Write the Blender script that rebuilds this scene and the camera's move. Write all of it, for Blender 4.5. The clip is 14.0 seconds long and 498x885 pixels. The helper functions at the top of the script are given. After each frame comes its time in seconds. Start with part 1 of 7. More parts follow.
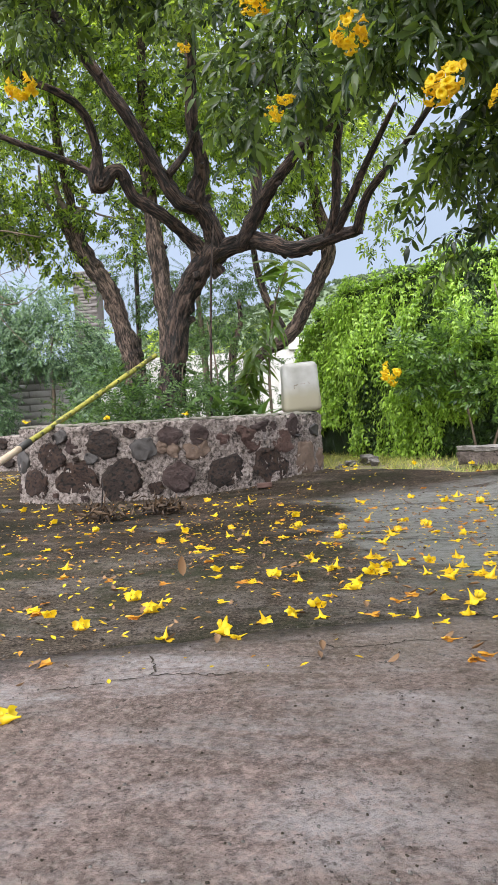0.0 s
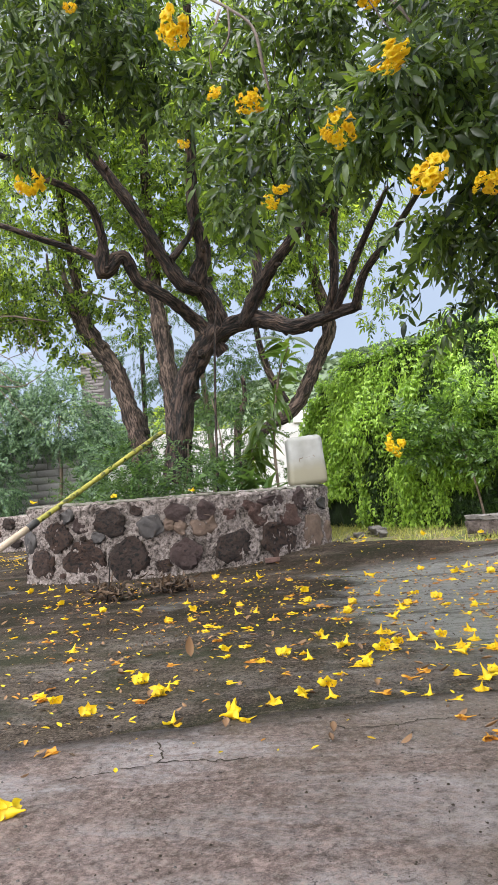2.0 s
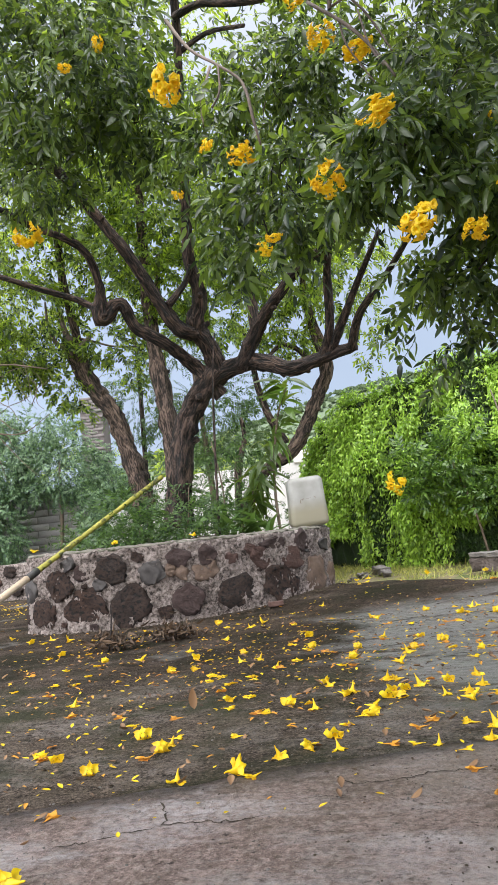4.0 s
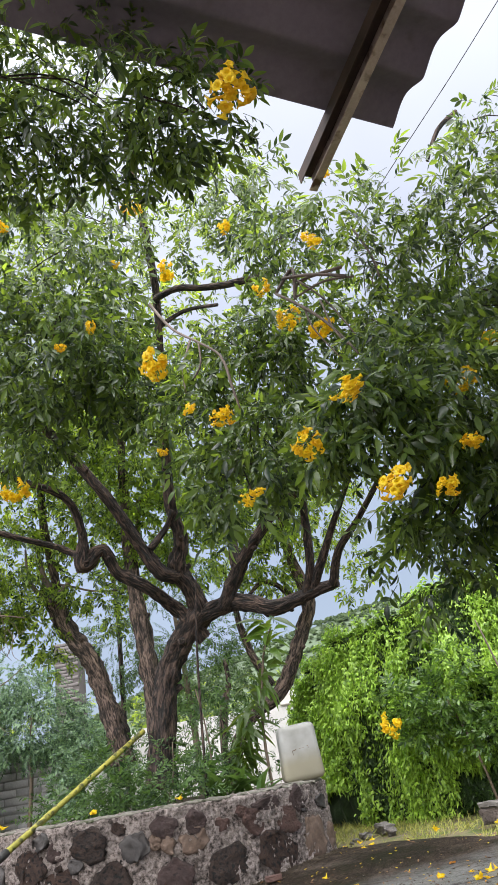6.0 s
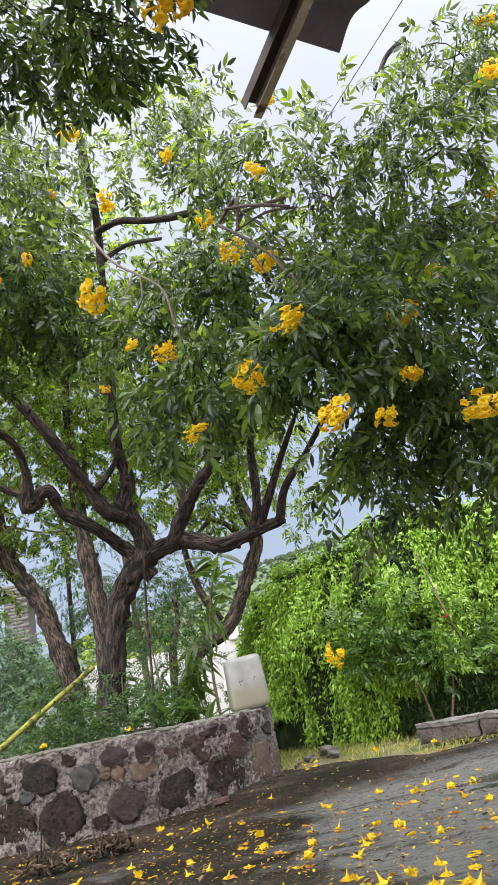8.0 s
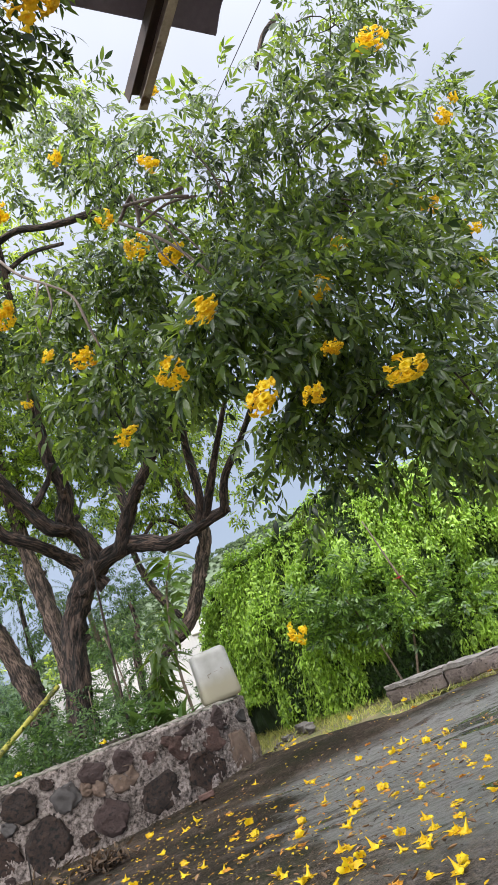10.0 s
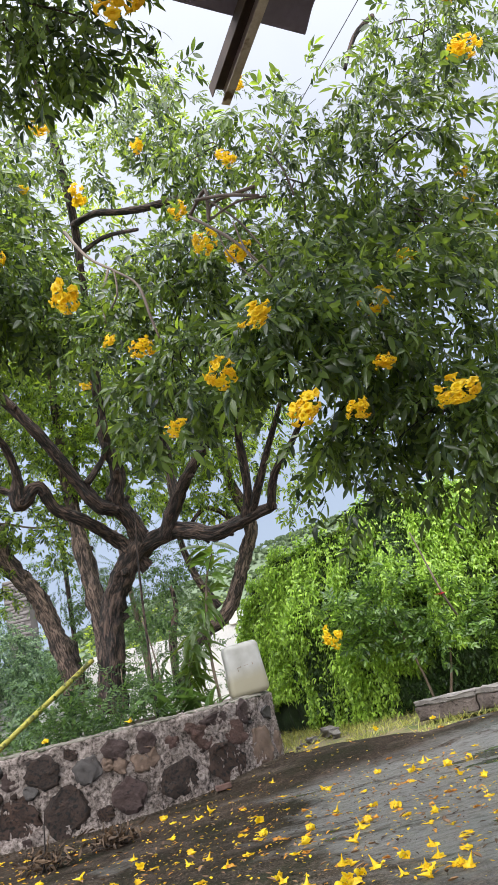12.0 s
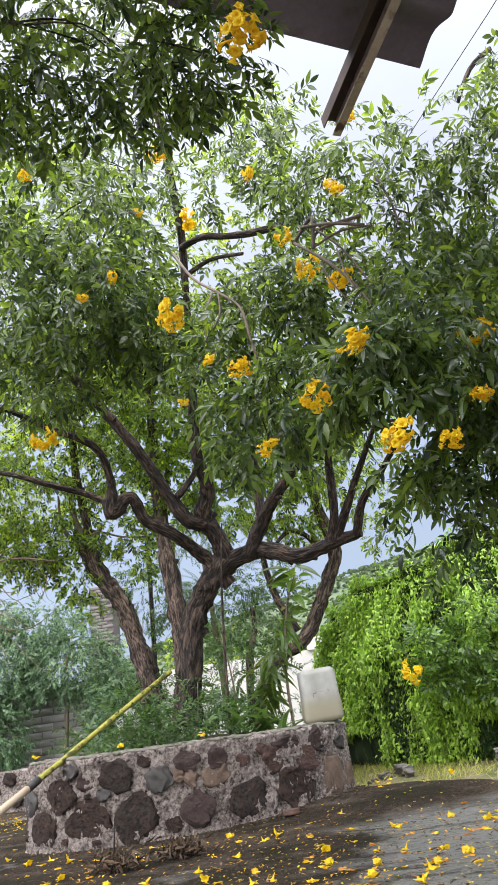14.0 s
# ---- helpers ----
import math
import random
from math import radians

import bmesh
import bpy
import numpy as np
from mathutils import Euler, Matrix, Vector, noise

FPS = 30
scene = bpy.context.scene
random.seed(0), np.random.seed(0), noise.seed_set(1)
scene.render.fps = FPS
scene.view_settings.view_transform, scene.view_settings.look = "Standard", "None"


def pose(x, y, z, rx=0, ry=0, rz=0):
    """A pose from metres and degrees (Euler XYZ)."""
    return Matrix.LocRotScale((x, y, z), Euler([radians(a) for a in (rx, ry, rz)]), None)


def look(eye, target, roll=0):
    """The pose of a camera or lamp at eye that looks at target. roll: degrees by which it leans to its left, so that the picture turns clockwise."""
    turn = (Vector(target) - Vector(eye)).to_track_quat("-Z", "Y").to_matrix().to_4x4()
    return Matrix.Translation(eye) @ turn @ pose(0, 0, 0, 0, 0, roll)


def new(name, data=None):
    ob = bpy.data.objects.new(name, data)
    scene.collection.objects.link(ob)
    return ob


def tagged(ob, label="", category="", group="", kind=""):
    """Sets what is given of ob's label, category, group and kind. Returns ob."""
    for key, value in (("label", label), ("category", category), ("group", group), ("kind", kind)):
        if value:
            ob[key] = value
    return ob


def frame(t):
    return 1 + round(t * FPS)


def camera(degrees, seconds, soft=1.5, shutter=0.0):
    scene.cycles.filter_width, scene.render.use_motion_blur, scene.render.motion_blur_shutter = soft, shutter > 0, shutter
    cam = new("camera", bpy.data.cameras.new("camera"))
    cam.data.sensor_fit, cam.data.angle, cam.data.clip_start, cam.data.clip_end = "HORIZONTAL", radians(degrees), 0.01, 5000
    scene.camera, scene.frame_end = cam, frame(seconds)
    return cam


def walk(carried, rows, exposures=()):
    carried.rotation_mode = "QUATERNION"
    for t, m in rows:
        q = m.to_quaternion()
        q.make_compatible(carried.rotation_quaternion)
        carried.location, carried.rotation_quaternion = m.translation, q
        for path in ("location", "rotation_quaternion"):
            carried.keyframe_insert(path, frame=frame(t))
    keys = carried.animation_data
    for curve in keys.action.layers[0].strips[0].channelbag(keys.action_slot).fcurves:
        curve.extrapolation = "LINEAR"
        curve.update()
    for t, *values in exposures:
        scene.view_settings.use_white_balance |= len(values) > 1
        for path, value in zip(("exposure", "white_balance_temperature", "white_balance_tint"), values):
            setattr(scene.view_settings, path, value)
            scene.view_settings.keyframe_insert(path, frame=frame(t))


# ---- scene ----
cam = camera(37.7, 14.0, soft=0.9)
PATH = [
    (0, (-0.016, 0.071, 0.458), (-0.224, 2.06, 0.393), -3.1),
    (0.5, (-0.013, 0.06, 0.462), (-0.226, 2.049, 0.464), -3.3),
    (1, (-0.01, 0.057, 0.463), (-0.218, 2.045, 0.548), -3.5),
    (1.5, (-0.011, 0.056, 0.466), (-0.221, 2.042, 0.58), -3.8),
    (2, (-0.005, 0.054, 0.467), (-0.219, 2.038, 0.603), -4.6),
    (2.5, (0.001, 0.047, 0.472), (-0.213, 2.027, 0.65), -5.5),
    (5, (0.002, 0.062, 0.492), (-0.172, 2.014, 0.891), -6.5),
    (5.5, (-0.018, 0.026, 0.504), (-0.128, 1.92, 1.136), -7.7),
    (6, (-0.024, -0.023, 0.53), (-0.069, 1.795, 1.365), -9.7),
    (6.5, (-0.015, -0.069, 0.522), (-0.026, 1.68, 1.492), -10.6),
    (7, (-0.02, -0.075, 0.515), (-0.022, 1.678, 1.477), -11.0),
    (7.5, (-0.021, -0.036, 0.511), (-0.02, 1.74, 1.43), -10.9),
    (8, (-0.004, 0.002, 0.51), (0.057, 1.886, 1.177), -11.2),
    (8.5, (0.001, 0.002, 0.507), (0.231, 1.895, 1.111), -16.9),
    (8.7, (-0.004, -0.001, 0.497), (0.223, 1.893, 1.097), -19.2),
    (10.8, (0.024, 0.017, 0.529), (0.249, 1.914, 1.121), -21.1),
    (11, (0.032, 0.005, 0.523), (0.241, 1.902, 1.121), -19.2),
    (11.5, (0.037, 0.005, 0.533), (0.158, 1.903, 1.152), -15.7),
    (12, (0.057, -0.003, 0.533), (0.119, 1.897, 1.153), -13.8),
    (12.5, (0.061, -0.01, 0.546), (0.042, 1.89, 1.17), -9.2),
    (13, (0.043, -0.014, 0.539), (-0.119, 1.84, 1.27), -5.2),
    (13.5, (0.039, -0.034, 0.524), (-0.124, 1.822, 1.252), -7.0),
    (14, (0.05, -0.041, 0.513), (-0.115, 1.817, 1.236), -7.8),
]
walk(cam, [(t, look(eye, target, roll)) for t, eye, target, roll in PATH],
     [(0.0, 0.98), (2.5, 0.98), (5.0, 0.84), (6.0, 0.79), (7.0, 0.81), (8.5, 0.80), (11.0, 0.77), (11.5, 0.83), (12.5, 0.88), (14.0, 0.90)])

# ---- light: an overcast afternoon ----
world = bpy.data.worlds.new("world")
scene.world = world
world.use_nodes = True
wn = world.node_tree
wn.nodes.clear()
sky = wn.nodes.new("ShaderNodeTexSky")
sky.sky_type = "NISHITA"
sky.sun_disc = False
sky.sun_elevation, sky.sun_rotation = radians(52), radians(190)
sky.dust_density, sky.air_density = 3.0, 1.0
w_geo = wn.nodes.new("ShaderNodeTexCoord")
w_sep = wn.nodes.new("ShaderNodeSeparateXYZ")
wn.links.new(w_geo.outputs["Generated"], w_sep.inputs[0])
w_ramp = wn.nodes.new("ShaderNodeValToRGB")
w_ramp.color_ramp.elements[0].position, w_ramp.color_ramp.elements[0].color = 0.0, (0.50, 0.60, 0.79, 1)
w_ramp.color_ramp.elements[1].position, w_ramp.color_ramp.elements[1].color = 0.38, (0.57, 0.66, 0.83, 1)
w_ramp.color_ramp.elements.new(0.58).color = (0.78, 0.83, 1.0, 1)
w_ramp.color_ramp.elements.new(0.78).color = (1.05, 1.09, 1.24, 1)
w_ramp.color_ramp.elements.new(1.0).color = (4.5, 4.6, 5.1, 1)
wn.links.new(w_sep.outputs["Z"], w_ramp.inputs[0])
w_noise = wn.nodes.new("ShaderNodeTexNoise")
w_noise.inputs["Scale"].default_value = 2.2
w_noise.inputs["Detail"].default_value = 4
wn.links.new(w_geo.outputs["Generated"], w_noise.inputs["Vector"])
w_gain = wn.nodes.new("ShaderNodeMapRange")
w_gain.inputs["From Min"].default_value, w_gain.inputs["From Max"].default_value = 0.3, 0.7
w_gain.inputs["To Min"].default_value, w_gain.inputs["To Max"].default_value = 3.9, 5.0
wn.links.new(w_noise.outputs[0], w_gain.inputs["Value"])
w_cloud = wn.nodes.new("ShaderNodeVectorMath")
w_cloud.operation = "SCALE"
wn.links.new(w_ramp.outputs[0], w_cloud.inputs[0])
wn.links.new(w_gain.outputs[0], w_cloud.inputs["Scale"])
w_mix = wn.nodes.new("ShaderNodeMix")
w_mix.data_type = "RGBA"
w_mix.inputs[0].default_value = 0.85
wn.links.new(sky.outputs[0], w_mix.inputs[6])
wn.links.new(w_cloud.outputs[0], w_mix.inputs[7])
w_bg = wn.nodes.new("ShaderNodeBackground")
w_bg.inputs["Strength"].default_value = 0.13
wn.links.new(w_mix.outputs[2], w_bg.inputs[0])
w_out = wn.nodes.new("ShaderNodeOutputWorld")
wn.links.new(w_bg.outputs[0], w_out.inputs[0])
sun = new("sun", bpy.data.lights.new("sun", "SUN"))
sun.data.energy, sun.data.angle, sun.data.color = 5.2, radians(100), (1.0, 0.98, 0.96)
sun.rotation_euler = (radians(38), 0, radians(-10))

# ---- materials ----


def nodes_of(name):
    m = bpy.data.materials.new(name)
    m.use_nodes = True
    return m, m.node_tree.nodes, m.node_tree.links, m.node_tree.nodes["Principled BSDF"]


def surface(name, dark, light, scale=8.0, fine=60.0, rough=(0.6, 0.9), bump=0.3, size=0.01, space="Object", island=0.0, metal=0.0, speck=None, obj_rand=0.0):
    """A two-scale noisy surface: broad patches and fine grain, with relief."""
    m, n, l, b = nodes_of(name)
    tc = n.new("ShaderNodeTexCoord")
    big, small = n.new("ShaderNodeTexNoise"), n.new("ShaderNodeTexNoise")
    big.inputs["Scale"].default_value, big.inputs["Detail"].default_value = scale, 5
    small.inputs["Scale"].default_value, small.inputs["Detail"].default_value = fine, 6
    small.inputs["Roughness"].default_value = 0.7
    for x in (big, small):
        l.new(tc.outputs[space], x.inputs["Vector"])
    add = n.new("ShaderNodeMath")
    add.operation = "MULTIPLY_ADD"
    add.inputs[1].default_value = 0.45
    l.new(small.outputs[0], add.inputs[0])
    half = n.new("ShaderNodeMath")
    half.operation = "MULTIPLY"
    half.inputs[1].default_value = 0.6
    l.new(big.outputs[0], half.inputs[0])
    l.new(half.outputs[0], add.inputs[2])
    fac = add.outputs[0]
    if island or obj_rand:
        src = n.new("ShaderNodeNewGeometry").outputs["Random Per Island"] if island else n.new("ShaderNodeObjectInfo").outputs["Random"]
        k = n.new("ShaderNodeMath")
        k.operation = "MULTIPLY_ADD"
        k.inputs[1].default_value = island or obj_rand
        l.new(src, k.inputs[0])
        l.new(fac, k.inputs[2])
        k2 = n.new("ShaderNodeMath")
        k2.operation = "SUBTRACT"
        k2.inputs[1].default_value = (island or obj_rand) * 0.5
        l.new(k.outputs[0], k2.inputs[0])
        fac = k2.outputs[0]
    ramp = n.new("ShaderNodeValToRGB")
    e = ramp.color_ramp.elements
    e[0].position, e[0].color = 0.33, (*dark, 1)
    e[1].position, e[1].color = 0.72, (*light, 1)
    l.new(fac, ramp.inputs[0])
    col = ramp.outputs[0]
    if speck:
        sp = n.new("ShaderNodeTexNoise")
        sp.inputs["Scale"].default_value, sp.inputs["Detail"].default_value = speck[1], 4
        l.new(tc.outputs[space], sp.inputs["Vector"])
        lim = n.new("ShaderNodeMapRange")
        lim.inputs["From Min"].default_value, lim.inputs["From Max"].default_value = speck[2], speck[2] + 0.12
        l.new(sp.outputs[0], lim.inputs["Value"])
        mx = n.new("ShaderNodeMix")
        mx.data_type = "RGBA"
        l.new(lim.outputs[0], mx.inputs[0])
        l.new(col, mx.inputs[6])
        mx.inputs[7].default_value = (*speck[0], 1)
        col = mx.outputs[2]
    l.new(col, b.inputs["Base Color"])
    rr = n.new("ShaderNodeMapRange")
    rr.inputs["To Min"].default_value, rr.inputs["To Max"].default_value = rough
    l.new(small.outputs[0], rr.inputs["Value"])
    l.new(rr.outputs[0], b.inputs["Roughness"])
    b.inputs["Metallic"].default_value = metal
    bp = n.new("ShaderNodeBump")
    bp.inputs["Strength"].default_value, bp.inputs["Distance"].default_value = bump, size
    l.new(add.outputs[0], bp.inputs["Height"])
    l.new(bp.outputs[0], b.inputs["Normal"])
    return m


def leafy(name, dark, light, rough=0.42, through_light=0.35, tint=(0.35, 0.55, 0.06)):
    """Leaves: each leaf its own tone, glossy above, and light shining through."""
    m, n, l, b = nodes_of(name)
    geo, info = n.new("ShaderNodeNewGeometry"), n.new("ShaderNodeObjectInfo")
    mix = n.new("ShaderNodeMath")
    mix.operation = "MULTIPLY_ADD"
    mix.inputs[1].default_value = 0.3
    l.new(info.outputs["Random"], mix.inputs[0])
    sc = n.new("ShaderNodeMath")
    sc.operation = "MULTIPLY"
    sc.inputs[1].default_value = 0.75
    l.new(geo.outputs["Random Per Island"], sc.inputs[0])
    l.new(sc.outputs[0], mix.inputs[2])
    ramp = n.new("ShaderNodeValToRGB")
    e = ramp.color_ramp.elements
    e[0].position, e[0].color = 0.1, (*dark, 1)
    e[1].position, e[1].color = 1.0, (*light, 1)
    l.new(mix.outputs[0], ramp.inputs[0])
    tc, nz = n.new("ShaderNodeTexCoord"), n.new("ShaderNodeTexNoise")
    nz.inputs["Scale"].default_value = 90
    l.new(tc.outputs["Object"], nz.inputs["Vector"])
    l.new(ramp.outputs[0], b.inputs["Base Color"])
    b.inputs["Roughness"].default_value = rough
    b.inputs["Specular IOR Level"].default_value = 0.6
    bp = n.new("ShaderNodeBump")
    bp.inputs["Strength"].default_value, bp.inputs["Distance"].default_value = 0.25, 0.002
    l.new(nz.outputs[0], bp.inputs["Height"])
    l.new(bp.outputs[0], b.inputs["Normal"])
    tr = n.new("ShaderNodeBsdfTranslucent")
    tm = n.new("ShaderNodeMix")
    tm.data_type = "RGBA"
    glow = n.new("ShaderNodeMath")
    glow.operation = "POWER"
    glow.inputs[1].default_value = 1.3
    l.new(geo.outputs["Random Per Island"], glow.inputs[0])
    l.new(glow.outputs[0], tm.inputs[0])
    l.new(ramp.outputs[0], tm.inputs[6])
    tm.inputs[7].default_value = (*tint, 1)
    l.new(tm.outputs[2], tr.inputs[0])
    ms = n.new("ShaderNodeMixShader")
    ms.inputs[0].default_value = through_light
    l.new(b.outputs[0], ms.inputs[1])
    l.new(tr.outputs[0], ms.inputs[2])
    l.new(ms.outputs[0], n["Material Output"].inputs[0])
    return m


MAT = {}


def bark_material(name, deep, mid_tone, ridge):
    """Furrowed bark: long fissures that follow the limb."""
    m, n, l, b = nodes_of(name)
    at = n.new("ShaderNodeAttribute")
    at.attribute_name = "along"

    def tex(scale, detail, distort):
        mp = n.new("ShaderNodeMapping")
        mp.inputs["Scale"].default_value = scale
        l.new(at.outputs["Vector"], mp.inputs["Vector"])
        t = n.new("ShaderNodeTexNoise")
        t.inputs["Scale"].default_value, t.inputs["Detail"].default_value, t.inputs["Distortion"].default_value = 1.0, detail, distort
        l.new(mp.outputs[0], t.inputs["Vector"])
        return t.outputs[0]

    furrow, broad, flake = tex((46, 46, 10), 9, 1.3), tex((9, 9, 3), 4, 0.3), tex((150, 150, 45), 4, 0.2)
    add = n.new("ShaderNodeMath")
    add.operation = "MULTIPLY_ADD"
    add.inputs[1].default_value = 0.25
    l.new(flake, add.inputs[0])
    l.new(furrow, add.inputs[2])
    # ramp puts furrow shade and ridge highlights into the colour
    ramp = n.new("ShaderNodeValToRGB")
    e = ramp.color_ramp.elements
    e[0].position, e[0].color = 0.54, (*deep, 1)
    e[1].position, e[1].color = 0.77, (*ridge, 1)
    e.new(0.635).color = (*mid_tone, 1)
    l.new(add.outputs[0], ramp.inputs[0])
    mx = n.new("ShaderNodeMix")
    mx.data_type, mx.blend_type = "RGBA", "MULTIPLY"
    mx.inputs[0].default_value = 0.8
    r2 = n.new("ShaderNodeValToRGB")
    r2.color_ramp.elements[0].position, r2.color_ramp.elements[0].color = 0.3, (0.45, 0.42, 0.42, 1)
    r2.color_ramp.elements[1].position, r2.color_ramp.elements[1].color = 0.65, (1.15, 1.1, 1.05, 1)
    l.new(broad, r2.inputs[0])
    l.new(ramp.outputs[0], mx.inputs[6])
    l.new(r2.outputs[0], mx.inputs[7])
    l.new(mx.outputs[2], b.inputs["Base Color"])
    b.inputs["Roughness"].default_value = 0.85
    bp = n.new("ShaderNodeBump")
    bp.inputs["Strength"].default_value, bp.inputs["Distance"].default_value = 1.0, 0.03
    l.new(add.outputs[0], bp.inputs["Height"])
    l.new(bp.outputs[0], b.inputs["Normal"])
    return m


MAT["bark"] = bark_material("bark", (0.005, 0.004, 0.0035), (0.038, 0.025, 0.020), (0.115, 0.078, 0.062))
MAT["bark_pale"] = bark_material("bark_pale", (0.014, 0.010, 0.008), (0.088, 0.062, 0.051), (0.215, 0.158, 0.130))
MAT["twig"] = surface("twig", (0.06, 0.045, 0.03), (0.2, 0.15, 0.11), 8, 60, (0.7, 0.9), 0.5, 0.01)
MAT["dry"] = surface("dry_wood", (0.06, 0.044, 0.036), (0.19, 0.145, 0.12), 8, 60, (0.7, 0.9), 0.6, 0.01)
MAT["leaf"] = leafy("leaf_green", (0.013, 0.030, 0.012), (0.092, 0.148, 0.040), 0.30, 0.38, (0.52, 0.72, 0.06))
# lighter leaf tone; behind the blooming crown it puts backlight into the colour
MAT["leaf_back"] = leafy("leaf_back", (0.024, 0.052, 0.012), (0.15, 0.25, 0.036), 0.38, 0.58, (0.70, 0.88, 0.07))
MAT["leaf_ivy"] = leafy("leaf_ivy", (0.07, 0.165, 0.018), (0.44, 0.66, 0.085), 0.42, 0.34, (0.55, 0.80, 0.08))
# darker copy of leaf_ivy, with the shade of gaps put into the colour
MAT["leaf_shaded_ivy"] = leafy("leaf_shaded_ivy", (0.018, 0.045, 0.010), (0.085, 0.165, 0.028), 0.45, 0.25, (0.2, 0.34, 0.05))
MAT["leaf_shrub"] = leafy("leaf_shrub", (0.025, 0.065, 0.018), (0.17, 0.29, 0.05), 0.33, 0.35, (0.36, 0.6, 0.07))
MAT["leaf_grey"] = leafy("leaf_grey", (0.04, 0.085, 0.045), (0.21, 0.34, 0.165), 0.42, 0.33, (0.40, 0.60, 0.2))
MAT["leaf_fern"] = leafy("leaf_fern", (0.018, 0.048, 0.013), (0.105, 0.20, 0.044), 0.5, 0.3, (0.26, 0.44, 0.07))
MAT["petal"] = leafy("petal_yellow", (0.80, 0.49, 0.006), (0.90, 0.70, 0.016), 0.55, 0.32, (0.95, 0.70, 0.02))
MAT["petal_old"] = leafy("petal_old", (0.42, 0.16, 0.02), (0.72, 0.36, 0.03), 0.65, 0.2, (0.6, 0.3, 0.03))
MAT["petal_red"] = leafy("petal_red", (0.5, 0.01, 0.04), (0.7, 0.03, 0.08), 0.5, 0.3, (0.7, 0.05, 0.1))
MAT["dead_leaf"] = leafy("dead_leaf", (0.06, 0.03, 0.016), (0.33, 0.19, 0.09), 0.7, 0.1, (0.4, 0.2, 0.05))
MAT["grass"] = leafy("grass_blade", (0.13, 0.19, 0.03), (0.50, 0.46, 0.13), 0.6, 0.3, (0.6, 0.6, 0.1))
# near-black green: the creeper's inner shade as a colour
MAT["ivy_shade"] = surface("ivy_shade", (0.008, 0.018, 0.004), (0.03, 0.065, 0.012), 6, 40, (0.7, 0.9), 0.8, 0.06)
def mortar_material():
    """Crumbly lime mortar: pale lumps, the shade of crevices between painted into the colour."""
    m, n, l, b = nodes_of("mortar")
    tc = n.new("ShaderNodeTexCoord")
    tx = []
    for scale, detail, rough in ((46, 5, 0.75), (7, 4, 0.6), (140, 3, 0.7)):
        t = n.new("ShaderNodeTexNoise")
        t.inputs["Scale"].default_value, t.inputs["Detail"].default_value, t.inputs["Roughness"].default_value = scale, detail, rough
        l.new(tc.outputs["Object"], t.inputs["Vector"])
        tx.append(t.outputs[0])
    add = n.new("ShaderNodeMath")
    add.operation = "MULTIPLY_ADD"
    add.inputs[1].default_value = 0.35
    l.new(tx[1], add.inputs[0])
    l.new(tx[0], add.inputs[2])
    r = n.new("ShaderNodeValToRGB")
    e = r.color_ramp.elements
    e[0].position, e[0].color = 0.53, (0.03, 0.024, 0.021, 1)
    e[1].position, e[1].color = 0.79, (0.54, 0.465, 0.435, 1)
    e.new(0.60).color = (0.18, 0.145, 0.13, 1)
    e.new(0.69).color = (0.36, 0.30, 0.278, 1)
    l.new(add.outputs[0], r.inputs[0])
    l.new(r.outputs[0], b.inputs["Base Color"])
    b.inputs["Roughness"].default_value = 0.95
    h = n.new("ShaderNodeMath")
    h.operation = "MULTIPLY_ADD"
    h.inputs[1].default_value = 0.3
    l.new(tx[2], h.inputs[0])
    l.new(add.outputs[0], h.inputs[2])
    bp = n.new("ShaderNodeBump")
    bp.inputs["Strength"].default_value, bp.inputs["Distance"].default_value = 1.0, 0.05
    l.new(h.outputs[0], bp.inputs["Height"])
    l.new(bp.outputs[0], b.inputs["Normal"])
    return m


MAT["mortar"] = mortar_material()
# stones: dark specks paint the shade of pits, light tones the lit bumps
MAT["stone_0"] = surface("stone_black", (0.012, 0.007, 0.005), (0.082, 0.046, 0.034), 3.5, 19, (0.75, 0.95), 1.0, 0.12, speck=((0.003, 0.0025, 0.0023), 11, 0.51))
MAT["stone_1"] = surface("stone_dark", (0.018, 0.0095, 0.007), (0.115, 0.061, 0.043), 3.5, 19, (0.75, 0.95), 1.0, 0.12, speck=((0.005, 0.0035, 0.003), 10, 0.52))
MAT["stone_2"] = surface("stone_slate", (0.026, 0.024, 0.024), (0.068, 0.060, 0.058), 3.5, 15, (0.6, 0.9), 0.6, 0.012)
MAT["stone_3"] = surface("stone_mauve", (0.037, 0.022, 0.021), (0.099, 0.062, 0.057), 3.5, 15, (0.75, 0.95), 0.9, 0.08, speck=((0.012, 0.008, 0.007), 9, 0.60))
MAT["stone_4"] = surface("stone_tan", (0.070, 0.046, 0.033), (0.165, 0.112, 0.084), 3, 13, (0.7, 0.9), 0.7, 0.012, speck=((0.05, 0.035, 0.027), 8, 0.62))
MAT["stone_5"] = surface("stone_red", (0.060, 0.030, 0.024), (0.150, 0.084, 0.069), 3.5, 15, (0.75, 0.95), 0.9, 0.08, speck=((0.012, 0.008, 0.007), 9, 0.60))
MAT["soil"] = surface("soil", (0.025, 0.018, 0.012), (0.10, 0.075, 0.05), 6, 50, (0.85, 1.0), 1.0, 0.04)
MAT["earth"] = surface("earth", (0.08, 0.066, 0.036), (0.24, 0.20, 0.11), 3, 40, (0.9, 1.0), 0.9, 0.03, speck=((0.08, 0.11, 0.025), 5, 0.52))
MAT["plastic"] = None
MAT["roof"] = surface("fibre_cement", (0.112, 0.096, 0.13), (0.185, 0.16, 0.205), 2.5, 40, (0.8, 0.95), 0.3, 0.01, speck=((0.07, 0.06, 0.055), 4, 0.62))
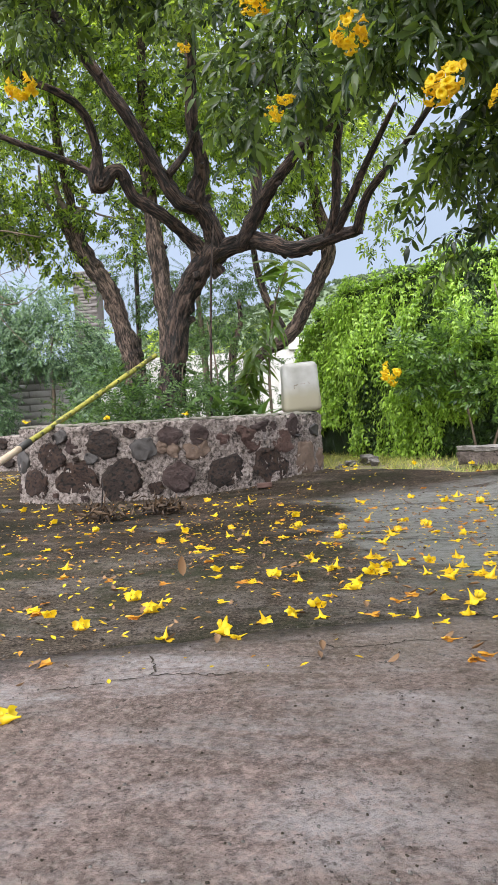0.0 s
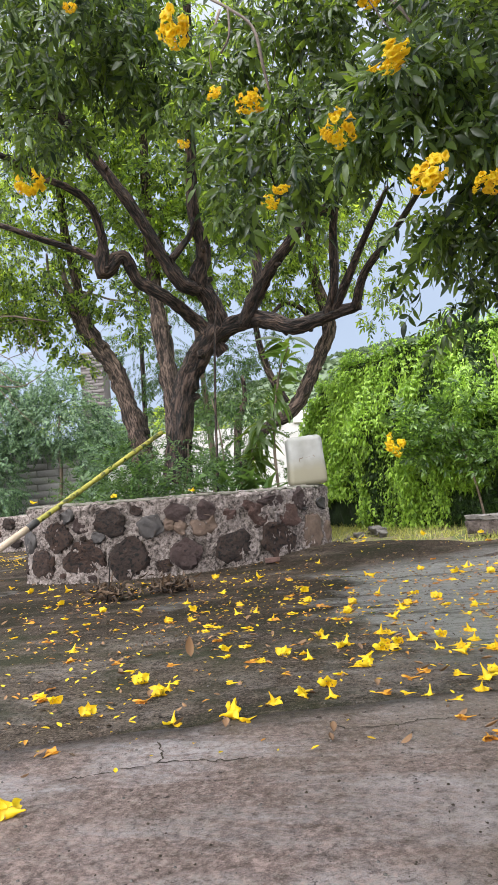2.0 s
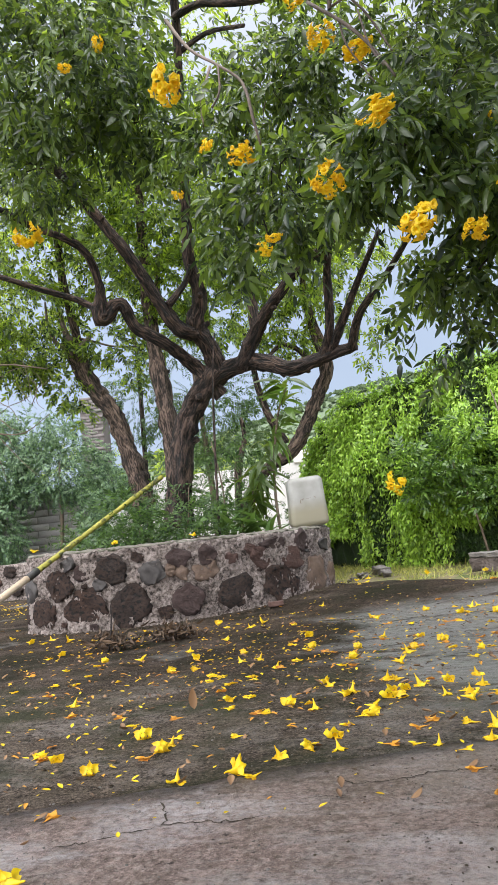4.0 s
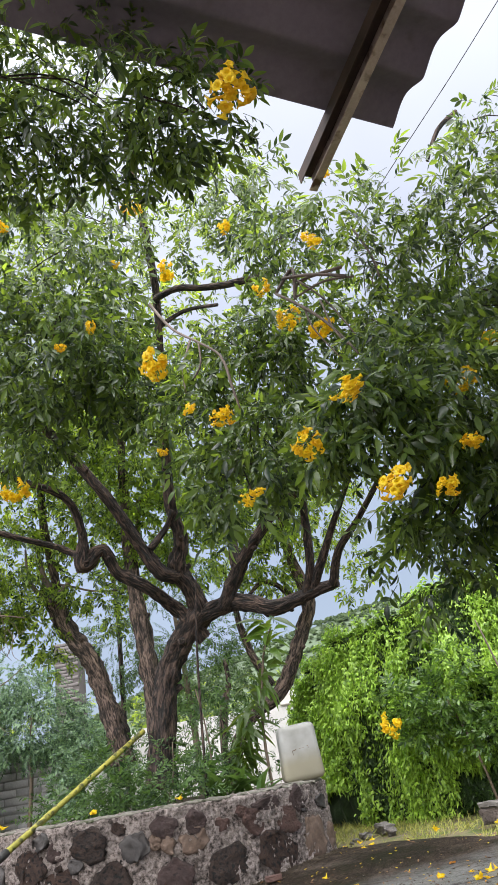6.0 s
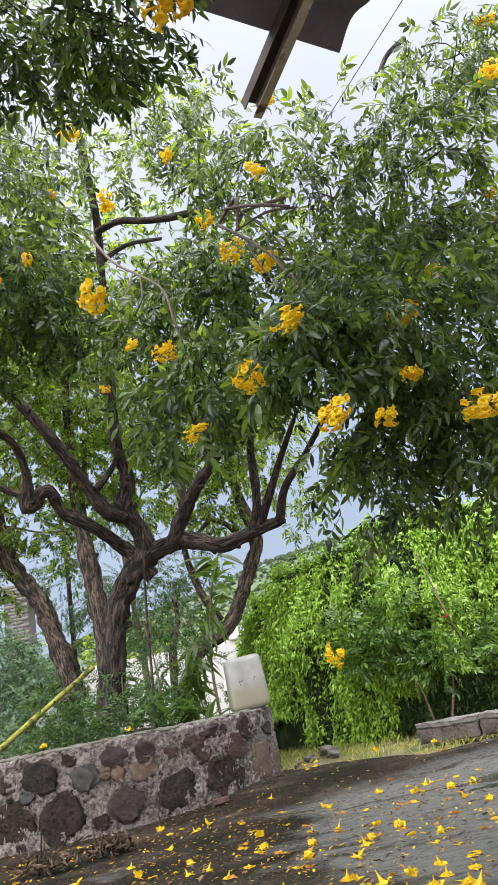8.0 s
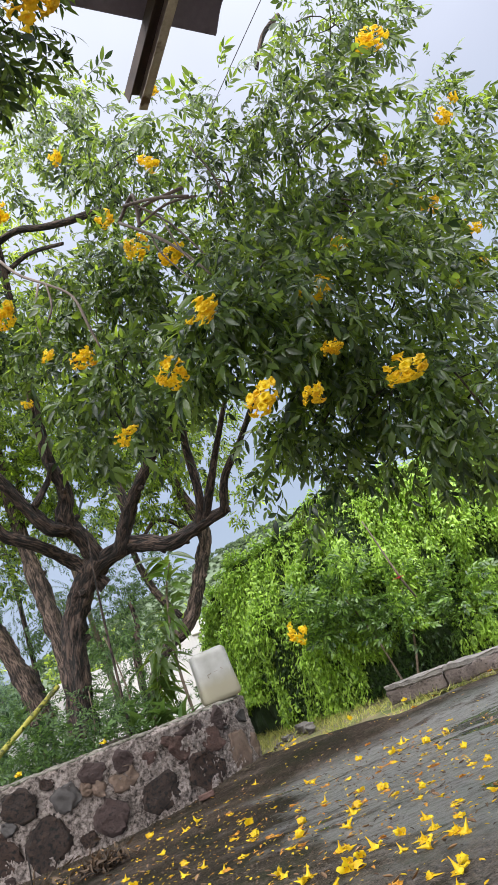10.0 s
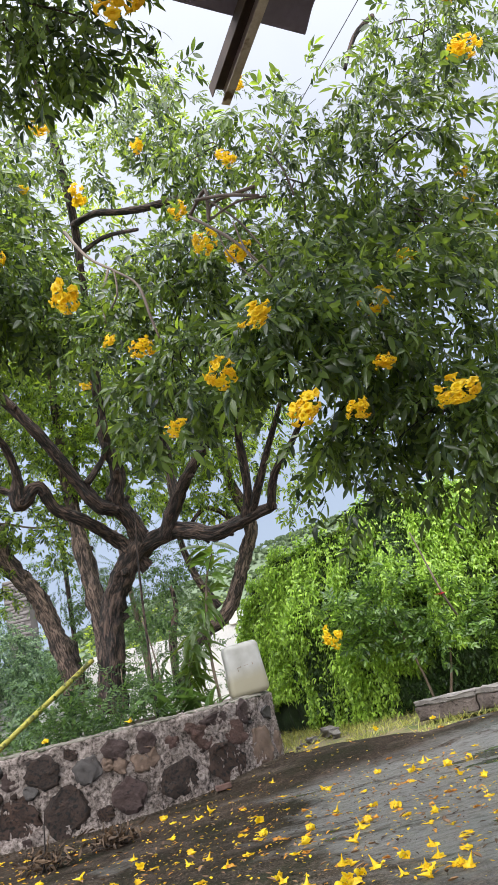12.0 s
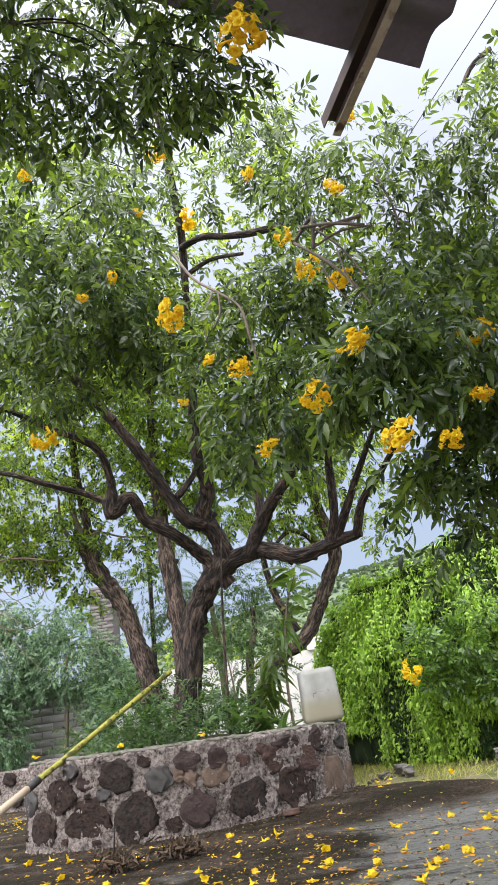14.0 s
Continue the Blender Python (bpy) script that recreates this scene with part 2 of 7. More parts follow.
MAT["steel"] = surface("painted_steel", (0.26, 0.205, 0.18), (0.50, 0.43, 0.39), 7, 60, (0.5, 0.75), 0.3, 0.004, speck=((0.08, 0.042, 0.028), 13, 0.55))
# dark copy of the steel: the channel's inner shadow put into the colour
MAT["steel_shaded"] = surface("shaded_steel", (0.03, 0.022, 0.02), (0.09, 0.06, 0.05), 9, 60, (0.6, 0.9), 0.3, 0.004)
MAT["block"] = surface("grey_block", (0.24, 0.232, 0.235), (0.42, 0.405, 0.41), 5, 60, (0.85, 1.0), 0.7, 0.015, obj_rand=0.4)
MAT["block_joint"] = surface("block_joint", (0.17, 0.16, 0.155), (0.30, 0.29, 0.28), 6, 60, (0.9, 1.0), 0.6, 0.01)
MAT["brick_joint"] = surface("brick_joint", (0.075, 0.065, 0.062), (0.14, 0.125, 0.12), 6, 60, (0.9, 1.0), 0.6, 0.01)
MAT["brick_pale"] = surface("brick_pale", (0.11, 0.097, 0.095), (0.175, 0.158, 0.155), 5, 50, (0.8, 1.0), 0.5, 0.01, obj_rand=0.12)
MAT["white_wall"] = surface("white_render", (0.55, 0.53, 0.52), (0.74, 0.72, 0.71), 2.2, 40, (0.8, 0.95), 0.3, 0.008)
MAT["stained_wall"] = surface("stained_wall", (0.13, 0.12, 0.10), (0.44, 0.42, 0.39), 4, 40, (0.85, 1.0), 0.6, 0.01, speck=((0.06, 0.055, 0.045), 9, 0.54))
MAT["kerb"] = surface("kerb", (0.045, 0.033, 0.029), (0.24, 0.195, 0.18), 9, 70, (0.85, 1.0), 1.0, 0.04, speck=((0.03, 0.022, 0.02), 40, 0.56))
MAT["hill"] = surface("hill", (0.065, 0.093, 0.054), (0.10, 0.135, 0.074), 0.09, 0.6, (0.9, 1.0), 0.3, 0.5)
MAT["bamboo"] = surface("bamboo", (0.17, 0.16, 0.022), (0.40, 0.37, 0.06), 12, 60, (0.45, 0.65), 0.3, 0.004, speck=((0.055, 0.058, 0.014), 24, 0.50))
MAT["wood_pale"] = surface("wood_pale", (0.42, 0.32, 0.22), (0.62, 0.5, 0.37), 12, 80, (0.6, 0.8), 0.3, 0.004)
MAT["rubber"] = surface("dark_tape", (0.015, 0.014, 0.013), (0.04, 0.038, 0.035), 20, 90, (0.5, 0.7), 0.2, 0.003)
MAT["wire"] = surface("wire", (0.04, 0.04, 0.045), (0.08, 0.08, 0.085), 20, 90, (0.4, 0.6), 0.1, 0.002)
MAT["house"] = surface("house_wall", (0.62, 0.58, 0.53), (0.80, 0.77, 0.72), 1.5, 40, (0.85, 1.0), 0.3, 0.01)
MAT["crumbled"] = surface("crumbled_stone", (0.08, 0.072, 0.066), (0.26, 0.24, 0.225), 9, 60, (0.85, 1.0), 0.9, 0.02)


def plastic_material():
    m, n, l, b = nodes_of("cloudy_plastic")
    tc, nz = n.new("ShaderNodeTexCoord"), n.new("ShaderNodeTexNoise")
    nz.inputs["Scale"].default_value, nz.inputs["Detail"].default_value = 9, 6
    l.new(tc.outputs["Object"], nz.inputs["Vector"])
    r = n.new("ShaderNodeValToRGB")
    e = r.color_ramp.elements
    e[0].position, e[0].color = 0.35, (0.40, 0.395, 0.37, 1)
    e[1].position, e[1].color = 0.62, (0.53, 0.53, 0.515, 1)
    l.new(nz.outputs[0], r.inputs[0])
    sp = n.new("ShaderNodeSeparateXYZ")
    l.new(tc.outputs["Object"], sp.inputs[0])
    wave = n.new("ShaderNodeMath")
    wave.operation = "MULTIPLY_ADD"
    wave.inputs[1].default_value = 0.05
    l.new(nz.outputs[0], wave.inputs[0])
    l.new(sp.outputs["Z"], wave.inputs[2])
    tide = n.new("ShaderNodeMapRange")
    tide.inputs["From Min"].default_value, tide.inputs["From Max"].default_value = 0.045, -0.05
    l.new(wave.outputs[0], tide.inputs["Value"])
    sed = n.new("ShaderNodeMix")
    sed.data_type = "RGBA"
    l.new(tide.outputs[0], sed.inputs[0])
    l.new(r.outputs[0], sed.inputs[6])
    sed.inputs[7].default_value = (0.40, 0.37, 0.28, 1)
    l.new(sed.outputs[2], b.inputs["Base Color"])
    b.inputs["Roughness"].default_value = 0.34
    tr = n.new("ShaderNodeBsdfTranslucent")
    l.new(sed.outputs[2], tr.inputs[0])
    ms = n.new("ShaderNodeMixShader")
    ms.inputs[0].default_value = 0.35
    l.new(b.outputs[0], ms.inputs[1])
    l.new(tr.outputs[0], ms.inputs[2])
    l.new(ms.outputs[0], n["Material Output"].inputs[0])
    return m


MAT["plastic"] = plastic_material()


def concrete_material(name, dark, light, pale, moss, wet_low, wet_high, pool=False, brink=False):
    """Old concrete: broad stains, lime smears, sand grain, pits, moss, and patches that are still wet."""
    m, n, l, b = nodes_of(name)
    geo = n.new("ShaderNodeNewGeometry")

    def tex(scale, detail=6, rough=0.6, shift=0.0, stretch=(1, 1, 1), turn=0.0, distort=0.0):
        mp = n.new("ShaderNodeMapping")
        mp.inputs["Location"].default_value = (shift, shift, 0)
        mp.inputs["Rotation"].default_value = (0, 0, turn)
        mp.inputs["Scale"].default_value = stretch
        l.new(geo.outputs["Position"], mp.inputs["Vector"])
        t = n.new("ShaderNodeTexNoise")
        t.inputs["Scale"].default_value, t.inputs["Detail"].default_value, t.inputs["Roughness"].default_value = scale, detail, rough
        t.inputs["Distortion"].default_value = distort
        l.new(mp.outputs[0], t.inputs["Vector"])
        return t.outputs[0]

    def span(v, a, z, lo=0.0, hi=1.0):
        r = n.new("ShaderNodeMapRange")
        r.inputs["From Min"].default_value, r.inputs["From Max"].default_value = a, z
        r.inputs["To Min"].default_value, r.inputs["To Max"].default_value = lo, hi
        l.new(v, r.inputs["Value"])
        return r.outputs[0]

    def blend(f, a, z, mode="MIX"):
        x = n.new("ShaderNodeMix")
        x.data_type, x.blend_type = "RGBA", mode
        for k, v in ((0, f), (6, a), (7, z)):
            if isinstance(v, bpy.types.NodeSocket):
                l.new(v, x.inputs[k])
            else:
                x.inputs[k].default_value = v
        return x.outputs[2]

    def calc(op, a, z, clamp=True):
        x = n.new("ShaderNodeMath")
        x.operation, x.use_clamp = op, clamp
        for k, v in enumerate((a, z)):
            if isinstance(v, bpy.types.NodeSocket):
                l.new(v, x.inputs[k])
            else:
                x.inputs[k].default_value = v
        return x.outputs[0]

    def tone(c, k):
        return (c[0] * k, c[1] * k, c[2] * k, 1)

    broad, mid, grain, sand = tex(1.5, 7, 0.65, 3.1), tex(9, 7, 0.75, 7.7), tex(120, 6, 0.8), tex(330, 3, 0.7, 2.0)
    col = blend(span(broad, 0.36, 0.64), (*dark, 1), (*light, 1))
    # olive and rosy drifts
    col = blend(calc("MULTIPLY", span(tex(1.1, 5, 0.6, 6.6), 0.5, 0.66), 0.65), col, (dark[0] * 1.0, dark[1] * 1.02, dark[2] * 0.84, 1))
    # lime smears, dragged along one way and broken up by grain
    smear = calc("MULTIPLY", span(tex(2.1, 8, 0.72, 1.7, (0.75, 1.5, 1), 0.35, 0.3), 0.49, 0.60), span(tex(28, 7, 0.82, 5.9), 0.34, 0.50))
    col = blend(calc("MULTIPLY", smear, 0.85), col, (*pale, 1))
    col = blend(calc("MULTIPLY", span(mid, 0.53, 0.68), 0.6 if pool else 0.3), col, tone(dark, 0.55))
    col = blend(calc("MULTIPLY", span(tex(24, 8, 0.82, 9.4), 0.50, 0.58), 0.7 if pool else 0.32), col, tone(dark, 0.42))
    col = blend(calc("MULTIPLY", span(tex(31, 8, 0.82, 1.4), 0.54, 0.61), 0.6), col, tone(light, 1.5))
    # sand grain: light and dark specks
    col = blend(calc("MULTIPLY", span(grain, 0.54, 0.62), 0.7 if pool else 0.5), col, tone(light, 1.7))
    col = blend(calc("MULTIPLY", span(grain, 0.46, 0.40), 0.9 if pool else 0.45), col, tone(dark, 0.3))
    col = blend(calc("MULTIPLY", span(sand, 0.56, 0.66), 0.3), col, tone(light, 1.6))
    if not pool:
        gravel = tex(62, 7, 0.78, 25.0)
        col = blend(calc("MULTIPLY", span(gravel, 0.53, 0.60), 0.62), col, tone(light, 1.55))
        col = blend(calc("MULTIPLY", span(gravel, 0.46, 0.39), 0.7), col, tone(dark, 0.36))
    # pits: the shade of small hollows painted dark, since relief alone shows little
    pits = span(tex(38, 5, 0.72, 4.4), 0.59, 0.65)
    col = blend(calc("MULTIPLY", pits, 0.75 if pool else 0.35), col, tone(dark, 0.25))
    col = blend(calc("MULTIPLY", span(tex(2.6, 7, 0.7, 11.3), 0.47, 0.60), moss), col, (0.036, 0.044, 0.020, 1))
    sep = n.new("ShaderNodeSeparateXYZ")
    l.new(geo.outputs["Position"], sep.inputs[0])
    if not pool:
        # a darker olive tone over one half, and lime washed out in long drifts over the other
        stain = span(calc("ADD", sep.outputs["X"], calc("MULTIPLY", tex(1.6, 7, 0.68, 14.2), 2.4, False), False), 1.0, 1.55)
        col = blend(calc("MULTIPLY", stain, 0.62), col, blend(span(mid, 0.35, 0.65), (0.112, 0.088, 0.060, 1), (0.235, 0.187, 0.135, 1)))
        drift = calc("MULTIPLY", span(tex(3.4, 7, 0.66, 21.4, (0.55, 2.3, 1), 0.42, 0.5), 0.50, 0.62), span(tex(46, 6, 0.8, 3.3), 0.36, 0.56))
        col = blend(calc("MULTIPLY", calc("MULTIPLY", drift, calc("SUBTRACT", 1.0, calc("MULTIPLY", stain, 0.8))), 0.8), col, (0.66, 0.62, 0.63, 1))
        col = blend(calc("MULTIPLY", span(tex(70, 7, 0.8, 41.0), 0.53, 0.59), 0.5), col, (0.52, 0.45, 0.40, 1))
        col = blend(calc("MULTIPLY", span(tex(58, 7, 0.8, 52.0), 0.46, 0.40), 0.4), col, (0.075, 0.055, 0.044, 1))
        clots = calc("MULTIPLY", span(tex(55, 5, 0.7, 17.0), 0.60, 0.64), span(tex(5, 4, 0.6, 30.0), 0.46, 0.58))
        col = blend(calc("MULTIPLY", clots, 0.8), col, (0.03, 0.022, 0.018, 1))
    if brink:
        # damp mossy growth that creeps in over the slab's broken rim
        line = calc("SUBTRACT", sep.outputs["Y"], calc("MULTIPLY", sep.outputs["X"], 0.33, False), False)
        creep = span(calc("ADD", line, calc("MULTIPLY", tex(5, 7, 0.72, 8.8), 0.30, False), False), 1.70, 1.77)
        col = blend(calc("MULTIPLY", creep, 0.6), col, blend(span(grain, 0.4, 0.6), (0.022, 0.021, 0.015, 1), (0.075, 0.068, 0.054, 1)))
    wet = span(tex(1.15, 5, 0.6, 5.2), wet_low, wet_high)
    if pool:
        # a shallow sheet of rain water that lies along one side of the yard, broken by mossy islands
        shore = tex(1.5, 8, 0.68, 2.2)
        side = span(calc("ADD", calc("ADD", sep.outputs["X"], calc("MULTIPLY", sep.outputs["Y"], 0.10, False), False), calc("MULTIPLY", shore, 1.7, False), False), 1.10, 1.32)
        back = span(calc("ADD", calc("SUBTRACT", sep.outputs["Y"], calc("MULTIPLY", sep.outputs["X"], 0.22, False), False), calc("MULTIPLY", shore, 0.6, False), False), 4.5, 4.2)
        front = span(calc("ADD", sep.outputs["Y"], calc("MULTIPLY", tex(2.6, 8, 0.7, 8.2), 1.2, False), False), 2.35, 2.75)
        wet = calc("MAXIMUM", wet, calc("MULTIPLY", calc("MULTIPLY", side, back), front))
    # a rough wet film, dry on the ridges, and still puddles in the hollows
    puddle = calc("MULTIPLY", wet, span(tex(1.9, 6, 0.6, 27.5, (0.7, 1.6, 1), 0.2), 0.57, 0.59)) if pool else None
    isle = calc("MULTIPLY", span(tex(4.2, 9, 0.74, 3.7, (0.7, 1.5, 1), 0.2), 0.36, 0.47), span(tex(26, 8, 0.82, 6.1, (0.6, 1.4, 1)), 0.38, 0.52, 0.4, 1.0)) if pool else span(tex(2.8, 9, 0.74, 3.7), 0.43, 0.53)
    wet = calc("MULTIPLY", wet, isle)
    if pool:
        # concrete still soaked towards the planter
        soak = span(calc("ADD", sep.outputs["Y"], calc("MULTIPLY", tex(1.7, 7, 0.7, 12.1), 1.6, False), False), 3.2, 3.9)
        col = blend(calc("MULTIPLY", soak, 0.8), col, blend(1.0, col, (0.30, 0.25, 0.215, 1), "MULTIPLY"))
    # darker where wet; the blue cast puts sky sheen into the colour
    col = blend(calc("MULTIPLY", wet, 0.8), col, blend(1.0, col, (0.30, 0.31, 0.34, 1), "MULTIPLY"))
    if pool:
        col = blend(calc("MULTIPLY", puddle, 0.9), col, (0.020, 0.022, 0.013, 1))
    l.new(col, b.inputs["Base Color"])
    l.new(span(wet, 0.0, 1.0, 0.8 if pool else 0.6, 0.45), b.inputs["Roughness"])
    l.new(span(wet, 0.0, 1.0, 0.12 if pool else 0.2, 0.9), b.inputs["Specular IOR Level"])
    # a film of water over the wet patches
    l.new(calc("MAXIMUM", wet, puddle) if pool else wet, b.inputs["Coat Weight"])
    b.inputs["Coat Roughness"].default_value, b.inputs["Coat IOR"].default_value = 0.5, 2.3
    if pool:
        l.new(span(puddle, 0.0, 1.0, 0.6, 0.03), b.inputs["Coat Roughness"])
    h = calc("ADD", calc("MULTIPLY", grain, 0.6), calc("SUBTRACT", calc("MULTIPLY", mid, 0.45), calc("MULTIPLY", pits, 0.2)))
    bp = n.new("ShaderNodeBump")
    bp.inputs["Distance"].default_value = 0.035
    l.new(span(wet, 0.0, 1.0, 1.0, 0.6), bp.inputs["Strength"])
    l.new(h, bp.inputs["Height"])
    l.new(bp.outputs[0], b.inputs["Normal"])
    ripple = n.new("ShaderNodeBump")
    ripple.inputs["Distance"].default_value = 0.12
    if pool:
        l.new(span(puddle, 0.0, 1.0, 1.0, 0.01), ripple.inputs["Strength"])
    l.new(tex(55, 4, 0.55, 19.0), ripple.inputs["Height"])
    l.new(ripple.outputs[0], b.inputs["Coat Normal"])
    return m


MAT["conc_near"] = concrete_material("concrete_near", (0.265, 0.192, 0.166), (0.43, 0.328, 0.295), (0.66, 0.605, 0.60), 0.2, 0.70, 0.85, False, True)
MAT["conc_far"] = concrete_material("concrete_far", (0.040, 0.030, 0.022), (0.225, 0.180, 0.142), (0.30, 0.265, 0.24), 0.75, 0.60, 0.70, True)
MAT["moss_cap"] = surface("mossy_cap", (0.075, 0.07, 0.052), (0.30, 0.28, 0.24), 14, 75, (0.85, 1.0), 1.0, 0.03, speck=((0.035, 0.045, 0.016), 18, 0.56))
MAT["scrub"] = leafy("scrub", (0.085, 0.125, 0.072), (0.13, 0.18, 0.095), 0.8, 0.5, (0.22, 0.29, 0.14))
MAT["shrivelled"] = leafy("shrivelled", (0.018, 0.010, 0.006), (0.10, 0.06, 0.032), 0.8, 0.05, (0.2, 0.1, 0.03))

# ---- mesh helpers ----


def thing(name, label, category, group="", at=(0, 0, 0)):
    ob = new(name)
    ob.empty_display_size = 0.1
    ob.location = at
    return tagged(ob, label, category, group)


def mesh_of(name, verts, faces, material=None, smooth=True):
    """A mesh from an array of points and an array (or list of arrays) of faces with 3 or 4 corners."""
    me = bpy.data.meshes.new(name)
    verts = np.asarray(verts, dtype=np.float32)
    groups = [np.asarray(f, dtype=np.int32) for f in (faces if isinstance(faces, list) else [faces]) if len(f)]
    loops = np.concatenate([g.ravel() for g in groups])
    sizes = np.concatenate([np.full(len(g), g.shape[1], dtype=np.int32) for g in groups])
    starts = np.concatenate([[0], np.cumsum(sizes)[:-1]]).astype(np.int32)
    me.vertices.add(len(verts))
    me.vertices.foreach_set("co", verts.ravel())
    me.loops.add(len(loops))
    me.loops.foreach_set("vertex_index", loops)
    me.polygons.add(len(sizes))
    me.polygons.foreach_set("loop_start", starts)
    me.update(calc_edges=True)
    me.validate()
    me.polygons.foreach_set("use_smooth", np.full(len(me.polygons), smooth))
    if material:
        me.materials.append(material)
    return me


def part(name, me, parent, label="", material=None):
    """One mesh (or bmesh) as one object under a thing or a part."""
    if isinstance(me, bmesh.types.BMesh):
        bm, me = me, bpy.data.meshes.new(name)
        bm.to_mesh(me)
        bm.free()
    if material:
        me.materials.append(material)
    ob = new(name, me)
    ob.parent = parent
    return tagged(ob, label)


def whole(name, me, label, category, group="", kind="", material=None):
    """A thing that is one mesh."""
    ob = part(name, me, None, "", material)
    return tagged(ob, label, category, group, kind)


def spread(template, mats):
    """Copies a template (points, triangles, quads) by many 4x4 matrices into one set of arrays."""
    v, tri, quad = template
    mats = np.asarray(mats)
    out = np.einsum("mij,vj->mvi", mats[:, :3, :3], v) + mats[:, None, :3, 3]
    off = (np.arange(len(mats)) * len(v))[:, None, None]
    return out.reshape(-1, 3), (tri[None] + off).reshape(-1, 3), (quad[None] + off).reshape(-1, 4)


def joined(*sets):
    vs, ts, qs, n = [], [], [], 0
    for v, t, q in sets:
        vs.append(v)
        ts.append(np.asarray(t, dtype=int).reshape(-1, 3) + n)
        qs.append(np.asarray(q, dtype=int).reshape(-1, 4) + n)
        n += len(v)
    return np.concatenate(vs), np.concatenate(ts), np.concatenate(qs)


def moved(template, m):
    v, t, q = template
    m = np.array(m)
    return v @ m[:3, :3].T + m[:3, 3], t, q


def aim(direction, spin=0.0):
    """A turn that points local +Y along a direction, with local +Z as near to up as it can, then spun round it."""
    y = Vector(direction).normalized()
    side = y.cross(Vector((0, 0, 1)))
    if side.length < 1e-3:
        side = Vector((1, 0, 0))
    side.normalize()
    up = side.cross(y)
    m = Matrix((side, y, up)).transposed().to_4x4()
    return m @ Matrix.Rotation(spin, 4, "Y")


def put(place, turn, size=1.0):
    return np.array(Matrix.Translation(place) @ turn @ Matrix.Scale(size, 4))


ALONG = []


def barked(me):
    """Stores the way along and round the limb just made, for its bark."""
    at = me.attributes.new("along", "FLOAT_VECTOR", "POINT")
    at.data.foreach_set("vector", np.array(ALONG, dtype=np.float32).ravel())
    return me


def tube(points, radii, sides=8, rough=0.0, close=True, seed=0, fine=3):
    """A limb along a line of points, its girth going from radius to radius, with bark ridges if rough."""
    rnd = random.Random(seed)
    pts = [Vector(p) for p in points]
    if fine > 1 and len(pts) > 2:
        dense, dr = [], []
        for i in range(len(pts) - 1):
            p0, p1, p2, p3 = pts[max(i - 1, 0)], pts[i], pts[i + 1], pts[min(i + 2, len(pts) - 1)]
            for k in range(fine):
                t = k / fine
                dense.append(0.5 * ((2 * p1) + (p2 - p0) * t + (2 * p0 - 5 * p1 + 4 * p2 - p3) * t * t + (3 * p1 - p0 - 3 * p2 + p3) * t ** 3))
                dr.append(radii[i] * (1 - t) + radii[i + 1] * t)
        pts, radii = dense + [pts[-1]], dr + [radii[-1]]
    side = None
    v, q, t = [], [], []
    ALONG.clear()
    run = 0.0
    for i, p in enumerate(pts):
        run += (p - pts[i - 1]).length if i else 0.0
        d = (pts[min(i + 1, len(pts) - 1)] - pts[max(i - 1, 0)]).normalized()
        if side is None:
            side = d.orthogonal().normalized()
        side = (side - d * side.dot(d)).normalized()
        up = d.cross(side)
        for k in range(sides):
            a = 2 * math.pi * k / sides
            w = side * math.cos(a) + up * math.sin(a)
            r = radii[i]
            if rough:
                ridge = noise.noise(Vector((math.cos(a) * 4.6, math.sin(a) * 4.6, i * 0.22 + seed * 7.1)))
                r *= 1 + rough * (noise.noise(Vector((math.cos(a) * 1.3, math.sin(a) * 1.3, i * 0.42 + seed * 3.1))) * 1.4 + ridge * 1.5 + rnd.uniform(-0.2, 0.2))
            v.append(p + w * r)
            ALONG.append((math.cos(a) * radii[i], math.sin(a) * radii[i], run + seed * 3.7))
    for i in range(len(pts) - 1):
        for k in range(sides):
            a, b = i * sides + k, i * sides + (k + 1) % sides
            q.append((a, b, b + sides, a + sides))
    if close:
        for base, end in ((0, False), ((len(pts) - 1) * sides, True)):
            c = len(v)
            v.append(pts[-1] if end else pts[0])
            ALONG.append((0.0, 0.0, (run if end else 0.0) + seed * 3.7))
            for k in range(sides):
                a, b = base + k, base + (k + 1) % sides
                t.append((a, b, c) if end else (b, a, c))
    return np.array([tuple(x) for x in v]), np.array(t, dtype=int).reshape(-1, 3), np.array(q, dtype=int).reshape(-1, 4)


def box(lo, hi):
    v = np.array([(x, y, z) for z in (lo[2], hi[2]) for y in (lo[1], hi[1]) for x in (lo[0], hi[0])], dtype=float)
    q = np.array([(0, 2, 3, 1), (4, 5, 7, 6), (0, 1, 5, 4), (2, 6, 7, 3), (0, 4, 6, 2), (1, 3, 7, 5)])
    return v, np.zeros((0, 3), dtype=int), q


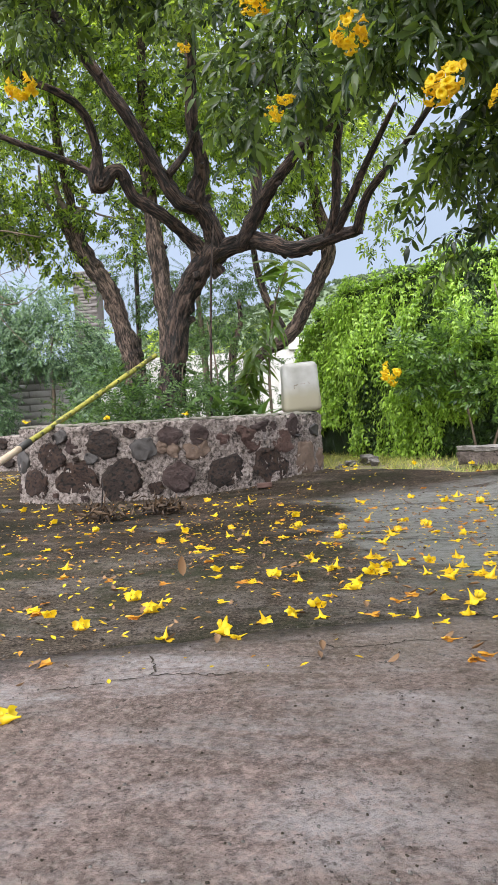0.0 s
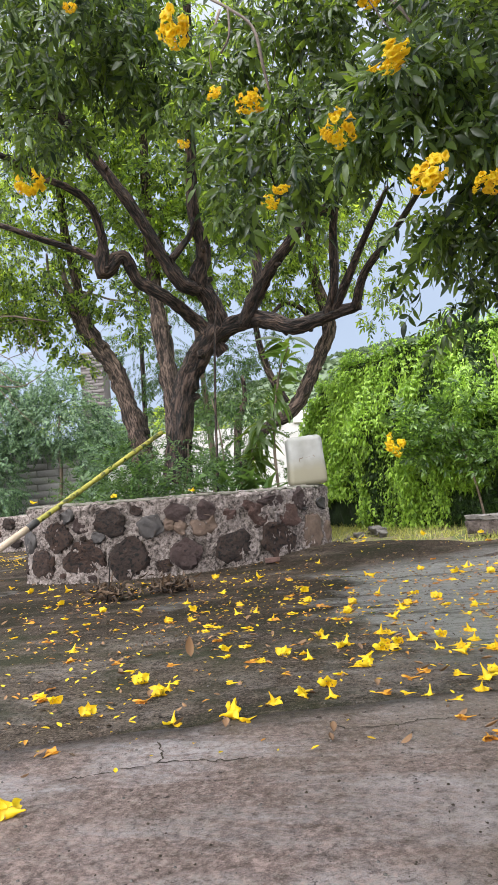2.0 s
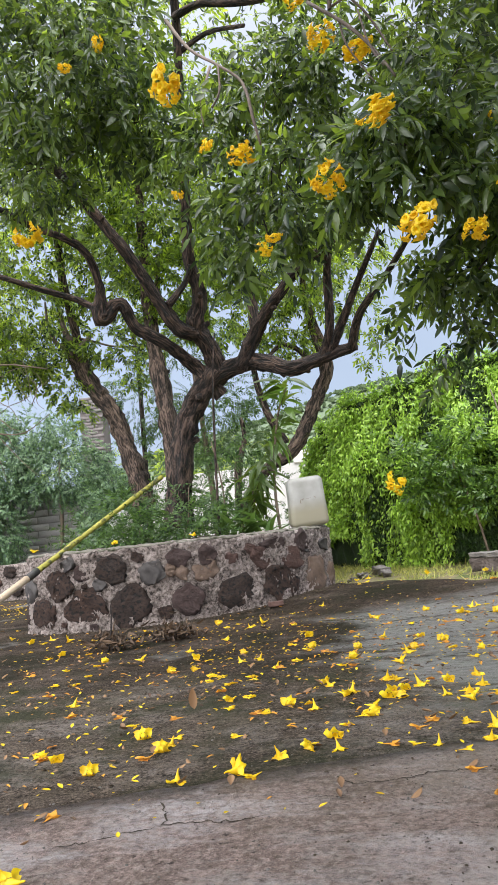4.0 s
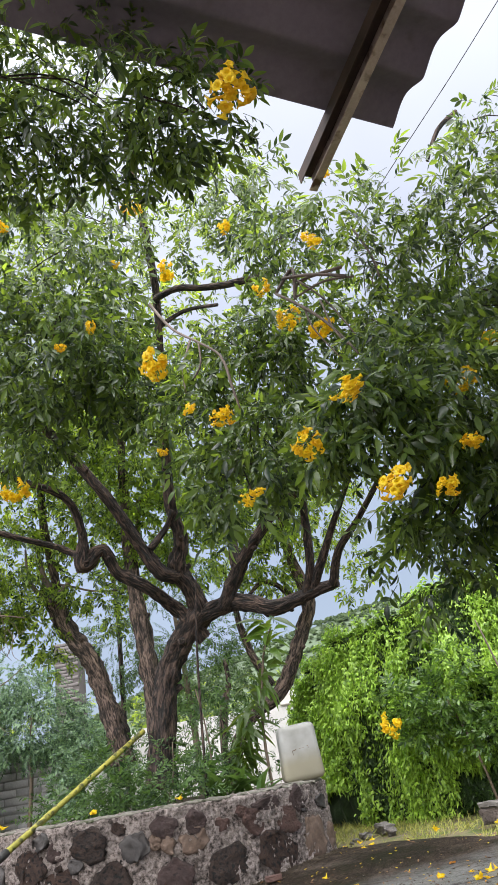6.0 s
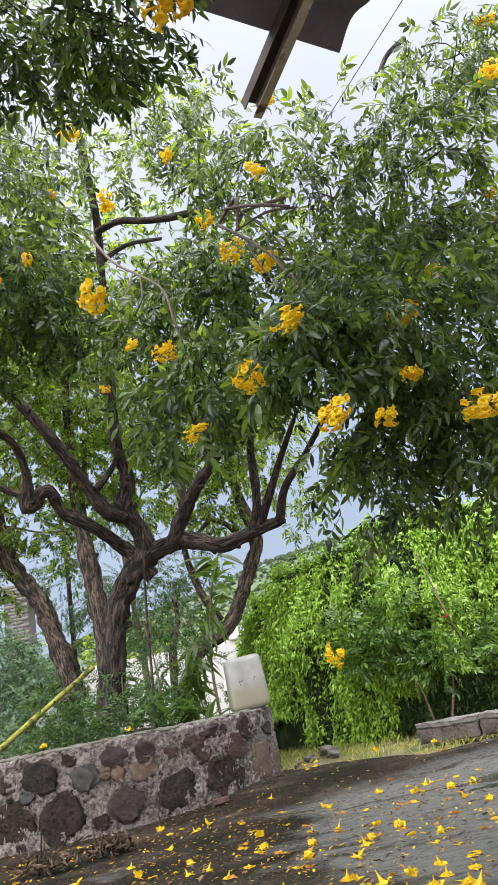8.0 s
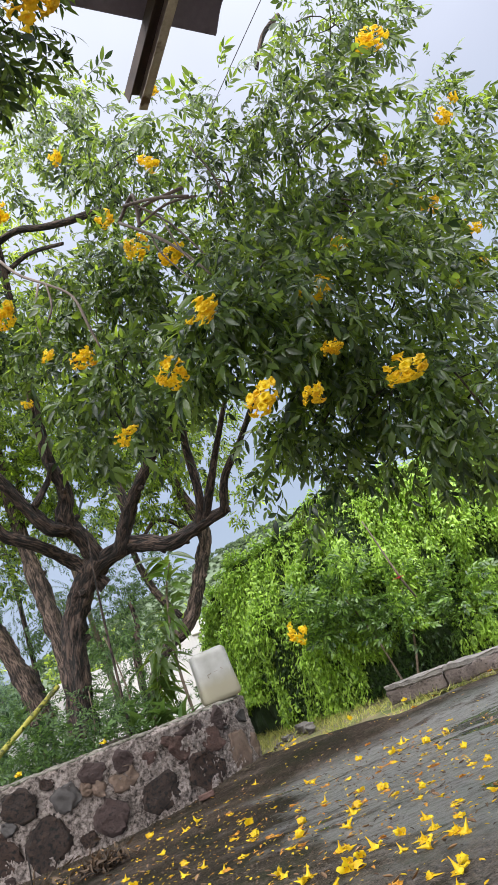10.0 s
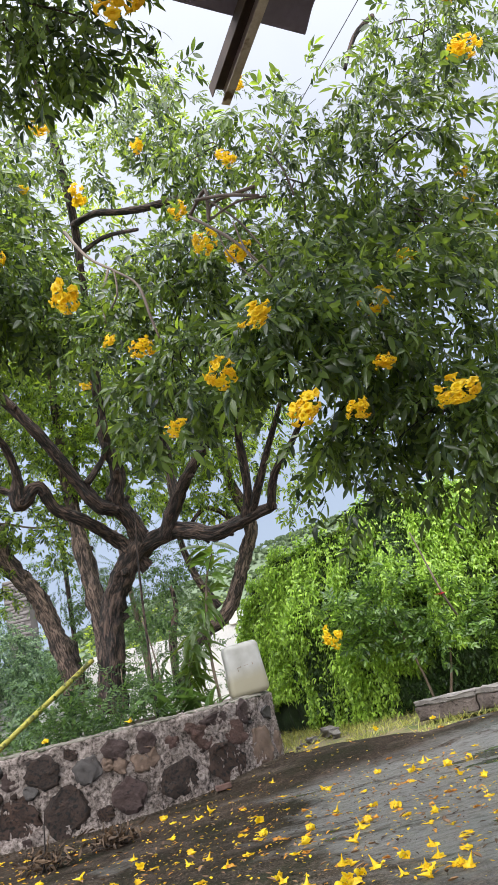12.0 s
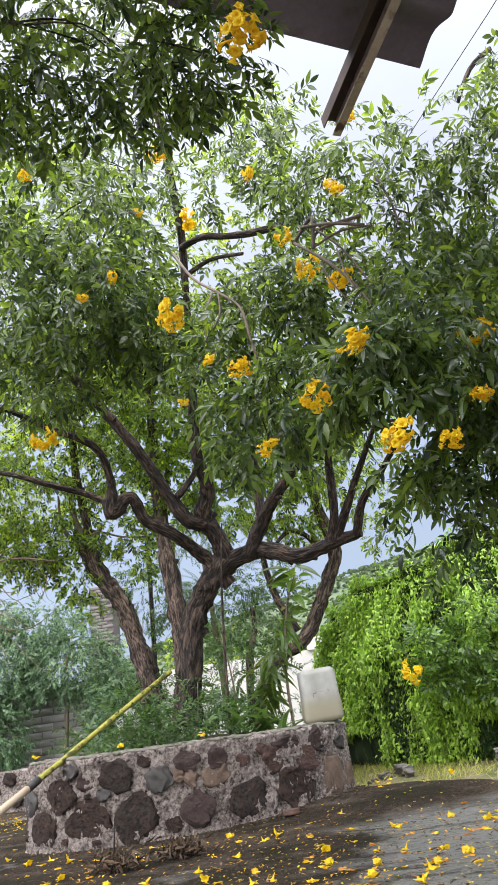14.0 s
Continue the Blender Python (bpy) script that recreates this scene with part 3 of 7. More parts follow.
def worn_box(size, bevel, cuts=2, rough=0.0, seed=0):
    """A block with rounded, slightly uneven edges, centred on its base."""
    bm = bmesh.new()
    bmesh.ops.create_cube(bm, size=1)
    bmesh.ops.scale(bm, vec=size, verts=bm.verts)
    bmesh.ops.translate(bm, vec=(0, 0, size[2] / 2), verts=bm.verts)
    if rough:
        bmesh.ops.subdivide_edges(bm, edges=bm.edges, cuts=6, use_grid_fill=True)
    sharp = [e for e in bm.edges if len(e.link_faces) == 2 and e.calc_face_angle() > 1]
    bmesh.ops.bevel(bm, geom=sharp, offset=bevel, segments=cuts, affect="EDGES", profile=0.6)
    if rough:
        for v in bm.verts:
            n = noise.noise_vector(v.co * 9 + Vector((seed * 3.3, 0, 0)))
            v.co += n * rough + noise.noise_vector(v.co * 31) * rough * 0.5
    for f in bm.faces:
        f.smooth = True
    return bm


def leaflet(length, width, fold=0.3, curl=0.25, rows=3):
    """A pointed leaf along +Y, folded a little along its midrib and curling down."""
    v, t, q = [(0, 0, 0)], [], []
    for i in range(1, rows + 1):
        s = i / (rows + 1)
        w = width * 0.5 * math.sin(math.pi * s ** 0.8) ** 0.85
        z = -curl * length * s * s
        v += [(-w, s * length, z + fold * w), (0, s * length, z), (w, s * length, z + fold * w)]
    v.append((0, length, -curl * length))
    t += [(0, 2, 1), (0, 3, 2)]
    for i in range(rows - 1):
        a = 1 + 3 * i
        q += [(a, a + 1, a + 4, a + 3), (a + 1, a + 2, a + 5, a + 4)]
    a, e = 1 + 3 * (rows - 1), len(v) - 1
    t += [(a, a + 1, e), (a + 1, a + 2, e)]
    return np.array(v, dtype=float), np.array(t), np.array(q, dtype=int).reshape(-1, 4)


def compound(pairs, length, width, reach, rnd, rows=3, droop=0.5):
    """A pinnate leaf along +Y: pairs of leaflets and one at the end, on a thin stalk that droops."""
    sets = [tube([(0, 0, 0), (0, reach * 0.5, -reach * 0.08 * droop), (0, reach, -reach * 0.3 * droop)], [0.0016, 0.0013, 0.001], 3, fine=1, close=False)]
    for i in range(pairs):
        s = (i + 0.9) / (pairs + 0.4)
        y, z = reach * s, -reach * 0.3 * droop * s * s
        k = rnd.uniform(0.8, 1.1) * (0.75 + 0.35 * s)
        for side in (-1, 1):
            m = Matrix.Translation((0, y, z)) @ Matrix.Rotation(-side * radians(rnd.uniform(38, 62)), 4, "Z") @ Matrix.Rotation(radians(rnd.uniform(-45, 5)) * droop * 1.4, 4, "X") @ Matrix.Rotation(side * rnd.uniform(-0.5, 0.4), 4, "Y")
            sets.append(moved(leaflet(length * k, width * k, rnd.uniform(0.15, 0.5), rnd.uniform(0.05, 0.4), rows), m))
    m = Matrix.Translation((0, reach, -reach * 0.3 * droop)) @ Matrix.Rotation(radians(rnd.uniform(-50, -10)) * droop, 4, "X")
    sets.append(moved(leaflet(length * 1.15, width * 1.1, 0.3, rnd.uniform(0.1, 0.35), rows), m))
    return joined(*sets)


def trumpet(length=0.042, mouth=0.02, rnd=random, flare=1.0, limp=0.0):
    """A trumpet flower along +Y: a narrow tube that swells and opens into five broad ruffled lobes."""
    sides = 20
    rings = [(0.0, 0.10), (0.22, 0.14), (0.42, 0.26), (0.64, 0.46), (0.82, 0.66), (0.93, 0.98), (0.98, 1.45), (0.93, 1.85)]
    v, q = [], []
    lean = [rnd.uniform(0.7, 1.2) for _ in range(5)]
    droop = [rnd.uniform(-0.25, 0.12) for _ in range(5)]
    bend = rnd.uniform(-0.25, 0.25)
    for n, (s, r) in enumerate(rings):
        for k in range(sides):
            a = 2 * math.pi * k / sides
            rr, yy, lobe = r * mouth, s * length, k // 4
            if n >= 5:
                w = (n - 4) / 3
                notch = (0.55, 0.95, 1.05, 0.95)[k % 4]
                rr = mouth * 0.66 + (r - 0.66) * mouth * flare * (1 - w + w * notch) * lean[lobe] * rnd.uniform(0.92, 1.08)
                yy += length * w * (droop[lobe] * (1 if k % 4 else 0.4) + rnd.uniform(-0.06, 0.06))
            rr *= 1 + 0.10 * math.sin(5 * a + 1.3) * s
            v.append((rr * math.cos(a) + bend * length * s * s, yy, rr * math.sin(a) * (1 - limp) - limp * length * 0.2 * s))
    for i in range(len(rings) - 1):
        for k in range(sides):
            a, b = i * sides + k, i * sides + (k + 1) % sides
            q.append((a, b, b + sides, a + sides))
    return np.array(v), np.zeros((0, 3), dtype=int), np.array(q)


def rise(x, y):
    """The yard's height: level in front, climbing a little towards the back on one side."""
    s = min(max((y - 4.15 + 0.3 * (x + 0.5)) / 0.9, 0), 1)
    side = min(max((x + 1.3) / 0.8, 0), 1)
    return 0.075 * s * s * (3 - 2 * s) * side * side * (3 - 2 * side)


# ---- ground and slabs ----


def sheet(xs, ys, height):
    v = np.array([(x, y, height(x, y)) for y in ys for x in xs])
    n = len(xs)
    i, j = np.meshgrid(np.arange(n - 1), np.arange(len(ys) - 1))
    a = (j * n + i).ravel()
    return v, np.zeros((0, 3), dtype=int), np.stack([a, a + 1, a + n + 1, a + n], 1)


def steps(marks):
    return np.concatenate([np.linspace(a, b, n, endpoint=False) for a, b, n in marks])


gx = steps([(-900, -60, 8), (-60, -6, 14), (-6, 6, 60), (6, 60, 14), (60, 901, 9)])
gy = steps([(-300, -8, 8), (-8, 12, 100), (12, 80, 18), (80, 1500, 14)])
v, t, q = sheet(gx, gy, lambda x, y: -0.045 + rise(x, y) + (0.02 * noise.noise(Vector((x * 1.3, y * 1.3, 0))) if abs(x) < 7 and y < 13 else 0))
whole("ground", mesh_of("ground", v, [q], MAT["earth"]), "dry yellowish earth with sparse grass", "ground", kind="structure")


def slab_edge(x):
    """The broken line where the front slab ends."""
    return 1.60 + 0.31 * (min(max(x, -1.6), 0.12) + 0.19) + 0.05 * max(x - 0.12, 0) + 0.045 * noise.noise(Vector((x * 3.1, 4.2, 0))) + 0.02 * noise.noise(Vector((x * 7.3, 2.2, 0))) + 0.014 * noise.noise(Vector((x * 17, 1.2, 0)))


def back_edge(x):
    """The uneven far edge of the yard's concrete."""
    return 5.12 - 0.55 * min(max((x - 0.3) / 0.5, 0), 1) + (5.2 if x < -0.3 else 0) * min(max((-0.3 - x) / 0.5, 0), 1) + 0.05 * noise.noise(Vector((x * 3, 0, 2)))


def slab(xs, n, near, far, height, thick):
    """A slab between two edge lines, with a worn top and a visible broken edge."""
    top = [[(x, near(x) + (far(x) - near(x)) * j / n) for x in xs] for j in range(n + 1)]
    v = [(x, y, height(x, y)) for row in top for x, y in row]
    w = len(xs)
    q = [(j * w + i, j * w + i + 1, (j + 1) * w + i + 1, (j + 1) * w + i) for j in range(n) for i in range(w - 1)]
    base = len(v)
    for row in (top[0], top[-1]):
        v += [(x, y, height(x, y) - thick) for x, y in row]
    q += [(i + 1, i, base + i, base + i + 1) for i in range(w - 1)]
    o = n * w
    q += [(o + i, o + i + 1, base + w + i + 1, base + w + i) for i in range(w - 1)]
    return mesh_of("slab", v, [q])


def worn(x, y):
    return rise(x, y) + 0.006 * noise.noise(Vector((x * 2.3, y * 2.3, 1))) + 0.0025 * noise.noise(Vector((x * 11, y * 11, 1)))


sx = steps([(-7, -2.4, 20), (-2.4, 1.8, 130), (1.8, 7.01, 22)])
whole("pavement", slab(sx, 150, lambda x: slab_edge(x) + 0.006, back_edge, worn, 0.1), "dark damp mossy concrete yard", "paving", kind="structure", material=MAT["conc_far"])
near_slab = slab(sx, 80, lambda x: -3.2 + 0 * x, lambda x: slab_edge(x) - 0.004 - 0.006 * abs(noise.noise(Vector((x * 23, 0, 0)))), lambda x, y: worn(x, y) + 0.003, 0.12)
front_slab = whole("pavement", near_slab, "lighter rough concrete slab with a cracked edge", "paving", kind="structure", material=MAT["conc_near"])



def crack(points, seed):
    """A jagged flat dark strip laid on the front slab as a crack's shade, a hair's breadth to a few millimetres wide.
    """
    rnd, v, q = random.Random(seed), [], []
    fine = []
    for (ax, ay), (bx, by) in zip(points, points[1:]):
        fine += [(ax + (bx - ax) * k / 6, ay + (by - ay) * k / 6) for k in range(6)]
    fine.append(points[-1])
    for i, (x, y) in enumerate(fine):
        a = fine[max(i - 1, 0)]
        c = fine[min(i + 1, len(fine) - 1)]
        d = Vector((c[0] - a[0], c[1] - a[1])).normalized()
        w = (0.0004 + 0.0022 * rnd.random()) * min(1, i / 2, (len(fine) - 1 - i) / 2)
        ox, oy = rnd.gauss(0, 0.0035), rnd.gauss(0, 0.0035)
        for s in (-1, 1):
            px, py = x + ox - d.y * w * s, y + oy + d.x * w * s
            v.append((px, py, worn(px, py) + 0.0045))
    q = [(2 * i, 2 * i + 1, 2 * i + 3, 2 * i + 2) for i in range(len(fine) - 1)]
    part("crack", mesh_of("crack", v, [q], MAT["soil"]), front_slab, "dark jagged crack")


for k, line in enumerate(([(-0.38, 1.47), (-0.36, 1.40), (-0.35, 1.35), (-0.30, 1.36), (-0.26, 1.355), (-0.23, 1.35), (-0.17, 1.37)], [(-0.52, 1.28), (-0.48, 1.29), (-0.44, 1.31), (-0.36, 1.35)],
                          [(-0.06, 1.55), (-0.02, 1.49), (0.03, 1.5), (0.09, 1.51), (0.14, 1.53), (0.2, 1.53), (0.28, 1.51), (0.45, 1.53)], [(-0.11, 1.43), (-0.07, 1.44), (-0.03, 1.43)])):
    crack(line, k)

# ---- hill and sky line ----
hx, hy = np.linspace(-260, 320, 60), np.linspace(110, 420, 26)


def hill_height(x, y):
    ridge = 34.5 + 6 * math.sin(x * 0.012 + 0.6) + 0.07 * x
    k = math.exp(-((y - 230) / 75) ** 2)
    fall = 1 / (1 + math.exp(-(x + 95) / 22))
    return -3 + ridge * 1.1 * k * fall + 2.2 * noise.noise(Vector((x * 0.03, y * 0.03, 3))) + 0.9 * noise.noise(Vector((x * 0.11, y * 0.11, 3)))


v, t, q = sheet(hx, hy, hill_height)
hill = whole("backdrop_hill", mesh_of("hill", v, [q], MAT["hill"]), "distant green hillside with scattered scrub", "hill", kind="structure")
rnd = random.Random(5)
clump = joined(*[moved(leaflet(1.0, 0.8, 0.4, 0.3), Matrix.Rotation(rnd.uniform(0, 6.28), 4, "Z") @ Matrix.Rotation(rnd.uniform(0.2, 1.4), 4, "X")) for _ in range(14)])
mats = []
for _ in range(5000):
    x, y = rnd.uniform(-90, 60), rnd.uniform(120, 245)
    mats.append(put((x, y, hill_height(x, y)), Matrix.Rotation(rnd.uniform(0, 6.28), 4, "Z"), rnd.uniform(0.5, 1.3)))
v, t, q = spread(clump, mats)
whole("hill_scrub", mesh_of("hill_scrub", v, [t, q], MAT["scrub"]), "scattered green scrub on the hillside", "scrub", kind="stuff")

# ---- stone planter ----
FRONT = [(-2.0, 4.75), (-1.96, 4.56), (-1.9, 4.48), (-1.62, 4.37), (-1.34, 4.36), (-0.91, 4.44), (-0.5, 4.58), (-0.28, 4.76), (-0.12, 4.97), (-0.06, 5.2)]
RING = [(-2.2, 6.6), (-2.06, 5.4)] + FRONT + [(-0.05, 5.7), (-0.1, 6.6)]
TOP = 0.465


def smooth_line(points, n):
    pts, out = [Vector(p) for p in points], []
    for i in range(len(pts) - 1):
        p0, p1, p2, p3 = pts[max(i - 1, 0)], pts[i], pts[i + 1], pts[min(i + 2, len(pts) - 1)]
        for k in range(n):
            u = k / n
            out.append(0.5 * ((2 * p1) + (p2 - p0) * u + (2 * p0 - 5 * p1 + 4 * p2 - p3) * u * u + (3 * p1 - p0 - 3 * p2 + p3) * u ** 3))
    return out + [pts[-1]]


def masonry(line, top, thick, foot=None, seed=0, rough=0.026):
    """A rubble wall's mortar body along a line: lumpy face, rounded top."""
    rows, cols = 15, line
    v, q = [], []
    prof = [(0.0, -0.08)] + [(0.0, i / 30) for i in range(31)] + [(0.25, 1.035), (0.6, 1.04), (1.0, 1.0), (1.0, 0.0)]
    for i, p in enumerate(cols):
        d = (cols[min(i + 1, len(cols) - 1)] - cols[max(i - 1, 0)]).normalized()
        out = Vector((d.y, -d.x))
        z0 = foot(p.x, p.y) if foot else 0
        for s, h in prof:
            z = z0 + (top - z0) * h if h > 0 else z0 - 0.06
            pos = Vector((p.x, p.y, z)) - Vector((out.x, out.y, 0)) * thick * s
            k = noise.noise(pos * 13 + Vector((seed, 0, 0))) * rough * 0.5 - max(0.0, noise.noise(pos * 42) - 0.05) * rough * 1.4 + noise.noise(pos * 85) * rough * 0.5 + noise.noise(pos * 4) * rough * 0.4
            flare = 0.008 * max(0, 0.25 - h) / 0.25 if s == 0 else 0
            pos += Vector((out.x, out.y, 0)) * (k + flare) if s == 0 else Vector((0, 0, k * 0.5))
            v.append(pos)
    n = len(prof)
    for i in range(len(cols) - 1):
        for j in range(n - 1):
            a = i * n + j
            q.append((a, a + n, a + n + 1, a + 1))
    return mesh_of("mortar", [tuple(x) for x in v], [q])


def blob(seed, flat=0.5):
    """A rough field stone, one metre wide and high, bulging along -Y."""
    bm = bmesh.new()
    bmesh.ops.create_icosphere(bm, subdivisions=3, radius=0.5)
    for v in bm.verts:
        c = v.co.copy()
        big = max(abs(c.x), abs(c.z)) * 0.55 + math.hypot(c.x, c.z) * 0.45
        k = 0.5 / max(big, 1e-4) if math.hypot(c.x, c.z) > 0.3 else 1
        c.x, c.z = c.x * (1 + (k - 1) * 0.5), c.z * (1 + (k - 1) * 0.5)
        c.y = math.copysign(min(abs(c.y), 0.5 * flat), c.y)
        n = noise.noise_vector(c * 2.1 + Vector((seed * 5.7, 0, 0))) * 0.2 + noise.noise_vector(c * 6 + Vector((seed, 0, 0))) * 0.10 + noise.noise_vector(c * 17 + Vector((seed, 0, 0))) * 0.045
        v.co = c + n
    for f in bm.faces:
        f.smooth = True
    me = bpy.data.meshes.new("stone")
    bm.to_mesh(me)
    bm.free()
    return me


planter = thing("stone_planter", "raised round planter of dark field stones in pale mortar", "planter")
line = smooth_line(RING, 34)
part("mortar_wall", masonry(line, TOP, 0.17, rise, 1), planter, "crumbly pale mortar", MAT["mortar"])
inner = [p for p in smooth_line(RING, 3)]
bm = bmesh.new()
cx, cy = -1.05, 5.9
ring = [bm.verts.new((p.x + (cx - p.x) * 0.06, p.y + (cy - p.y) * 0.08, 0.43)) for p in inner]
ring2 = [bm.verts.new((p.x + (cx - p.x) * 0.5, p.y + (cy - p.y) * 0.5, 0.47)) for p in inner]
mid = bm.verts.new((cx, cy, 0.5))
for i in range(len(ring)):
    j = (i + 1) % len(ring)
    bm.faces.new((ring[i], ring[j], ring2[j], ring2[i]))
    bm.faces.new((ring2[i], ring2[j], mid))
part("soil", bm, planter, "dark soil and litter", MAT["soil"])
back = masonry(smooth_line([(-0.1, 6.6), (-1.1, 7.2), (-2.2, 6.6)], 10), TOP, 0.17, rise, 4)
part("mortar_wall", back, planter, "crumbly pale mortar", MAT["mortar"])
STONE_MESH = {}
STONES = [
    (-1.81, 4.44, 0.12, 0.20, 0.19, -21, 1),
    (-1.69, 4.40, 0.28, 0.24, 0.15, -21, 1),
    (-1.52, 4.37, 0.14, 0.25, 0.20, -2, 1),
    (-1.26, 4.37, 0.12, 0.26, 0.22, 11, 0),
    (-1.35, 4.36, 0.35, 0.20, 0.17, -2, 0),
    (-1.11, 4.40, 0.31, 0.17, 0.15, 11, 2),
    (-0.95, 4.43, 0.42, 0.15, 0.12, 11, 3),
    (-0.78, 4.48, 0.43, 0.11, 0.12, 19, 3),
    (-0.94, 4.43, 0.29, 0.09, 0.08, 11, 4),
    (-0.80, 4.48, 0.29, 0.17, 0.13, 19, 4),
    (-0.91, 4.44, 0.13, 0.20, 0.19, 11, 3),
    (-0.63, 4.53, 0.14, 0.23, 0.20, 19, 0),
    (-0.47, 4.61, 0.33, 0.17, 0.10, 39, 5),
    (-0.30, 4.75, 0.30, 0.18, 0.15, 39, 5),
    (-0.36, 4.69, 0.14, 0.33, 0.17, 39, 1),
    (-0.16, 4.92, 0.18, 0.22, 0.26, 53, 4),
    (-0.07, 5.16, 0.15, 0.12, 0.17, 75, 4),
    (-0.39, 4.67, 0.44, 0.19, 0.07, 39, 3),
    (-0.22, 4.84, 0.45, 0.19, 0.10, 53, 3),
    (-0.09, 5.07, 0.36, 0.19, 0.09, 75, 2),
    (-1.93, 4.53, 0.26, 0.20, 0.18, -53, 2),
    (-1.19, 4.39, 0.44, 0.09, 0.06, 11, 1),
    (-1.53, 4.37, 0.35, 0.10, 0.11, -2, 3),
    (-0.65, 4.53, 0.34, 0.09, 0.08, 19, 5),
    (-1.62, 4.37, 0.42, 0.11, 0.07, -21, 2),
    (-0.53, 4.57, 0.39, 0.09, 0.06, 19, 5),
    (-1.05, 4.41, 0.07, 0.10, 0.08, 11, 1),
    (-1.43, 4.36, 0.27, 0.08, 0.07, -2, 2),
]
for i, (x, y, z, w, h, turn, tone) in enumerate(STONES):
    key = (i % 5, tone)
    z = min(z, TOP - 0.02 - h * 0.56)
    if key not in STONE_MESH:
        STONE_MESH[key] = blob(i % 5 + 1)
        STONE_MESH[key].materials.append(MAT[f"stone_{tone}"])
    ob = part("stone", STONE_MESH[key], planter)
    ob.matrix_basis = Matrix.Translation((x, y, z)) @ Matrix.Rotation(radians(turn), 4, "Z") @ Matrix.Translation((0, 0.003 - 0.008 * max(0, 0.25 - z / TOP) / 0.25, 0)) @ Matrix.Diagonal((w * 0.95, 0.08, h * 0.95, 1)) @ Matrix.Rotation((i * 2.4) % 6.28, 4, "Y")

cv, cq = [], []
for i, p in enumerate(line):
    d = (line[min(i + 1, len(line) - 1)] - line[max(i - 1, 0)]).normalized()
    o = Vector((d.y, -d.x, 0))
    for s, h in ((0.04, -0.012), (0.012, -0.012), (0.010, -0.004), (0.022, 0.003), (0.07, 0.006), (0.19, 0.004), (0.2, -0.02)):
        pos = Vector((p.x, p.y, TOP + 0.012 + h)) - o * s
        pos += o * (0.016 * noise.noise(pos * 11) + 0.012 * noise.noise(pos * 40)) + Vector((0, 0, 0.009 * noise.noise(pos * 6) + 0.010 * noise.noise(pos * 28)))
        cv.append(tuple(pos))
for i in range(len(line) - 1):
    cq += [(i * 7 + j, i * 7 + 7 + j, i * 7 + 8 + j, i * 7 + 1 + j) for j in range(6)]
part("rim", mesh_of("rim", cv, [cq], MAT["moss_cap"]), planter, "thin mossy grey cement rim")
rnd = random.Random(19)
CHIP = [blob(20 + k) for k in range(6)]
for k, me in enumerate(CHIP):
    me.materials.append(MAT[f"stone_{(1, 3, 4, 5, 2, 3)[k]}"])
face = smooth_line(FRONT, 24)
for i in range(70):
    k = rnd.randrange(6, len(face) - 4)
    p, d = face[k], (face[k + 1] - face[k - 1]).normalized()
    z = rise(p.x, p.y) + rnd.uniform(0.02, 0.36)
    if any(abs(p.x - s[0]) < s[3] * 0.5 and abs(z - s[2]) < s[4] * 0.55 for s in STONES):
        continue
    ob = part("stone_chip", CHIP[i % 6], planter)
    w = rnd.uniform(0.025, 0.065)
    ob.matrix_basis = Matrix.Translation((p.x, p.y, z)) @ Matrix.Rotation(math.atan2(d.y, d.x), 4, "Z") @ Matrix.Diagonal((w, 0.05, w * rnd.uniform(0.5, 0.9), 1))

# the low rubble wall farther off
low = thing("low_stone_wall", "low rubble garden wall with dark stones", "wall")
lw = smooth_line([(-7.5, 9.0), (-6.0, 8.75), (-4.6, 8.4), (-3.3, 8.1)], 14)
part("mortar_wall", masonry(lw, 0.40, 0.2, None, 9), low, "crumbly pale mortar", MAT["mortar"])
rnd = random.Random(12)
for i in range(26):
    p = lw[3 + int(i * 1.45) % (len(lw) - 5)]
    tone = rnd.choice((0, 1, 1, 3, 5))
    key = (i % 5, tone)
    if key not in STONE_MESH:
        STONE_MESH[key] = blob(i % 5 + 1)
        STONE_MESH[key].materials.append(MAT[f"stone_{tone}"])
    ob = part("stone", STONE_MESH[key], low)
    ob.matrix_basis = Matrix.Translation((p.x, p.y, 0.1 + 0.11 * (i % 3))) @ Matrix.Rotation(radians(-18), 4, "Z") @ Matrix.Diagonal((rnd.uniform(0.13, 0.2), 0.13, rnd.uniform(0.09, 0.13), 1))

# ---- trees ----
LIMB_SEED = [0]


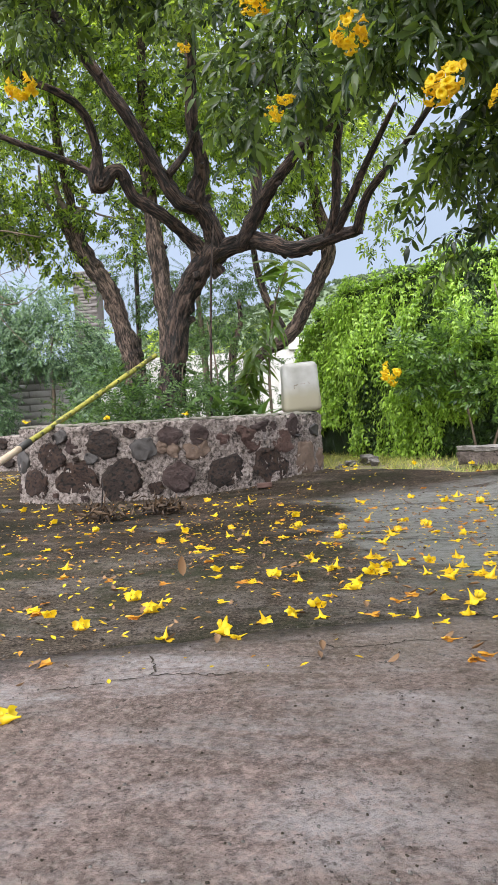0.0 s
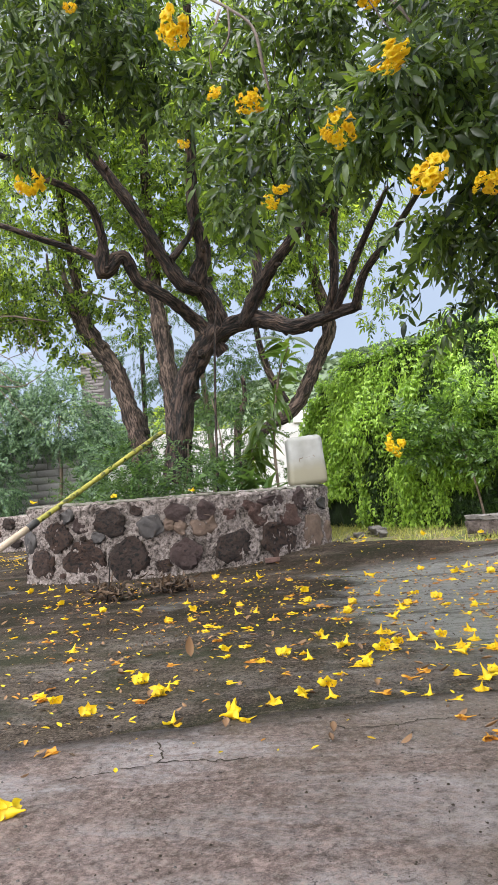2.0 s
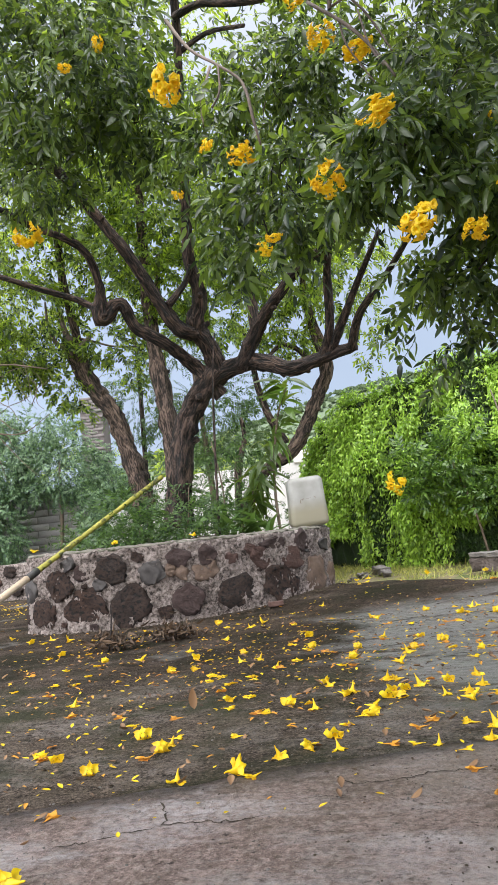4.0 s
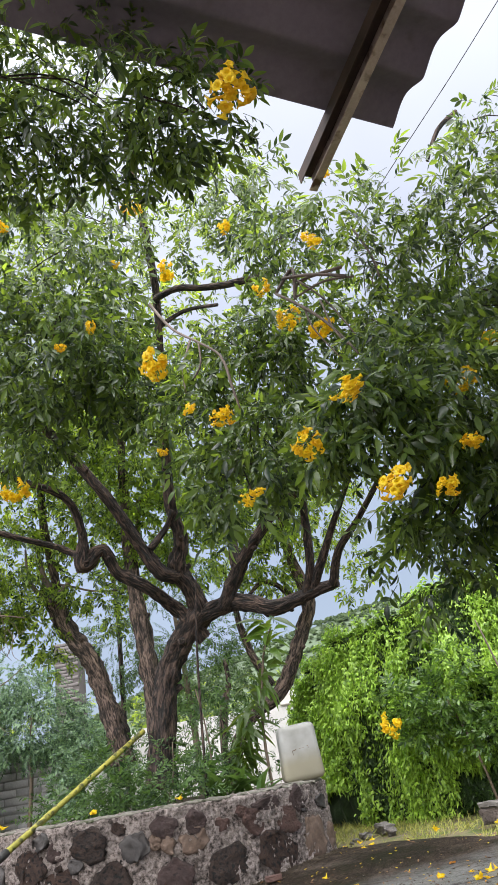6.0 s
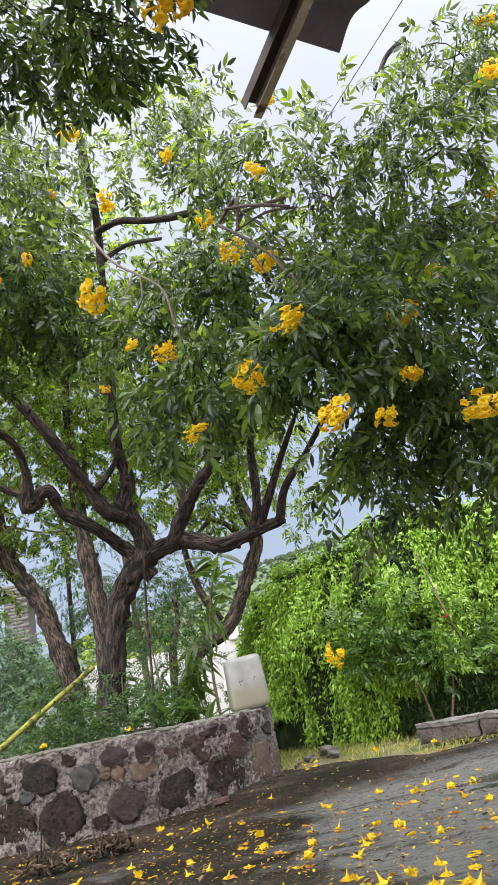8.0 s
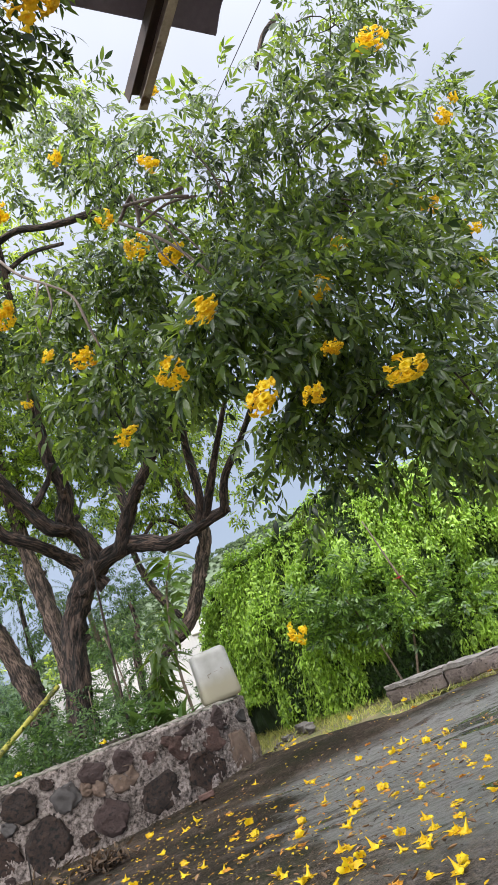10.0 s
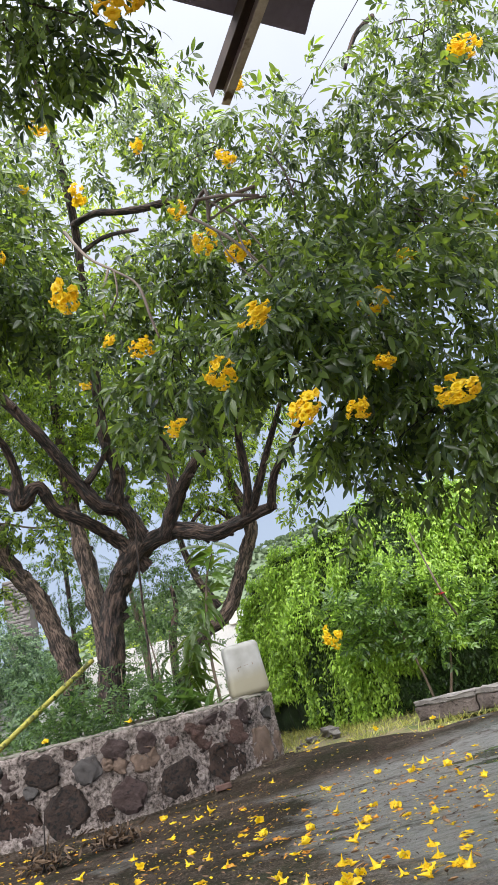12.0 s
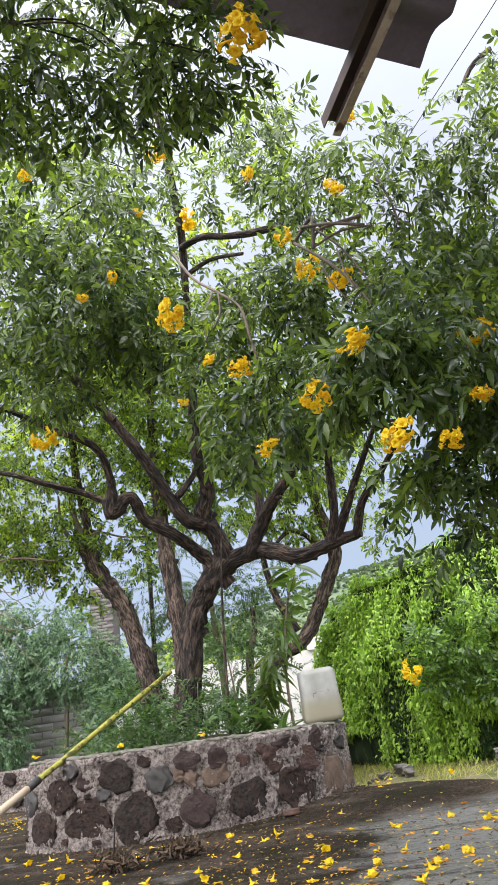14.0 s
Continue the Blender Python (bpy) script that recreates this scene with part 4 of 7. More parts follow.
def grow(tree, bark, dry, girth=10):
    def limb(kind, rows):
        LIMB_SEED[0] += 1
        if kind == "dry_branch" and tree is main:
            rows = [(x * 0.9, y * 0.9, 0.5 + (z - 0.5) * 0.9, w * 0.85) for x, y, z, w in rows]
        r = [p[3] * (0.84 if kind == "trunk" else 0.79) for p in rows]
        sides = girth if max(r) > 0.05 else 9
        v, t, q = tube([p[:3] for p in rows], r, sides, 0.2 if max(r) > 0.05 else 0.16, True, LIMB_SEED[0], 9 if kind in ("trunk", "limb") else 4)
        bough = part(kind, barked(mesh_of(kind, v, [t, q], dry if kind == "dry_branch" else bark)), tree)
        if kind in ("trunk", "limb") and len(rows) > 3:
            rnd = random.Random(LIMB_SEED[0] * 13)
            for _ in range(3 if kind == "trunk" else 4):
                i = rnd.randrange(1, len(rows) - 1)
                f = rnd.random()
                p, nx = Vector(rows[i][:3]), Vector(rows[i + 1][:3])
                d = (nx - p).normalized()
                g = r[i] * (1 - f) + r[i + 1] * f
                w = d.cross(Vector((rnd.gauss(0, 1), -0.6, rnd.gauss(0, 1)))).normalized()
                w = (w + d * rnd.uniform(0.1, 0.9)).normalized()
                base = p.lerp(nx, f) + w * g * 0.4
                ln = g * rnd.uniform(0.8, 1.5)
                sv, st, sq = tube([tuple(base), tuple(base + w * ln * 0.6), tuple(base + w * ln)], [g * 0.55, g * 0.36, g * 0.22], 9, 0.25, True, LIMB_SEED[0] + 40 + i, 3)
                part("stub", barked(mesh_of("stub", sv, [st, sq], bark)), bough)
    return limb


def leaves_in(clumps, template_count, seed, rnd, shell=0.35, droop=0.5):
    """Places for leaves in soft-edged clumps: matrices for each of several leaf shapes."""
    mats = [[] for _ in range(template_count)]
    for cx, cy, cz, rx, ry, rz, count in clumps:
        for _ in range(int(count * 1.45)):
            while True:
                d = Vector((rnd.gauss(0, 1), rnd.gauss(0, 1), rnd.gauss(0, 1)))
                if d.length > 0.01:
                    break
            d.normalize()
            k = rnd.uniform(shell, 1.0) ** 0.6 * rnd.uniform(0.75, 1.18)
            p = Vector((cx + d.x * rx * k, cy + d.y * ry * k, cz + d.z * rz * k))
            if noise.noise(p * 4.2 + Vector((seed, 0, 0))) < -0.24 or noise.noise(p * 11 + Vector((0, seed, 0))) < -0.33:
                continue
            way = Vector((d.x + rnd.uniform(-0.8, 0.8), d.y + rnd.uniform(-0.8, 0.8), d.z * 0.5 - droop + rnd.uniform(-0.5, 0.6)))
            mats[rnd.randrange(template_count)].append(put(p, aim(way, rnd.uniform(-1.4, 1.4)), rnd.uniform(0.62, 1.25)))
    return mats


def foliage(name, tree, clumps, templates, material, seed, droop=0.5, label="", single=0, scale=1.0):
    rnd = random.Random(seed)
    mats = leaves_in(clumps, len(templates), seed, rnd, droop=droop)
    if scale != 1.0:
        mats = [[m @ np.diag([scale, scale, scale, 1.0]) for m in ms] for ms in mats]
    if single:
        order = sorted((m[1][3], k, i) for k, ms in enumerate(mats) for i, m in enumerate(ms))[:single]
        shapes = [mesh_of("leaf", tm[0], [tm[1], tm[2]], material) for tm in templates]
        for _, k, i in order:
            ob = part("leaf", shapes[k], tree)
            ob.matrix_basis = Matrix(mats[k][i].tolist())
        taken = {(k, i) for _, k, i in order}
        mats = [[m for i, m in enumerate(ms) if (k, i) not in taken] for k, ms in enumerate(mats)]
    v, t, q = joined(*[spread(tm, m) for tm, m in zip(templates, mats) if m])
    ob = part(name, mesh_of(name, v, [t, q], material, smooth=True), tree, label)
    ob["kind"] = "stuff"
    return ob


rnd = random.Random(3)
TECOMA = [compound(rnd.choice((2, 3, 3, 4)), rnd.uniform(0.045, 0.062), rnd.uniform(0.0155, 0.022), rnd.uniform(0.075, 0.115), rnd, 3, rnd.uniform(0.3, 1.2)) for _ in range(12)]
BACK = [compound(rnd.choice((2, 3, 3)), rnd.uniform(0.045, 0.06), rnd.uniform(0.018, 0.025), 0.085, rnd, 2, rnd.uniform(0.2, 1.0)) for _ in range(8)]
SMALL = [compound(3, 0.052, 0.02, 0.09, rnd, 2) for _ in range(5)]

main = thing("yellow_trumpet_tree", "gnarled dark-barked tree in full yellow bloom, in a stone planter", "tree")
limb = grow(main, MAT["bark"], MAT["dry"], 26)
limb("trunk", [(-1.19, 5.6, 0.58, 0.125), (-1.14, 5.6, 0.93, 0.104), (-1.08, 5.6, 1.28, 0.101), (-0.95, 5.58, 1.53, 0.101), (-0.73, 5.5, 1.75, 0.112)])
limb("limb", [(-0.74, 5.5, 1.74, 0.1), (-0.78, 5.4, 1.91, 0.082), (-0.85, 5.3, 2.07, 0.082), (-0.78, 5.2, 2.23, 0.065), (-0.8, 5.0, 2.49, 0.052), (-0.74, 4.75, 2.88, 0.04), (-0.64, 4.3, 3.19, 0.03), (-0.58, 4.0, 3.75, 0.031), (-0.59, 3.6, 4.45, 0.028)])
limb("limb", [(-0.86, 5.3, 2.0, 0.069), (-0.96, 5.2, 2.02, 0.068), (-1.08, 5.1, 2.23, 0.056), (-1.22, 4.9, 2.52, 0.048), (-1.42, 4.7, 2.83, 0.044), (-1.57, 4.4, 3.02, 0.039), (-1.7, 4.1, 3.14, 0.03)])
limb("limb", [(-0.74, 5.56, 1.55, 0.067), (-0.83, 5.52, 1.68, 0.067), (-0.92, 5.5, 1.8, 0.067), (-1.08, 5.3, 1.94, 0.053), (-1.28, 5.2, 2.08, 0.053), (-1.35, 5.1, 2.24, 0.049), (-1.5, 5.1, 2.15, 0.089), (-1.47, 5.0, 2.36, 0.036), (-1.52, 4.8, 2.57, 0.032), (-1.76, 4.5, 2.65, 0.027), (-1.92, 4.2, 2.69, 0.022), (-2.3, 3.9, 2.8, 0.015)])
limb("limb", [(-1.48, 5.1, 2.17, 0.041), (-1.64, 5.1, 2.29, 0.033), (-1.86, 4.9, 2.35, 0.028), (-2.17, 4.7, 2.44, 0.024), (-2.6, 4.5, 2.5, 0.02), (-3.0, 4.3, 2.62, 0.013)])
limb("limb", [(-0.77, 5.5, 1.7, 0.083), (-0.47, 5.4, 1.75, 0.077), (-0.18, 5.3, 1.64, 0.067), (0.07, 5.2, 1.67, 0.058), (0.3, 5.1, 1.7, 0.046)])
limb("branch", [(0.06, 5.2, 1.67, 0.047), (0.13, 5.1, 1.85, 0.042), (0.15, 4.9, 2.16, 0.034), (0.18, 4.6, 2.32, 0.029), (0.16, 4.2, 2.44, 0.02)])
limb("branch", [(0.11, 5.2, 1.67, 0.043), (0.23, 5.0, 1.87, 0.038), (0.37, 4.7, 2.08, 0.025), (0.47, 4.3, 2.18, 0.017)])
limb("branch", [(0.27, 5.1, 1.69, 0.046), (0.34, 4.9, 1.87, 0.037), (0.48, 4.6, 1.97, 0.028), (0.59, 4.1, 2.02, 0.019), (0.68, 3.5, 2.01, 0.014)])
limb("limb", [(-0.56, 5.4, 1.72, 0.073), (-0.41, 5.3, 1.93, 0.068), (-0.26, 5.1, 2.07, 0.051), (-0.04, 4.9, 2.23, 0.038), (0.22, 4.5, 2.27, 0.032), (0.35, 3.9, 2.27, 0.022)])
limb("branch", [(-0.4, 5.3, 1.91, 0.056), (-0.41, 5.3, 2.19, 0.053), (-0.39, 5.2, 2.32, 0.04), (-0.42, 5.0, 2.53, 0.024)])
limb("branch", [(-1.0, 5.1, 2.18, 0.032), (-0.87, 5.1, 2.31, 0.028), (-0.79, 5.0, 2.41, 0.024)])
limb("branch", [(-0.59, 4.05, 3.59, 0.03), (-0.42, 3.9, 3.53, 0.029), (-0.22, 3.8, 3.42, 0.028), (0.0, 3.7, 3.34, 0.028), (0.22, 3.5, 3.22, 0.023)])
limb("branch", [(-0.63, 4.2, 3.45, 0.023), (-0.41, 4.0, 3.41, 0.018), (-0.17, 3.8, 3.27, 0.014)])
limb("dry_branch", [(-0.57, 3.6, 3.22, 0.014), (-0.41, 3.2, 2.75, 0.010), (-0.26, 2.95, 2.47, 0.008), (-0.16, 2.85, 2.31, 0.008), (-0.13, 2.8, 2.12, 0.009), (-0.11, 2.8, 2.0, 0.006)])
limb("dry_branch", [(-0.26, 2.95, 2.47, 0.008), (-0.26, 2.9, 2.32, 0.006), (-0.3, 2.9, 2.25, 0.005)])
limb("dry_branch", [(0.13, 2.55, 2.38, 0.009), (0.22, 2.55, 2.49, 0.012), (0.2, 2.5, 2.3, 0.009), (0.24, 2.55, 2.42, 0.008), (0.41, 2.45, 2.38, 0.009)])
limb("dry_branch", [(0.13, 2.55, 2.38, 0.009), (0.24, 2.35, 2.12, 0.009), (0.31, 2.25, 1.94, 0.006), (0.34, 2.15, 1.79, 0.005)])
limb("dry_branch", [(0.17, 2.55, 2.45, 0.01), (0.28, 2.45, 2.37, 0.009), (0.4, 2.35, 2.26, 0.009)])
limb("dry_branch", [(0.21, 2.5, 2.31, 0.007), (0.32, 2.4, 2.29, 0.007), (0.43, 2.35, 2.25, 0.007)])
limb("dry_branch", [(0.28, 2.35, 2.17, 0.005), (0.29, 2.25, 1.97, 0.005), (0.32, 2.2, 1.86, 0.003)])
limb("dry_branch", [(0.2, 2.55, 2.46, 0.007), (0.31, 2.45, 2.24, 0.006), (0.38, 2.35, 1.99, 0.004)])
limb("dry_branch", [(0.22, 2.4, 2.18, 0.005), (0.23, 2.35, 2.05, 0.004), (0.3, 2.3, 1.87, 0.003)])
limb("dry_branch", [(0.53, 2.6, 2.68, 0.008), (0.55, 2.5, 2.46, 0.007), (0.55, 2.45, 2.3, 0.005)])
limb("dry_branch", [(-0.35, 3.5, 2.85, 0.009), (-0.4, 3.4, 2.61, 0.007), (-0.39, 3.3, 2.41, 0.006)])
limb("branch", [(1.06, 2.9, 3.27, 0.012), (1.16, 2.9, 3.46, 0.016), (1.29, 2.9, 3.57, 0.016)])
NEAR = [
    (-0.52, 1.55, 2.56, 0.31, 0.31, 0.23, 150),
    (-0.82, 1.60, 2.72, 0.25, 0.29, 0.25, 100),
    (-0.36, 1.90, 3.04, 0.30, 0.26, 0.14, 110),
    (-0.62, 1.80, 3.09, 0.23, 0.21, 0.13, 80),
    (-0.25, 1.80, 2.55, 0.19, 0.18, 0.11, 87),
    (-0.11, 1.60, 2.44, 0.22, 0.20, 0.12, 110),
    (-0.62, 1.70, 2.47, 0.19, 0.19, 0.13, 90),
    (0.56, 2.50, 2.30, 0.22, 0.31, 0.29, 192),
    (0.98, 2.50, 2.39, 0.30, 0.40, 0.36, 332),
    (0.51, 2.10, 1.55, 0.32, 0.33, 0.24, 402),
    (0.89, 2.30, 1.56, 0.29, 0.36, 0.31, 402),
    (1.34, 2.60, 2.06, 0.23, 0.31, 0.28, 192),
    (1.36, 2.70, 3.19, 0.25, 0.28, 0.22, 122),
    (1.57, 2.70, 3.13, 0.19, 0.23, 0.19, 70),
    (0.29, 2.00, 1.44, 0.21, 0.21, 0.14, 210),
    (0.95, 2.10, 1.07, 0.22, 0.24, 0.18, 130),
    (0.75, 2.20, 1.18, 0.22, 0.22, 0.15, 130),
    (0.52, 2.30, 1.27, 0.21, 0.21, 0.13, 150),
    (0.89, 2.70, 2.95, 0.17, 0.19, 0.15, 61),
    (1.35, 2.60, 1.56, 0.17, 0.27, 0.29, 157),
    (0.94, 2.40, 1.96, 0.27, 0.30, 0.23, 210),
    (0.49, 2.30, 1.89, 0.17, 0.22, 0.19, 122),
]
HANG = [
    (0.46, 2.70, 1.21, 0.21, 0.19, 0.11, 60),
    (0.70, 2.60, 1.15, 0.19, 0.17, 0.09, 60),
    (0.47, 2.80, 1.02, 0.08, 0.10, 0.08, 14),
    (0.88, 2.40, 1.02, 0.17, 0.17, 0.13, 110),
    (0.39, 2.80, 1.35, 0.14, 0.15, 0.11, 30),
    (0.96, 2.30, 0.94, 0.14, 0.12, 0.09, 60),
    (0.60, 2.70, 1.07, 0.13, 0.11, 0.05, 24),
    (0.72, 2.45, 1.28, 0.26, 0.20, 0.12, 120),
    (1.05, 2.50, 1.22, 0.22, 0.22, 0.16, 120),
]
MID = [
    (-0.03, 3.10, 2.36, 0.31, 0.36, 0.28, 300),
    (-0.30, 3.20, 2.14, 0.28, 0.31, 0.23, 225),
    (-0.17, 3.00, 1.73, 0.22, 0.27, 0.23, 250),
    (0.02, 2.80, 1.83, 0.17, 0.23, 0.22, 200),
    (-1.05, 3.20, 3.25, 0.44, 0.49, 0.37, 475),
    (-1.00, 3.10, 2.68, 0.40, 0.40, 0.28, 475),
    (-0.73, 3.30, 2.49, 0.25, 0.26, 0.18, 150),
    (-0.86, 3.60, 3.89, 0.43, 0.38, 0.20, 125),
    (-1.35, 3.40, 4.03, 0.28, 0.31, 0.24, 100),
    (0.13, 3.40, 3.71, 0.33, 0.35, 0.26, 150),
    (0.29, 3.20, 3.17, 0.26, 0.25, 0.16, 112),
    (-0.24, 3.70, 3.72, 0.23, 0.25, 0.19, 75),
    (-0.01, 3.50, 4.09, 0.23, 0.21, 0.12, 40),
    (-0.84, 3.50, 3.09, 0.31, 0.35, 0.28, 150),
    (0.10, 3.20, 2.63, 0.24, 0.25, 0.18, 150),
    (-0.69, 3.60, 2.75, 0.20, 0.28, 0.27, 100),
    (0.32, 2.90, 2.36, 0.16, 0.20, 0.16, 112),
    (-1.58, 3.30, 3.04, 0.35, 0.54, 0.56, 425),
    (0.59, 3.00, 3.18, 0.19, 0.21, 0.16, 50),
    (-1.28, 3.40, 2.36, 0.24, 0.25, 0.16, 130),
    (-1.42, 3.60, 2.72, 0.26, 0.3, 0.22, 130),
]
HIGH = [
    (1.93, 3.10, 2.73, 0.20, 0.28, 0.26, 93),
    (1.76, 3.00, 2.07, 0.15, 0.25, 0.27, 85),
    (2.03, 3.00, 2.51, 0.13, 0.25, 0.29, 51),
    (1.95, 3.10, 3.04, 0.14, 0.17, 0.14, 23),
]
FAR = [
    (-1.82, 4.60, 4.74, 0.38, 0.43, 0.33, 54),
    (-1.42, 4.90, 4.88, 0.39, 0.44, 0.34, 54),
    (-1.02, 5.20, 4.50, 0.39, 0.43, 0.34, 54),
    (-0.48, 4.60, 3.74, 0.33, 0.37, 0.29, 54),
    (0.05, 4.90, 4.53, 0.37, 0.42, 0.32, 54),
    (0.37, 5.20, 4.18, 0.37, 0.42, 0.32, 54),
    (-1.64, 4.60, 3.89, 0.35, 0.39, 0.30, 54),
    (-1.28, 4.90, 3.68, 0.35, 0.39, 0.30, 54),
    (-0.92, 5.20, 3.33, 0.35, 0.39, 0.30, 54),
    (-0.37, 4.60, 3.20, 0.31, 0.35, 0.27, 54),
    (0.01, 4.90, 3.09, 0.32, 0.36, 0.28, 54),
    (0.52, 5.20, 3.45, 0.35, 0.39, 0.30, 54),
    (-1.78, 4.60, 3.17, 0.33, 0.37, 0.28, 54),
    (-1.89, 6.40, 3.75, 0.43, 0.49, 0.38, 54),
    (-1.47, 6.70, 3.48, 0.44, 0.49, 0.38, 54),
    (-0.78, 6.10, 3.05, 0.39, 0.44, 0.34, 54),
    (-0.29, 6.40, 3.42, 0.41, 0.46, 0.36, 54),
    (0.22, 6.70, 3.20, 0.42, 0.47, 0.37, 54),
    (0.52, 4.60, 2.64, 0.30, 0.34, 0.26, 54),
    (0.83, 4.90, 3.21, 0.33, 0.37, 0.29, 54),
    (0.71, 5.20, 4.35, 0.38, 0.43, 0.33, 54),
    (0.42, 4.60, 4.81, 0.37, 0.41, 0.32, 54),
    (-0.06, 4.90, 5.15, 0.39, 0.44, 0.34, 54),
    (1.13, 5.20, 4.01, 0.37, 0.42, 0.32, 54),
    (-2.20, 4.60, 4.59, 0.38, 0.43, 0.33, 54),
    (-2.31, 4.90, 3.69, 0.37, 0.41, 0.32, 54),
    (-1.68, 5.20, 4.66, 0.40, 0.45, 0.35, 54),
    (0.32, 6.10, 2.56, 0.38, 0.42, 0.33, 54),
    (-0.12, 6.40, 2.81, 0.40, 0.45, 0.35, 54),
    (-0.56, 5.20, 4.92, 0.40, 0.45, 0.35, 54),
]
foliage("crown", main, [c[:6] + (int(c[6] * 1.2),) for c in NEAR], TECOMA, MAT["leaf"], 21, 0.7, "glossy toothed green leaves", 280, 0.84)
foliage("crown", main, [c[:6] + (int(c[6] * 0.55),) for c in HANG], TECOMA, MAT["leaf"], 22, 0.6, "glossy toothed green leaves", 0, 0.85)
foliage("crown", main, MID, TECOMA, MAT["leaf"], 23, 0.6, "glossy toothed green leaves")
foliage("crown", main, [c[:6] + (c[6] * (2 if c[0] < 0.25 else 0.6),) for c in FAR], BACK, MAT["leaf_back"], 25, 0.4, "far leaves with backlit yellow-green put into their colour")
foliage("crown", main, HIGH, TECOMA, MAT["leaf"], 24, 0.3, "glossy toothed green leaves")

rnd = random.Random(66)
for cx, cy, cz, rx, ry, rz, count in NEAR + MID + HANG:
    for _ in range(3 if count > 75 else 0):
        d = Vector((rnd.gauss(0, 1), rnd.gauss(0, 1), rnd.gauss(0, 0.7))).normalized()
        a = Vector((cx - d.x * rx * 0.5, cy - d.y * ry * 0.5, cz - d.z * rz * 0.5 + 0.1 * rz))
        b = Vector((cx + d.x * rx * 0.7, cy + d.y * ry * 0.7, cz + d.z * rz * 0.7))
        m = (a + b) * 0.5 + Vector((rnd.gauss(0, 0.05), rnd.gauss(0, 0.05), 0.05))
        v, t, q = tube([tuple(a), tuple(m), tuple(b)], [0.004, 0.003, 0.0014], 5, 0.1, seed=rnd.randrange(99))
        part("twig", barked(mesh_of("twig", v, [t, q], MAT["bark"])), main)

# blossom clusters
BLOSSOM = []
for s in range(4):
    r2 = random.Random(40 + s)
    sets = []
    for k in range(28):
        d = Vector((r2.gauss(0, 1), r2.gauss(0, 1), r2.gauss(0, 0.9))).normalized()
        sets.append(moved(trumpet(r2.uniform(0.032, 0.042), r2.uniform(0.0105, 0.0135), r2, 1.0, r2.uniform(0.0, 0.3)), Matrix.Translation(d * r2.uniform(0.008, 0.036) + Vector((0, 0, r2.uniform(-0.03, 0.03)))) @ aim((d.x, d.y, d.z - 0.3), r2.uniform(0, 6))))
    v, t, q = joined(*sets)
    BLOSSOM.append(mesh_of("bloom", v, [q], MAT["petal"]))
BLOSSOMS = [
    (0.05, 1.42, 2.27, 0.068),
    (-0.40, 3.20, 3.13, 0.072),
    (-0.57, 3.30, 3.72, 0.072),
    (-0.39, 2.35, 2.02, 0.076),
    (-0.19, 2.75, 1.95, 0.054),
    (0.21, 1.68, 1.42, 0.052),
    (0.09, 1.90, 1.38, 0.050),
    (0.27, 1.68, 1.14, 0.055),
    (0.41, 1.75, 1.13, 0.046),
    (0.66, 2.20, 1.64, 0.061),
    (0.17, 2.70, 2.35, 0.057),
    (0.29, 2.60, 2.20, 0.064),
    (0.37, 2.80, 2.82, 0.046),
    (0.09, 3.00, 2.76, 0.047),
    (-0.79, 3.00, 2.71, 0.042),
    (-0.09, 2.50, 1.49, 0.026),
    (-0.04, 3.20, 3.36, 0.047),
    (-1.66, 4.20, 2.44, 0.092),
    (-1.24, 3.00, 3.47, 0.041),
    (-0.95, 3.00, 2.62, 0.027),
    (-0.35, 3.00, 2.15, 0.038),
    (-0.53, 3.20, 2.05, 0.034),
    (0.76, 2.00, 1.20, 0.070),
    (1.88, 3.00, 2.76, 0.052),
    (1.51, 2.60, 2.98, 0.078),
    (1.40, 2.70, 1.72, 0.041),
    (1.68, 2.90, 2.06, 0.051),
    (1.59, 2.80, 1.84, 0.032),
    (1.27, 2.60, 2.20, 0.026),
    (1.21, 2.60, 2.08, 0.025),
    (0.85, 2.30, 1.83, 0.019),
    (0.52, 2.90, 3.37, 0.045),
    (0.36, 2.90, 2.93, 0.041),
    (1.49, 2.80, 2.19, 0.050),
    (1.98, 3.00, 2.85, 0.033),
    (1.61, 2.70, 3.39, 0.059),
    (1.36, 2.80, 2.21, 0.027),
    (1.38, 2.80, 2.48, 0.028),
    (0.57, 2.00, 1.34, 0.017),
    (0.54, 3.00, 3.42, 0.040),
    (0.83, 2.30, 1.83, 0.022),
    (0.58, 2.00, 1.34, 0.018),
    (-0.15, 2.90, 1.61, 0.020),
    (-0.72, 3.40, 3.41, 0.035),
]
for i, (x, y, z, r) in enumerate(BLOSSOMS):
    ob = part("bloom", BLOSSOM[i % 4], main, "cluster of bright yellow trumpet flowers" if i == 0 else "")
    x, y, z = x * 0.92, y * 0.92, 0.5 + (z - 0.5) * 0.92
    ob.matrix_basis = Matrix.Translation((x, y, z)) @ Matrix.Rotation(i * 1.7, 4, "Z") @ Matrix.Rotation(0.5 * math.sin(i * 2.3), 4, "X") @ Matrix.Diagonal((1.2, 1.0 - 0.2 * math.sin(i), 0.8 + 0.2 * math.cos(i * 1.9), 1)) @ Matrix.Scale(max(r, 0.035) * 0.8 / 0.07, 4)

left_tree = thing("pollarded_tree", "leaning pollarded tree with flaking bark and new shoots", "tree")
limb = grow(left_tree, MAT["bark_pale"], MAT["dry"], 22)
